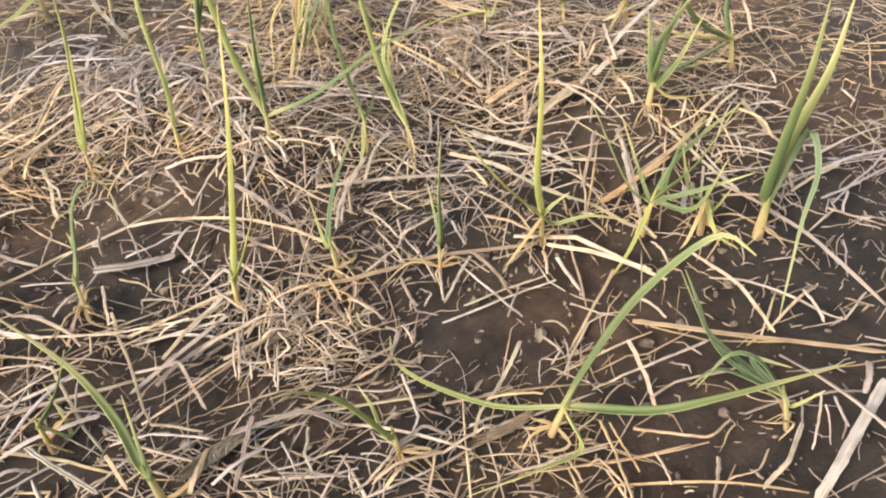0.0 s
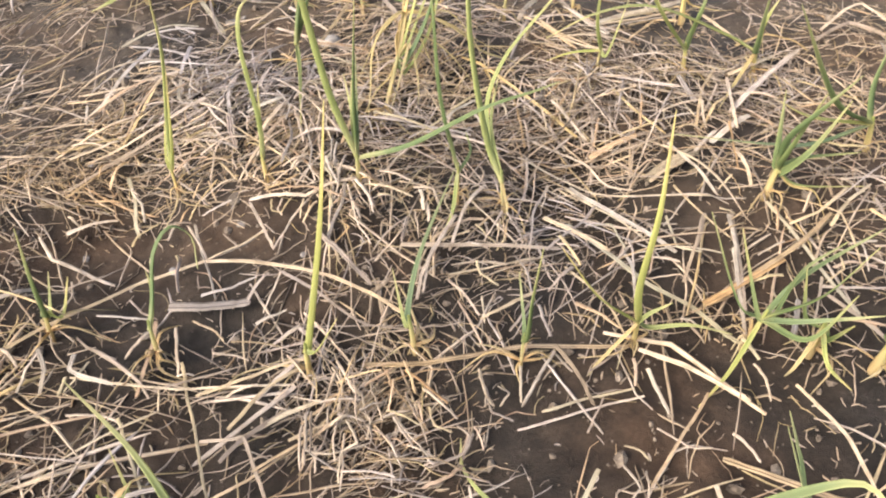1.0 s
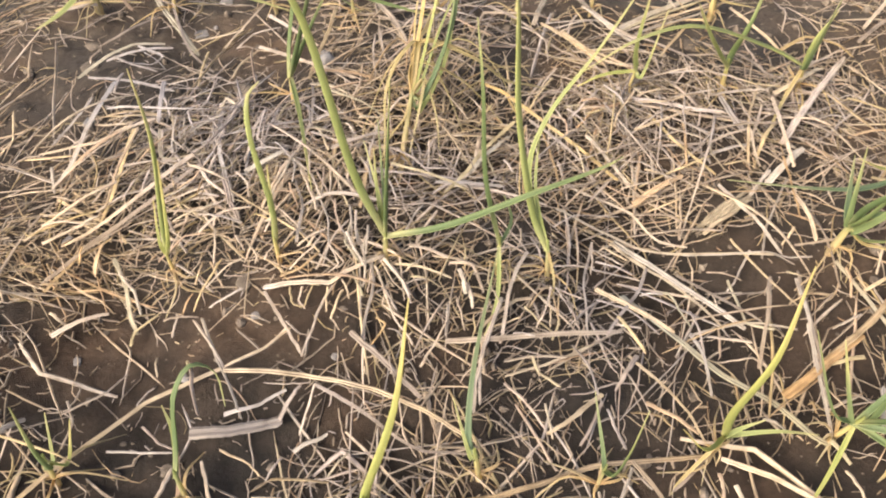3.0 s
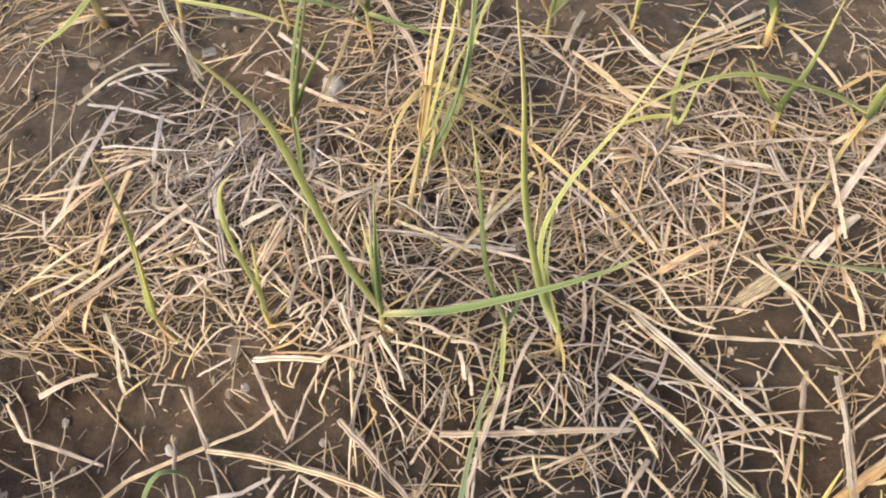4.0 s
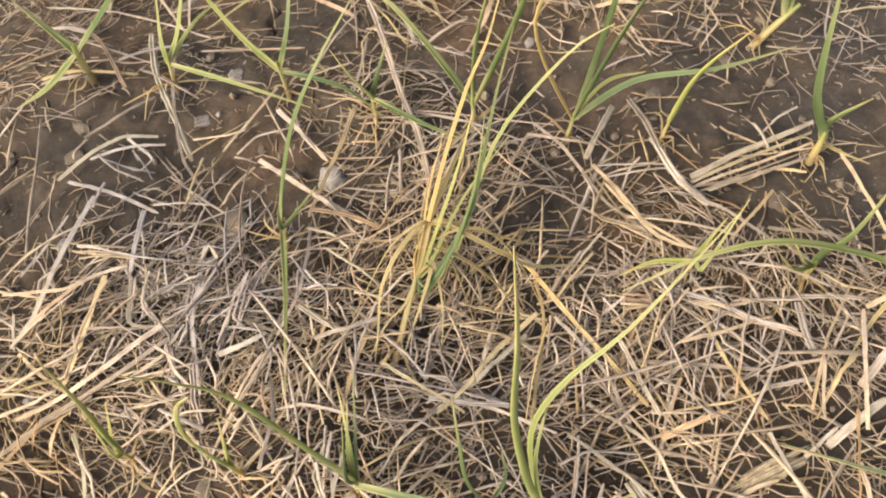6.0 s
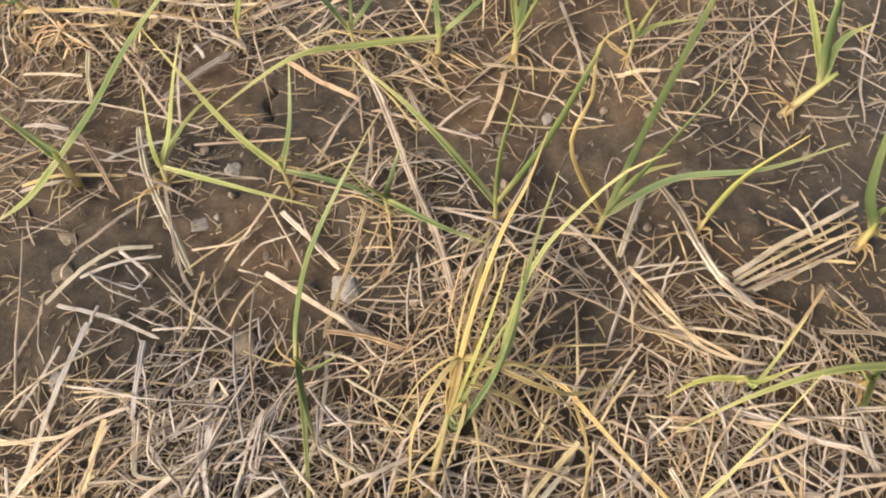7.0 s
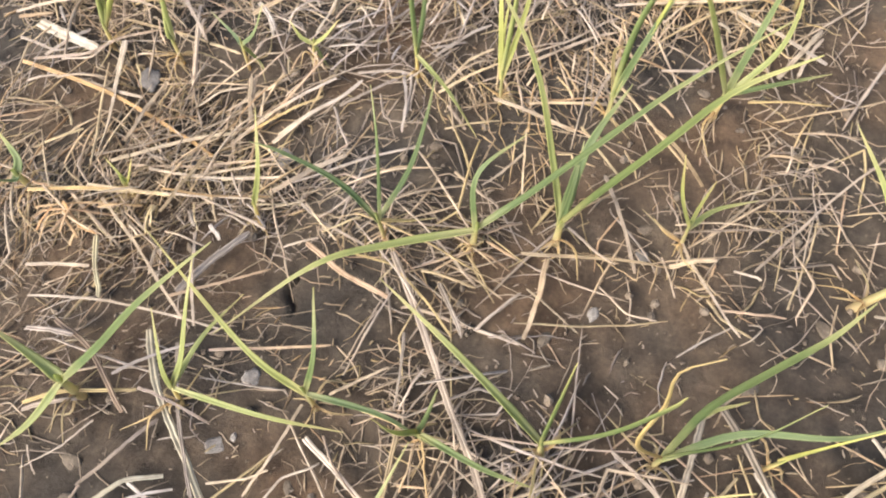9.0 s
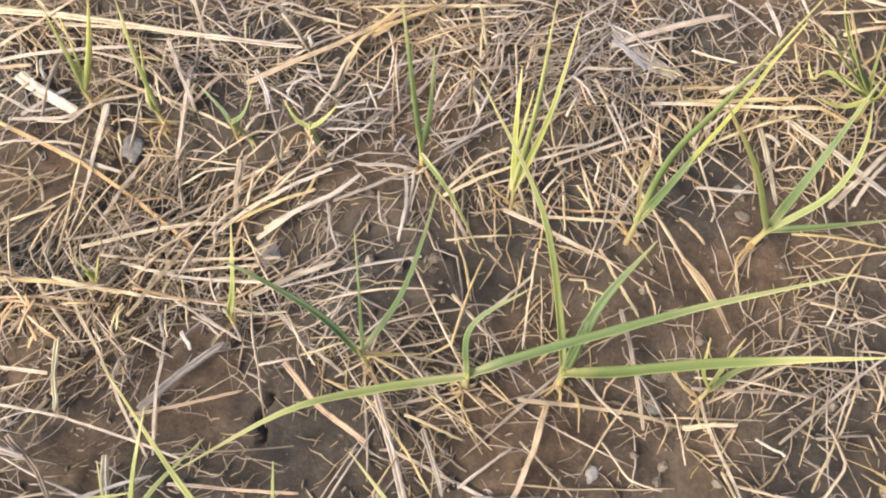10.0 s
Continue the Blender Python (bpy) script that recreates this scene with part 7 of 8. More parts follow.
scrap(1.9, "pale", (-0.328, 1.392), (-0.299, 1.367), (-0.282, 1.356))
scrap(2.8, "pale", (-0.189, 1.455), (-0.156, 1.434), (-0.137, 1.425))
scrap(2.3, "pale", (-0.127, 1.496), (-0.148, 1.459), (-0.159, 1.444))
scrap(2.1, "pale", (0.111, 1.549), (0.145, 1.550))
scrap(2.1, "pale", (0.133, 1.567), (0.129, 1.534))
scrap(2.1, "pale", (0.147, 1.540), (0.176, 1.560))
scrap(2.1, "pale", (0.120, 1.531), (0.149, 1.530))
scrap(2.0, "pale", (0.097, 1.549), (0.104, 1.536))
scrap(1.9, "pale", (-0.029, 1.524), (-0.012, 1.497))
scrap(2.4, "pale", (-0.310, 0.900), (-0.277, 0.911))
scrap(2.4, "pale", (-0.293, 0.957), (-0.276, 0.917), (-0.262, 0.917))
scrap(1.9, "pale", (-0.291, 0.963), (-0.257, 0.947), (-0.250, 0.954))
scrap(1.9, "pale", (-0.285, 0.960), (-0.264, 0.973), (-0.239, 0.986))
scrap(1.9, "pale", (-0.283, 0.968), (-0.270, 0.943))
scrap(1.9, "pale", (-0.274, 0.963), (-0.266, 0.940))
scrap(1.9, "pale", (-0.272, 0.969), (-0.263, 0.943))
scrap(1.9, "grey", (-0.278, 0.949), (-0.269, 0.924))
scrap(1.8, "pale", (-0.246, 0.923), (-0.233, 0.939), (-0.225, 0.951))
scrap(1.9, "pale", (-0.257, 0.947), (-0.233, 0.970), (-0.229, 0.976))
scrap(2.3, "pale", (-0.216, 0.935), (-0.207, 0.952), (-0.201, 0.972))
scrap(2.3, "pale", (-0.230, 0.997), (-0.230, 0.973), (-0.225, 0.947))
scrap(1.9, "pale", (-0.247, 0.971), (-0.235, 0.961))
scrap(1.8, "grey", (-0.194, 0.936), (-0.199, 0.979))
scrap(1.8, "pale", (-0.183, 0.940), (-0.191, 0.990))
scrap(1.8, "pale", (-0.186, 0.951), (-0.159, 0.957))
scrap(1.8, "pale", (-0.185, 0.936), (-0.157, 0.940))
scrap(1.8, "pale", (-0.180, 0.970), (-0.160, 0.966))
scrap(1.8, "grey", (-0.191, 0.914), (-0.192, 0.934), (-0.178, 0.942))
scrap(2.3, "pale", (-0.223, 0.923), (-0.230, 0.898))
scrap(1.9, "pale", (-0.263, 0.902), (-0.252, 0.891), (-0.240, 0.897))
scrap(1.9, "pale", (-0.250, 0.883), (-0.235, 0.896), (-0.228, 0.917))
scrap(1.9, "pale", (-0.265, 0.874), (-0.238, 0.891))
scrap(1.9, "pale", (-0.284, 0.901), (-0.284, 0.878))
scrap(2.0, "pale", (-0.294, 0.889), (-0.300, 0.864))
scrap(2.0, "pale", (-0.349, 0.870), (-0.328, 0.856))
scrap(1.9, "pale", (-0.321, 0.853), (-0.298, 0.874), (-0.281, 0.883))
scrap(2.0, "pale", (-0.352, 0.886), (-0.339, 0.876))
scrap(2.6, "grey", (-0.384, 0.896), (-0.368, 0.867))
scrap(2.4, "pale", (-0.331, 0.864), (-0.312, 0.893), (-0.294, 0.912))
scrap(2.0, "pale", (-0.366, 0.840), (-0.341, 0.852))
scrap(2.0, "pale", (-0.362, 0.829), (-0.321, 0.838))
scrap(2.0, "pale", (-0.339, 0.821), (-0.315, 0.837))
scrap(2.3, "pale", (-0.208, 0.855), (-0.204, 0.865))
scrap(1.9, "pale", (-0.286, 0.841), (-0.265, 0.839))
scrap(1.9, "pale", (-0.249, 0.852), (-0.239, 0.841))
scrap(1.9, "pale", (-0.220, 0.860), (-0.220, 0.847))
scrap(1.8, "pale", (-0.198, 0.907), (-0.182, 0.893), (-0.178, 0.881))
scrap(1.8, "pale", (-0.171, 0.901), (-0.158, 0.919))
scrap(2.2, "pale", (-0.146, 0.932), (-0.147, 0.904), (-0.155, 0.874))
scrap(1.8, "pale", (-0.164, 0.885), (-0.132, 0.890))
scrap(1.8, "pale", (-0.144, 0.900), (-0.128, 0.873))
scrap(1.8, "pale", (-0.149, 0.931), (-0.127, 0.914), (-0.110, 0.888))
scrap(1.8, "pale", (-0.131, 0.937), (-0.126, 0.910))
scrap(2.2, "pale", (-0.151, 1.000), (-0.144, 0.977))
scrap(1.8, "pale", (-0.141, 0.988), (-0.114, 0.997))
scrap(2.2, "pale", (-0.137, 0.979), (-0.119, 0.950))
scrap(3.1, "pale", (-0.137, 0.970), (-0.100, 0.958))
scrap(1.8, "pale", (-0.108, 0.981), (-0.094, 0.968))
scrap(1.8, "pale", (-0.120, 0.984), (-0.106, 0.974))
scrap(2.2, "pale", (-0.099, 0.996), (-0.079, 0.998), (-0.072, 1.005))
scrap(2.2, "pale", (-0.078, 0.993), (-0.080, 0.963), (-0.079, 0.939))
scrap(1.7, "grey", (-0.089, 0.969), (-0.069, 0.910))
scrap(1.7, "pale", (-0.074, 0.913), (-0.062, 0.918), (-0.058, 0.904))
scrap(1.8, "gold", (-0.081, 0.987), (-0.061, 0.988))
scrap(1.8, "gold", (-0.081, 0.960), (-0.043, 0.977))
scrap(2.2, "gold", (-0.027, 1.005), (-0.002, 1.003))
scrap(1.8, "gold", (-0.023, 0.991), (0.022, 1.008), (0.048, 1.019))
scrap(2.2, "gold", (0.005, 0.997), (0.034, 0.997), (0.061, 0.996))
scrap(1.8, "pale", (-0.047, 0.988), (-0.030, 0.959), (-0.030, 0.950))
scrap(1.7, "pale", (-0.056, 0.942), (-0.035, 0.944))
scrap(1.8, "pale", (-0.023, 0.945), (0.003, 0.951))
scrap(1.7, "pale", (-0.046, 0.926), (-0.010, 0.933))
scrap(1.7, "pale", (-0.119, 0.931), (-0.111, 0.892))
scrap(1.7, "pale", (-0.110, 0.924), (-0.104, 0.890))
scrap(1.7, "pale", (-0.108, 0.939), (-0.100, 0.905))
scrap(1.7, "pale", (-0.097, 0.924), (-0.083, 0.897))
scrap(1.7, "pale", (-0.093, 0.939), (-0.091, 0.907))
scrap(1.7, "grey", (-0.126, 0.924), (-0.105, 0.894), (-0.096, 0.883))
scrap(1.8, "pale", (-0.040, 1.016), (-0.036, 0.987))
scrap(1.7, "pale", (-0.025, 0.981), (-0.022, 0.948))
scrap(1.8, "pale", (-0.016, 0.969), (0.002, 0.956))
scrap(1.7, "pale", (0.007, 0.981), (0.002, 0.941))
scrap(1.8, "pale", (0.050, 0.976), (0.061, 0.961))
scrap(1.8, "pale", (0.034, 0.980), (0.044, 0.960))
scrap(1.8, "pale", (0.068, 1.030), (0.074, 0.993))
scrap(1.8, "pale", (0.075, 1.008), (0.086, 0.987))
scrap(2.3, "pale", (0.020, 1.015), (0.031, 1.049))
scrap(1.8, "pale", (-0.022, 1.021), (-0.006, 1.017))
scrap(1.8, "gold", (-0.020, 1.048), (-0.017, 1.023))
scrap(1.8, "pale", (-0.004, 1.048), (0.008, 1.021))
scrap(1.8, "pale", (0.099, 0.973), (0.091, 0.948))
scrap(1.8, "gold", (0.084, 0.955), (0.108, 0.967))
scrap(1.8, "pale", (0.016, 0.941), (0.053, 0.944))
scrap(2.7, "pale", (0.051, 1.086), (0.040, 1.051))
scrap(1.8, "rust", (0.034, 1.034), (0.047, 1.023))
scrap(1.8, "pale", (0.086, 1.066), (0.107, 1.042))
scrap(1.9, "pale", (0.105, 1.062), (0.146, 1.064))
scrap(2.3, "pale", (0.111, 1.044), (0.130, 1.069), (0.140, 1.092))
scrap(2.3, "rust", (0.122, 1.062), (0.145, 1.066))
scrap(2.3, "rust", (0.123, 1.055), (0.151, 1.060))
scrap(1.9, "gold", (0.121, 1.042), (0.140, 1.067))
scrap(1.9, "pale", (0.162, 1.079), (0.172, 1.052))
scrap(2.0, "pale", (0.180, 1.084), (0.221, 1.099))
scrap(2.4, "pale", (0.200, 1.085), (0.230, 1.074))
scrap(2.4, "pale", (0.208, 1.063), (0.229, 1.050), (0.253, 1.038))
scrap(2.0, "pale", (0.236, 1.101), (0.246, 1.074), (0.244, 1.054))
scrap(1.9, "pale", (0.236, 1.061), (0.260, 1.049), (0.283, 1.046))
scrap(1.9, "pale", (0.204, 1.033), (0.218, 1.009), (0.227, 1.003))
scrap(2.4, "gold", (0.229, 1.059), (0.231, 1.022), (0.232, 1.004))
scrap(2.0, "pale", (0.273, 1.102), (0.293, 1.088), (0.311, 1.089))
scrap(2.1, "pale", (0.291, 1.113), (0.315, 1.105))
scrap(2.0, "pale", (0.254, 1.107), (0.252, 1.081))
scrap(4.9, "grey", (0.301, 1.033), (0.315, 1.019), (0.327, 1.013))
scrap(1.9, "pale", (0.257, 1.039), (0.255, 1.020), (0.270, 1.001))
scrap(2.0, "pale", (0.269, 1.010), (0.298, 1.014))
scrap(2.0, "gold", (0.312, 1.060), (0.302, 1.024), (0.295, 1.003))
scrap(1.8, "pale", (0.095, 1.029), (0.120, 1.008), (0.132, 0.979))
scrap(1.8, "pale", (0.098, 1.035), (0.104, 0.993))
scrap(1.9, "pale", (0.115, 0.988), (0.144, 0.969))
scrap(1.9, "gold", (0.131, 0.961), (0.164, 0.985))
scrap(2.8, "pale", (0.186, 1.009), (0.184, 0.977))
scrap(1.9, "pale", (0.170, 1.000), (0.186, 1.009))
scrap(1.9, "pale", (0.192, 1.002), (0.216, 0.995))
scrap(1.9, "pale", (0.170, 0.977), (0.209, 0.988))
scrap(2.2, "pale", (-0.139, 0.900), (-0.147, 0.875), (-0.154, 0.859))
scrap(2.1, "pale", (-0.163, 0.885), (-0.130, 0.861), (-0.114, 0.845))
scrap(1.7, "pale", (-0.149, 0.873), (-0.154, 0.847))
scrap(1.7, "grey", (-0.121, 0.904), (-0.101, 0.868), (-0.093, 0.840), (-0.094, 0.821))
scrap(1.7, "pale", (-0.127, 0.908), (-0.108, 0.876))
scrap(1.7, "pale", (-0.098, 0.889), (-0.084, 0.852))
scrap(1.7, "pale", (-0.095, 0.900), (-0.084, 0.882))
scrap(1.7, "pale", (-0.123, 0.878), (-0.109, 0.884))
scrap(2.1, "pale", (-0.120, 0.835), (-0.098, 0.853))
scrap(1.7, "pale", (-0.134, 0.832), (-0.125, 0.848), (-0.117, 0.854))
scrap(2.1, "gold", (-0.136, 0.825), (-0.118, 0.830), (-0.112, 0.827))
scrap(1.6, "gold", (-0.127, 0.815), (-0.103, 0.815))
scrap(2.1, "pale", (-0.121, 0.811), (-0.105, 0.833), (-0.101, 0.848))
scrap(1.6, "pale", (-0.099, 0.829), (-0.078, 0.820))
scrap(1.6, "pale", (-0.106, 0.823), (-0.086, 0.818))
scrap(1.6, "pale", (-0.091, 0.840), (-0.075, 0.825), (-0.080, 0.815))
scrap(2.1, "grey", (-0.079, 0.868), (-0.078, 0.843), (-0.061, 0.824))
scrap(2.1, "grey", (-0.076, 0.879), (-0.068, 0.846))
scrap(2.0, "grey", (-0.063, 0.867), (-0.056, 0.830))
scrap(1.6, "grey", (-0.087, 0.861), (-0.073, 0.840))
scrap(2.0, "grey", (-0.066, 0.818), (-0.052, 0.795))
scrap(1.6, "grey", (-0.061, 0.824), (-0.051, 0.779))
scrap(2.0, "pale", (-0.048, 0.827), (-0.032, 0.800), (-0.021, 0.786))
scrap(1.6, "pale", (-0.051, 0.822), (-0.048, 0.796))
scrap(1.6, "pale", (-0.075, 0.812), (-0.064, 0.792))
scrap(1.6, "pale", (-0.085, 0.801), (-0.082, 0.780))
scrap(1.6, "pale", (-0.108, 0.801), (-0.108, 0.788), (-0.101, 0.781))
scrap(1.8, "pale", (-0.226, 0.797), (-0.211, 0.817), (-0.211, 0.830))
scrap(1.8, "pale", (-0.198, 0.796), (-0.184, 0.816), (-0.172, 0.826))
scrap(1.8, "pale", (-0.215, 0.857), (-0.198, 0.841), (-0.194, 0.815))
scrap(1.8, "gold", (-0.214, 0.795), (-0.218, 0.777))
scrap(1.8, "gold", (-0.210, 0.799), (-0.208, 0.822))
scrap(1.8, "pale", (-0.245, 0.852), (-0.208, 0.867))
scrap(2.3, "pale", (-0.206, 0.877), (-0.230, 0.883))
scrap(1.8, "pale", (-0.250, 0.865), (-0.223, 0.865), (-0.197, 0.879))
scrap(1.7, "pale", (-0.174, 0.844), (-0.157, 0.828), (-0.156, 0.819))
scrap(1.7, "pale", (-0.181, 0.843), (-0.167, 0.827))
scrap(1.7, "pale", (-0.147, 0.821), (-0.140, 0.836))
scrap(1.7, "pale", (-0.028, 0.866), (-0.022, 0.893))
scrap(2.5, "pale", (-0.017, 0.859), (-0.004, 0.898))
scrap(1.6, "pale", (-0.018, 0.813), (0.006, 0.822))
scrap(1.6, "pale", (-0.016, 0.822), (0.011, 0.816))
scrap(2.0, "pale", (-0.011, 0.837), (-0.021, 0.825))
scrap(1.6, "pale", (-0.051, 0.850), (-0.076, 0.842))
scrap(2.1, "pale", (-0.056, 0.899), (-0.052, 0.917))
scrap(1.7, "grey", (-0.059, 0.926), (-0.042, 0.898))
scrap(2.4, "pale", (-0.001, 0.850), (0.021, 0.851), (0.053, 0.844))
scrap(1.6, "pale", (0.012, 0.868), (0.043, 0.852))
scrap(1.6, "pale", (0.025, 0.871), (0.029, 0.844))
scrap(4.0, "grey", (0.032, 0.826), (0.041, 0.803))
scrap(1.6, "pale", (0.020, 0.801), (0.022, 0.773))
scrap(1.6, "pale", (0.027, 0.807), (0.037, 0.781))
scrap(1.6, "pale", (0.056, 0.790), (0.083, 0.801))
scrap(1.6, "pale", (0.051, 0.855), (0.052, 0.827), (0.065, 0.809))
scrap(1.6, "pale", (0.065, 0.854), (0.072, 0.828))
scrap(1.7, "pale", (0.095, 0.835), (0.115, 0.845))
scrap(1.6, "pale", (0.107, 0.838), (0.102, 0.805), (0.097, 0.796))
scrap(1.6, "pale", (0.106, 0.833), (0.109, 0.799))
scrap(1.6, "pale", (0.111, 0.839), (0.127, 0.817))
scrap(1.6, "pale", (0.106, 0.820), (0.134, 0.801))
scrap(1.6, "pale", (0.092, 0.825), (0.100, 0.801))
scrap(1.6, "gold", (0.116, 0.841), (0.115, 0.813))
scrap(1.6, "pale", (0.088, 0.798), (0.114, 0.792))
scrap(1.7, "pale", (0.120, 0.842), (0.122, 0.862))
scrap(1.7, "pale", (0.128, 0.925), (0.131, 0.875))
scrap(1.7, "pale", (0.118, 0.922), (0.124, 0.878))
scrap(1.7, "pale", (0.144, 0.910), (0.143, 0.868))
scrap(1.8, "pale", (0.143, 0.899), (0.174, 0.887))
scrap(1.7, "pale", (0.147, 0.885), (0.183, 0.879))
scrap(1.8, "pale", (0.163, 0.910), (0.150, 0.898))
scrap(2.1, "pale", (0.148, 0.840), (0.177, 0.829), (0.202, 0.808))
scrap(1.7, "pale", (0.188, 0.853), (0.208, 0.855))
scrap(1.7, "pale", (0.165, 0.813), (0.186, 0.810))
scrap(2.1, "pale", (0.085, 0.895), (0.097, 0.874))
scrap(1.6, "pale", (0.080, 0.868), (0.073, 0.847))
scrap(1.7, "rust", (0.109, 0.858), (0.129, 0.874))
scrap(1.6, "rust", (0.099, 0.860), (0.079, 0.849))
scrap(1.7, "pale", (0.105, 0.886), (0.122, 0.897))
scrap(2.1, "pale", (-0.021, 0.524), (-0.006, 0.541), (0.017, 0.566), (0.029, 0.584))
scrap(2.2, "pale", (-0.075, 0.588), (-0.049, 0.598))
scrap(1.7, "pale", (-0.029, 0.585), (-0.017, 0.604), (-0.021, 0.620))
scrap(1.6, "pale", (0.003, 0.565), (0.015, 0.530))
scrap(1.6, "pale", (0.007, 0.566), (0.017, 0.535))
scrap(1.6, "pale", (0.017, 0.554), (0.025, 0.532))
scrap(2.1, "pale", (0.013, 0.615), (0.015, 0.589), (0.010, 0.572))
scrap(2.1, "pale", (0.024, 0.570), (0.034, 0.582))
scrap(1.6, "pale", (0.027, 0.576), (0.036, 0.544))
scrap(1.6, "pale", (0.033, 0.572), (0.047, 0.524))
scrap(1.6, "pale", (0.010, 0.547), (0.031, 0.550), (0.053, 0.565))
scrap(1.6, "pale", (0.026, 0.541), (0.057, 0.540))
scrap(1.6, "pale", (0.051, 0.532), (0.083, 0.537), (0.103, 0.542))
scrap(2.4, "pale", (0.103, 0.542), (0.121, 0.556), (0.127, 0.566))
scrap(1.7, "pale", (0.053, 0.567), (0.052, 0.582), (0.041, 0.589))
scrap(1.6, "pale", (0.055, 0.573), (0.075, 0.567))
scrap(2.0, "pale", (0.069, 0.586), (0.090, 0.569))
scrap(1.6, "pale", (0.070, 0.566), (0.081, 0.537))
scrap(1.6, "pale", (0.083, 0.570), (0.110, 0.567))
scrap(2.0, "pale", (0.099, 0.559), (0.114, 0.565))
scrap(1.7, "pale", (0.035, 0.609), (0.047, 0.585))
scrap(1.7, "pale", (0.024, 0.612), (0.036, 0.604))
scrap(1.7, "pale", (0.043, 0.611), (0.061, 0.584))
scrap(1.7, "pale", (0.055, 0.603), (0.051, 0.586))
scrap(1.7, "pale", (0.061, 0.615), (0.064, 0.590))
scrap(1.7, "pale", (0.071, 0.612), (0.086, 0.590))
scrap(1.7, "pale", (0.081, 0.609), (0.090, 0.591))
scrap(1.6, "pale", (0.067, 0.595), (0.080, 0.579))
scrap(1.6, "pale", (0.091, 0.606), (0.100, 0.588), (0.114, 0.587))
scrap(2.1, "pale", (0.083, 0.620), (0.100, 0.609), (0.115, 0.602))
scrap(2.0, "pale", (0.115, 0.600), (0.126, 0.590), (0.126, 0.571))
scrap(1.7, "rust", (0.032, 0.631), (0.054, 0.641))
scrap(1.7, "rust", (0.049, 0.623), (0.082, 0.642), (0.100, 0.646))
scrap(1.7, "gold", (0.015, 0.610), (0.049, 0.623))
scrap(1.7, "pale", (0.005, 0.625), (0.021, 0.606), (0.024, 0.585))
scrap(1.7, "pale", (-0.003, 0.606), (0.015, 0.610))
scrap(1.6, "pale", (0.087, 0.556), (0.087, 0.538))
scrap(1.6, "pale", (0.064, 0.575), (0.090, 0.576))
scrap(1.6, "pale", (0.099, 0.574), (0.099, 0.550))
scrap(1.6, "pale", (0.128, 0.603), (0.139, 0.583))
scrap(1.7, "grey", (0.129, 0.642), (0.138, 0.618), (0.157, 0.612))
scrap(1.7, "grey", (0.139, 0.639), (0.149, 0.636), (0.144, 0.625))
scrap(2.4, "pale", (-0.652, 1.497), (-0.618, 1.506), (-0.605, 1.531))
scrap(3.0, "pale", (-0.677, 1.461), (-0.646, 1.475))
scrap(2.4, "pale", (-0.642, 1.470), (-0.595, 1.487))
scrap(2.3, "pale", (-0.626, 1.486), (-0.588, 1.484))
scrap(3.1, "grey", (-0.683, 1.562), (-0.663, 1.540))
scrap(2.4, "pale", (-0.625, 1.545), (-0.600, 1.560), (-0.581, 1.574))
scrap(2.3, "pale", (-0.575, 1.576), (-0.528, 1.558), (-0.509, 1.558))
scrap(2.3, "pale", (-0.567, 1.572), (-0.548, 1.545))
scrap(2.3, "pale", (-0.558, 1.582), (-0.540, 1.555))
scrap(2.3, "pale", (-0.550, 1.605), (-0.521, 1.587))
scrap(2.8, "pale", (-0.504, 1.563), (-0.461, 1.553))
scrap(2.2, "pale", (-0.482, 1.541), (-0.457, 1.529))
scrap(2.2, "pale", (-0.489, 1.483), (-0.466, 1.502), (-0.439, 1.515))
scrap(2.2, "pale", (-0.505, 1.534), (-0.486, 1.534))
scrap(2.2, "pale", (-0.490, 1.520), (-0.456, 1.526))
scrap(2.8, "pale", (-0.500, 1.479), (-0.491, 1.501))
scrap(2.4, "pale", (-0.595, 1.549), (-0.579, 1.557))
scrap(2.3, "pale", (-0.578, 1.528), (-0.554, 1.530))
scrap(2.3, "pale", (-0.568, 1.512), (-0.552, 1.485))
scrap(2.3, "pale", (-0.529, 1.488), (-0.533, 1.460))
scrap(2.3, "pale", (-0.521, 1.497), (-0.526, 1.469))
scrap(2.8, "pale", (-0.447, 1.550), (-0.439, 1.578))
scrap(2.1, "pale", (-0.436, 1.516), (-0.421, 1.489))
scrap(2.6, "pale", (-0.421, 1.520), (-0.410, 1.480))
scrap(2.1, "pale", (-0.409, 1.523), (-0.390, 1.552))
scrap(2.1, "pale", (-0.391, 1.509), (-0.370, 1.533))
scrap(2.1, "pale", (-0.408, 1.474), (-0.381, 1.499))
scrap(2.1, "pale", (-0.406, 1.561), (-0.392, 1.527))
scrap(2.1, "pale", (-0.435, 1.598), (-0.404, 1.555))
scrap(2.2, "pale", (-0.448, 1.569), (-0.415, 1.581))
scrap(2.2, "pale", (-0.431, 1.558), (-0.412, 1.559), (-0.405, 1.574))
scrap(2.2, "pale", (-0.418, 1.603), (-0.395, 1.624))
scrap(2.2, "pale", (-0.417, 1.617), (-0.374, 1.620))
scrap(2.2, "pale", (-0.416, 1.628), (-0.386, 1.633))
scrap(2.2, "pale", (-0.407, 1.652), (-0.390, 1.628))
scrap(2.3, "pale", (-0.413, 1.683), (-0.384, 1.692))
scrap(2.2, "pale", (-0.385, 1.662), (-0.390, 1.643))
scrap(2.3, "pale", (-0.407, 1.715), (-0.396, 1.688))
scrap(2.3, "pale", (-0.459, 1.654), (-0.428, 1.671))
scrap(2.3, "pale", (-0.428, 1.671), (-0.422, 1.688))
scrap(4.0, "grey", (-0.423, 1.676), (-0.414, 1.661))
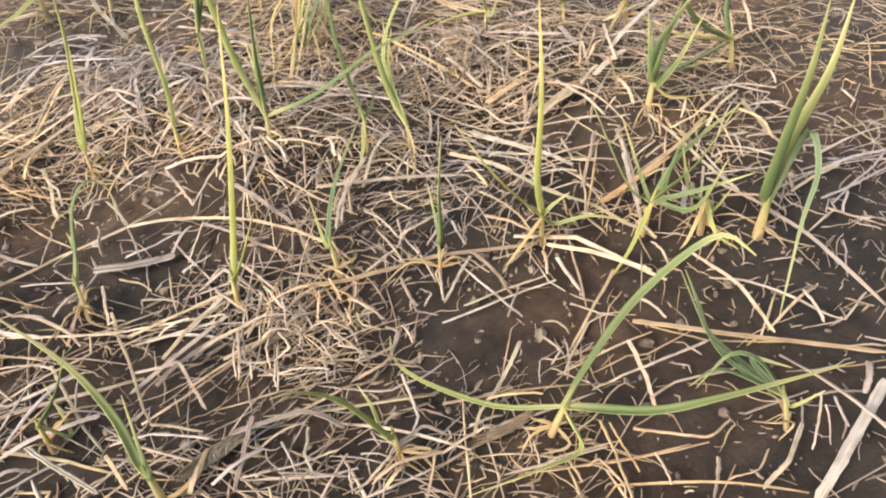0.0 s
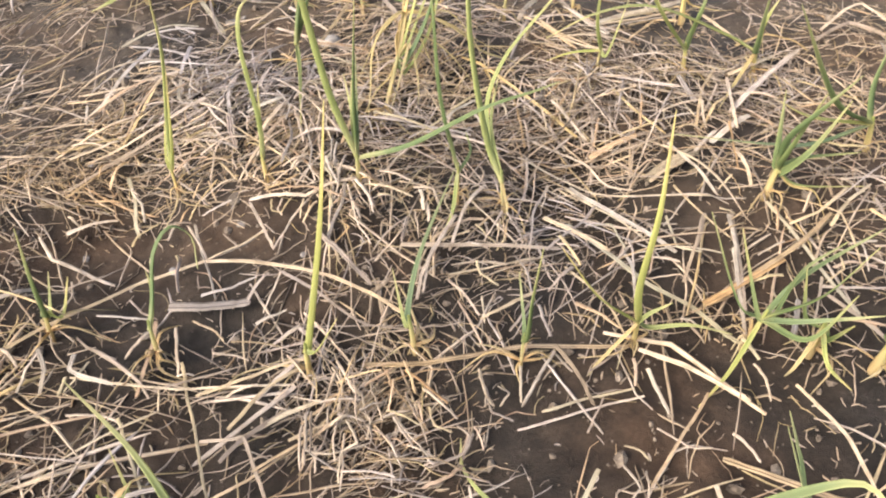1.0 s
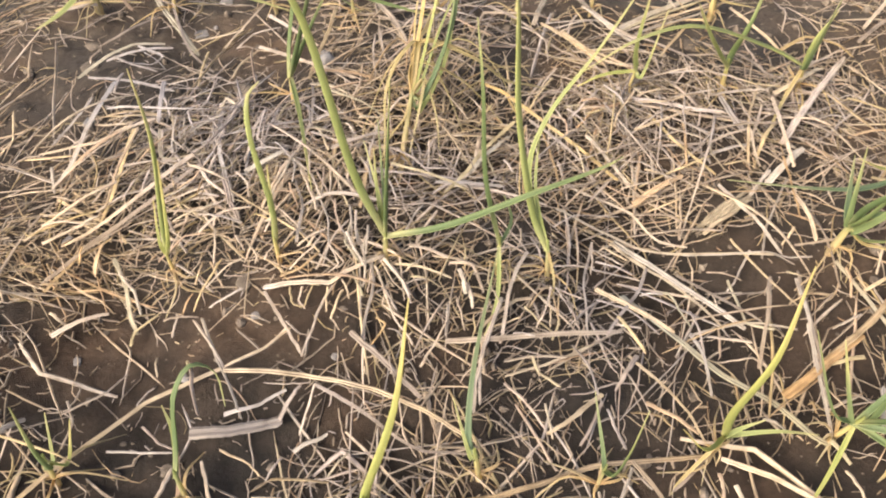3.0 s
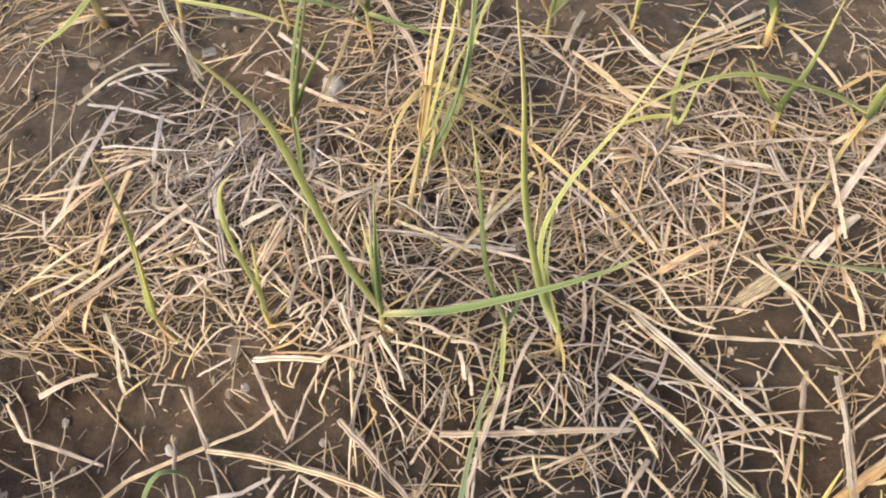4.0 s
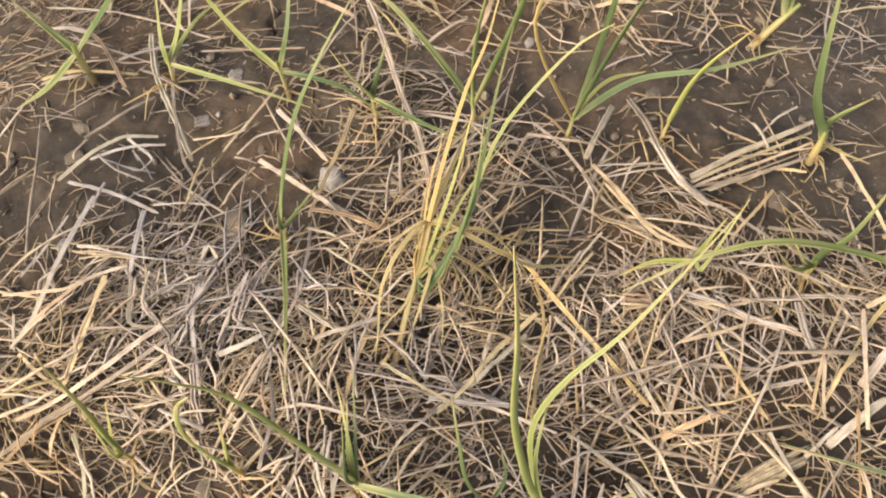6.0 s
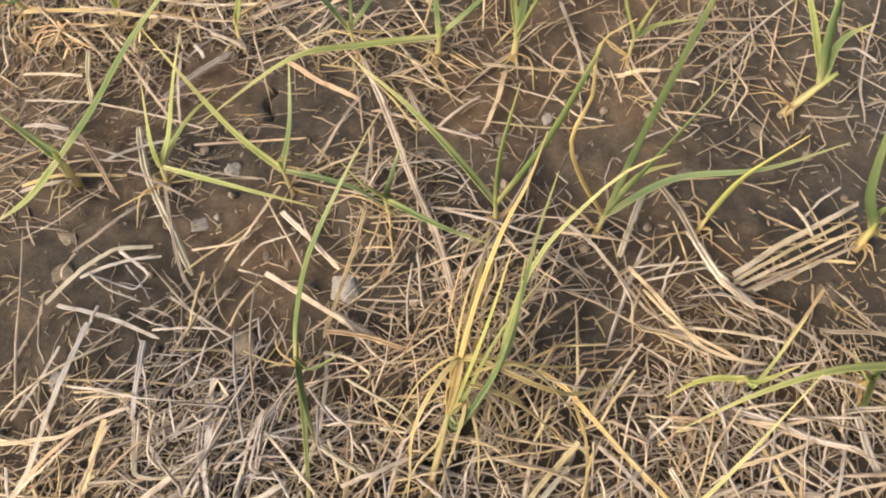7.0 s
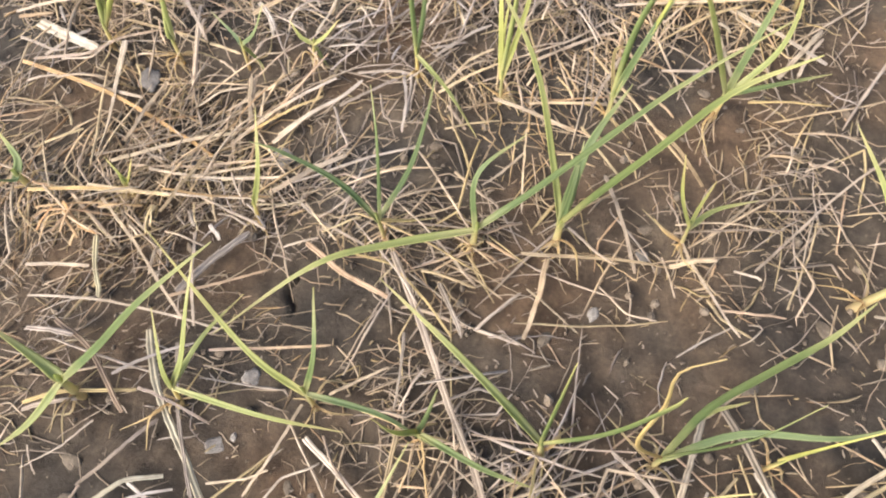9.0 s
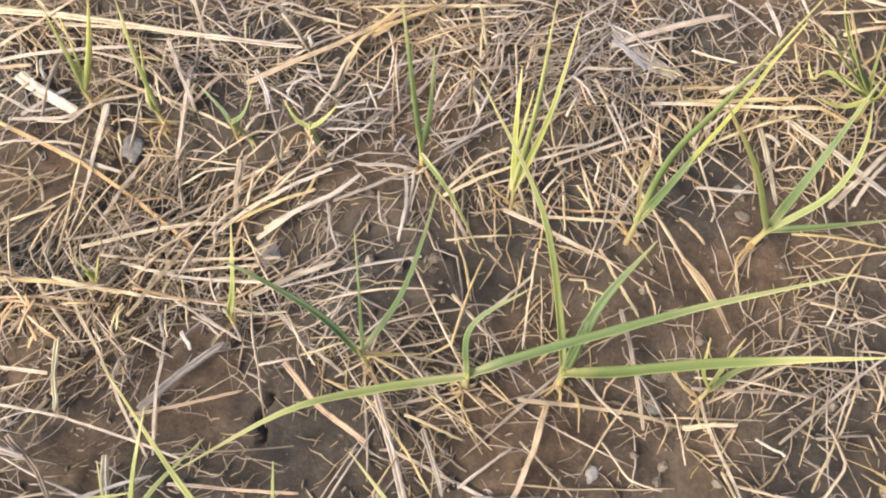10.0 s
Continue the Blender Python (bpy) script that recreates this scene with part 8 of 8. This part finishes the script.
scrap(2.4, "pale", (-0.483, 1.692), (-0.473, 1.669))
scrap(2.3, "pale", (-0.492, 1.667), (-0.480, 1.641))
scrap(2.9, "pale", (-0.468, 1.704), (-0.427, 1.701))
scrap(2.3, "pale", (-0.416, 1.705), (-0.378, 1.708))
scrap(2.1, "pale", (-0.344, 1.639), (-0.322, 1.612))
scrap(2.2, "pale", (-0.350, 1.637), (-0.325, 1.638))
scrap(2.2, "pale", (-0.365, 1.612), (-0.353, 1.643))
scrap(2.2, "pale", (-0.326, 1.624), (-0.320, 1.689))
scrap(2.2, "pale", (-0.345, 1.704), (-0.329, 1.679), (-0.325, 1.652))
scrap(2.1, "pale", (-0.364, 1.579), (-0.313, 1.591))
scrap(2.1, "pale", (-0.342, 1.585), (-0.322, 1.598))
scrap(2.1, "pale", (-0.360, 1.600), (-0.335, 1.614))
scrap(2.1, "pale", (-0.314, 1.577), (-0.297, 1.579))
scrap(2.1, "grey", (-0.290, 1.575), (-0.286, 1.596))
scrap(2.8, "pale", (-0.276, 1.740), (-0.256, 1.716))
scrap(2.2, "pale", (-0.293, 1.735), (-0.259, 1.708))
scrap(2.1, "rust", (-0.250, 1.682), (-0.256, 1.646))
scrap(2.1, "rust", (-0.247, 1.683), (-0.235, 1.639))
scrap(2.1, "rust", (-0.245, 1.684), (-0.225, 1.635))
scrap(2.1, "rust", (-0.237, 1.679), (-0.216, 1.652))
scrap(2.1, "gold", (-0.247, 1.690), (-0.215, 1.666))
scrap(2.2, "pale", (-0.251, 1.740), (-0.241, 1.692))
scrap(2.2, "pale", (-0.232, 1.738), (-0.218, 1.685))
scrap(2.1, "pale", (-0.216, 1.707), (-0.195, 1.658))
scrap(2.2, "pale", (-0.237, 1.715), (-0.206, 1.732))
scrap(2.6, "pale", (-0.249, 1.594), (-0.217, 1.618))
scrap(2.0, "pale", (-0.217, 1.566), (-0.181, 1.597))
scrap(2.2, "pale", (-0.262, 1.630), (-0.248, 1.676))
scrap(2.2, "pale", (-0.272, 1.641), (-0.267, 1.677))
scrap(2.1, "pale", (-0.161, 1.643), (-0.147, 1.694))
scrap(2.1, "pale", (-0.142, 1.655), (-0.138, 1.683))
scrap(2.1, "pale", (-0.149, 1.700), (-0.119, 1.676))
scrap(2.1, "rust", (-0.142, 1.696), (-0.125, 1.674))
scrap(3.2, "gold", (-0.128, 1.707), (-0.110, 1.686))
scrap(2.1, "pale", (-0.105, 1.687), (-0.088, 1.666))
scrap(2.1, "pale", (-0.154, 1.619), (-0.115, 1.638))
scrap(2.0, "pale", (-0.142, 1.579), (-0.128, 1.608))
scrap(2.0, "pale", (-0.113, 1.614), (-0.087, 1.579))
scrap(2.0, "pale", (-0.099, 1.624), (-0.098, 1.600))
scrap(2.1, "pale", (-0.091, 1.634), (-0.063, 1.655))
scrap(2.5, "pale", (-0.102, 1.593), (-0.067, 1.586))
scrap(2.1, "pale", (-0.075, 1.658), (-0.055, 1.645))
scrap(2.6, "rust", (-0.057, 1.676), (-0.055, 1.645))
scrap(2.2, "pale", (-0.050, 1.739), (-0.016, 1.736))
scrap(2.2, "pale", (-0.078, 1.737), (-0.049, 1.732))
scrap(2.3, "pale", (-0.045, 1.768), (-0.000, 1.768))
scrap(2.2, "pale", (-0.015, 1.684), (0.005, 1.716))
scrap(2.2, "gold", (0.015, 1.693), (0.037, 1.719))
scrap(2.1, "pale", (-0.028, 1.599), (-0.015, 1.615))
scrap(2.2, "rust", (-0.602, 1.342), (-0.566, 1.343))
scrap(2.2, "pale", (-0.581, 1.338), (-0.543, 1.316))
scrap(3.3, "rust", (-0.562, 1.318), (-0.564, 1.291))
scrap(3.3, "rust", (-0.541, 1.322), (-0.546, 1.292))
scrap(2.7, "rust", (-0.551, 1.319), (-0.523, 1.294))
scrap(2.1, "pale", (-0.548, 1.314), (-0.504, 1.301))
scrap(2.1, "rust", (-0.523, 1.332), (-0.486, 1.348))
scrap(2.6, "pale", (-0.475, 1.349), (-0.469, 1.319))
scrap(2.1, "pale", (-0.469, 1.349), (-0.465, 1.327))
scrap(2.1, "pale", (-0.452, 1.349), (-0.435, 1.338))
scrap(2.1, "pale", (-0.466, 1.362), (-0.425, 1.372))
scrap(2.6, "gold", (-0.449, 1.374), (-0.444, 1.408))
scrap(2.0, "pale", (-0.438, 1.364), (-0.423, 1.337))
scrap(2.0, "pale", (-0.436, 1.392), (-0.407, 1.349))
scrap(2.0, "pale", (-0.415, 1.363), (-0.376, 1.354))
scrap(2.0, "pale", (-0.415, 1.375), (-0.365, 1.381))
scrap(2.0, "pale", (-0.421, 1.397), (-0.363, 1.416))
scrap(2.0, "pale", (-0.413, 1.406), (-0.386, 1.374))
scrap(2.0, "pale", (-0.388, 1.379), (-0.361, 1.359))
scrap(2.0, "pale", (-0.376, 1.378), (-0.329, 1.394))
scrap(2.0, "pale", (-0.362, 1.399), (-0.342, 1.382))
scrap(2.0, "pale", (-0.380, 1.399), (-0.362, 1.388))
scrap(2.0, "pale", (-0.451, 1.326), (-0.409, 1.322))
scrap(2.6, "pale", (-0.444, 1.278), (-0.449, 1.304), (-0.442, 1.312))
scrap(2.0, "pale", (-0.441, 1.318), (-0.429, 1.289))
scrap(2.1, "pale", (-0.499, 1.303), (-0.468, 1.317))
scrap(2.1, "pale", (-0.481, 1.320), (-0.471, 1.313))
scrap(2.5, "pale", (-0.347, 1.421), (-0.330, 1.437))
scrap(2.5, "pale", (0.405, 1.005), (0.431, 0.991), (0.460, 0.998))
scrap(2.4, "grey", (0.411, 0.958), (0.437, 0.955))
scrap(2.6, "rust", (0.393, 1.058), (0.424, 1.071), (0.453, 1.066))
scrap(2.9, "pale", (0.414, 0.941), (0.417, 0.917))
scrap(2.7, "pale", (0.409, 0.822), (0.424, 0.832), (0.448, 0.833))
scrap(2.2, "pale", (0.395, 0.826), (0.407, 0.863), (0.430, 0.889))
scrap(2.2, "grey", (0.426, 0.853), (0.452, 0.865))
scrap(2.3, "pale", (0.444, 0.923), (0.463, 0.912))
scrap(2.3, "pale", (0.382, 0.927), (0.397, 0.917), (0.389, 0.889))
scrap(2.2, "rust", (0.364, 0.893), (0.365, 0.863))
scrap(1.6, "rust", (0.374, 0.894), (0.378, 0.872))
scrap(2.1, "grey", (0.265, 0.876), (0.276, 0.828), (0.297, 0.823))
scrap(2.0, "pale", (0.230, 0.839), (0.237, 0.791))
scrap(2.4, "pale", (0.469, 0.918), (0.493, 0.915))
scrap(2.2, "pale", (0.449, 0.857), (0.480, 0.863))
scrap(2.9, "grey", (0.385, 0.781), (0.380, 0.754))
scrap(2.1, "grey", (0.348, 0.834), (0.369, 0.844))
scrap(2.5, "pale", (0.409, 0.765), (0.444, 0.764), (0.463, 0.748))
scrap(2.5, "pale", (0.496, 0.993), (0.503, 0.964))
scrap(1.6, "grey", (0.434, 0.854), (0.440, 0.826))
scrap(2.1, "pale", (0.455, 0.800), (0.465, 0.781))

# ---- torn leaf sheaths ----
husk(14, "dull", (0.245, 0.935), (0.267, 0.954), (0.289, 0.973))
husk(9, "dull", (0.196, 0.498), (0.213, 0.508), (0.230, 0.520))
husk(11, "dull", (-0.003, 0.458), (0.012, 0.474), (0.030, 0.494))
husk(13, "dull", (-0.125, 1.775), (-0.093, 1.753), (-0.052, 1.741))

# ---- stones and clods ----
stone(-0.168, 1.113, 0.0170, 0.0150, "pale")
stone(-0.326, 1.146, 0.0120, 0.0080, "pale")
stone(-0.236, 1.042, 0.0180, 0.0130, "dark")
stone(-0.385, 0.973, 0.0080, 0.0070, "pale")
stone(-0.317, 1.210, 0.0100, 0.0090, "pale")
stone(-0.559, 1.508, 0.0190, 0.0150, "pale")
stone(-0.484, 1.521, 0.0180, 0.0120, "dark")
stone(-0.376, 1.447, 0.0160, 0.0130, "pale")
stone(-0.028, 1.350, 0.0085, 0.0062, "pale")
stone(-0.472, 1.422, 0.0110, 0.0090, "pale")
stone(0.008, 1.423, 0.0080, 0.0065, "pale")
stone(0.034, 1.643, 0.0065, 0.0080, "pale")
stone(-0.444, 1.102, 0.0110, 0.0080, "dark")
stone(-0.352, 0.835, 0.0070, 0.0050, "pale")
stone(-0.148, 0.780, 0.0060, 0.0040, "pale")
stone(-0.305, 0.727, 0.0060, 0.0040, "pale")
stone(-0.180, 0.638, 0.0070, 0.0060, "dark")
stone(-0.068, 0.746, 0.0040, 0.0040, "pale")
stone(-0.168, 0.812, 0.0140, 0.0080, "dark")
stone(-0.431, 1.067, 0.0130, 0.0110, "dark")
stone(0.184, 1.384, 0.0150, 0.0072, "dark")
stone(-0.069, 1.311, 0.0105, 0.0070, "dark")
stone(-0.133, 1.008, 0.0100, 0.0080, "dark")
stone(0.250, 1.212, 0.0150, 0.0120, "dark")
stone(-0.038, 0.756, 0.0040, 0.0040, "pale")
stone(0.008, 1.452, 0.0060, 0.0105, "dark")
stone(0.116, 1.309, 0.0105, 0.0100, "dark")
stone(0.041, 1.620, 0.0085, 0.0070, "dark")
stone(-0.312, 1.156, 0.0048, 0.0032, "pale")
stone(-0.273, 1.009, 0.0085, 0.0063, "dark")
stone(-0.198, 0.720, 0.0069, 0.0039, "pale")
stone(-0.291, 0.759, 0.0048, 0.0037, "dark")
stone(0.208, 1.242, 0.0077, 0.0044, "dark")
stone(-0.251, 1.128, 0.0072, 0.0046, "dark")

# ---- loose mulch and crumbs, too many to count ----


def scatter(name, label, specs, material, more=()):
    """Several kinds of loose straw in one object."""
    vs, fs, us, base = [], [], [], 0
    for spec, sides, flat in specs:
        p, w, r = loose_straw(*spec)
        tw = r.normal(0, 0.6, p.shape[0])[:, None] + r.normal(0, 0.5, p.shape[0])[:, None] * np.linspace(0, 1, p.shape[1])[None]
        v, f, u = ribbons(p, w, np.maximum(w * flat, 0.0005), sides, tw)
        vs.append(v), fs.append(f + base), us.append(u)
        base += len(v)
    slots = [np.zeros(sum(len(f) for f in fs), dtype=np.int32)]
    for v, f, u, slot in more:
        vs.append(v), fs.append(f + base), us.append(u), slots.append(np.full(len(f), slot, dtype=np.int32))
        base += len(v)
    ob = link_mesh(name, np.concatenate(vs), np.concatenate(fs), material, np.concatenate(us))
    if more:
        for m in SCRAP_TONES:
            ob.data.materials.append(m)
        ob.data.polygons.foreach_set("material_index", np.concatenate(slots))
    return tagged(ob, label, "straw", kind="stuff")


scatter("straw_mulch", "matted beige and golden rice straw strewn over soil", [
    ((300, (0.07, 0.20), (0.0024, 0.0044), 14, 0.06, 0.020, (0.002, 0.012), 0.008, 11), 6, 0.22),
    ((2900, (0.05, 0.16), (0.0013, 0.0031), 13, 0.06, 0.035, (0.002, 0.013), 0.015, 12), 5, 0.40),
    ((9000, (0.05, 0.20), (0.0020, 0.0042), 6, 0.07, 0.030, (0.002, 0.011), 0.02, 15, 3.2), 4, 0.35),
], MULCH, SCRAPS)
scatter("straw_litter", "thin curled straw fibres and blade scraps on soil", [
    ((7500, (0.020, 0.085), (0.0007, 0.0017), 11, 0.12, 0.17, (0.001, 0.011), 0.10, 13), 4, 0.55),
    ((7000, (0.004, 0.016), (0.0006, 0.0016), 5, 0.08, 0.24, (0.001, 0.003), 0.30, 14), 4, 0.4),
], MULCH)


scatter("straw_debris", "broken brown straw and leaf debris matted on soil, dulled for shade", [
    ((9000, (0.012, 0.055), (0.0010, 0.0026), 7, 0.10, 0.10, (0.0005, 0.006), 0.03, 16), 4, 0.35),
    ((6000, (0.006, 0.022), (0.0010, 0.0028), 5, 0.10, 0.12, (0.0005, 0.004), 0.05, 17), 4, 0.35),
], MULCH_SHADED)


def crumbs(count, seed):
    """Crumbs of soil as little uneven lumps in one mesh."""
    r = np.random.default_rng(seed)
    bm = bmesh.new()
    bmesh.ops.create_icosphere(bm, subdivisions=1, radius=1.0)
    ball = np.array([tuple(v.co) for v in bm.verts])
    tris = np.array([[v.index for v in f.verts] for f in bm.faces])
    bm.free()
    x, y = r.uniform(-1.15, 0.85, count), r.uniform(0.2, 2.35, count)
    size = 0.0010 + 0.0050 * r.random(count) ** 8
    verts = ball[None] * (1 + r.normal(0, 0.18, (count, len(ball), 1))) * (size[:, None] * r.uniform(0.6, 1.3, (count, 3)))[:, None]
    verts += np.stack((x, y, ground_z(x, y) + size * 0.25), -1)[:, None]
    faces = (tris[None] + (np.arange(count) * len(ball))[:, None, None]).reshape(-1, 3)
    ob = link_mesh("soil_crumbs", verts.reshape(-1, 3), faces, CRUMB, smooth=False)
    return tagged(ob, "small crumbs and grit of brown soil", "soil", kind="stuff")


crumbs(9000, 21)
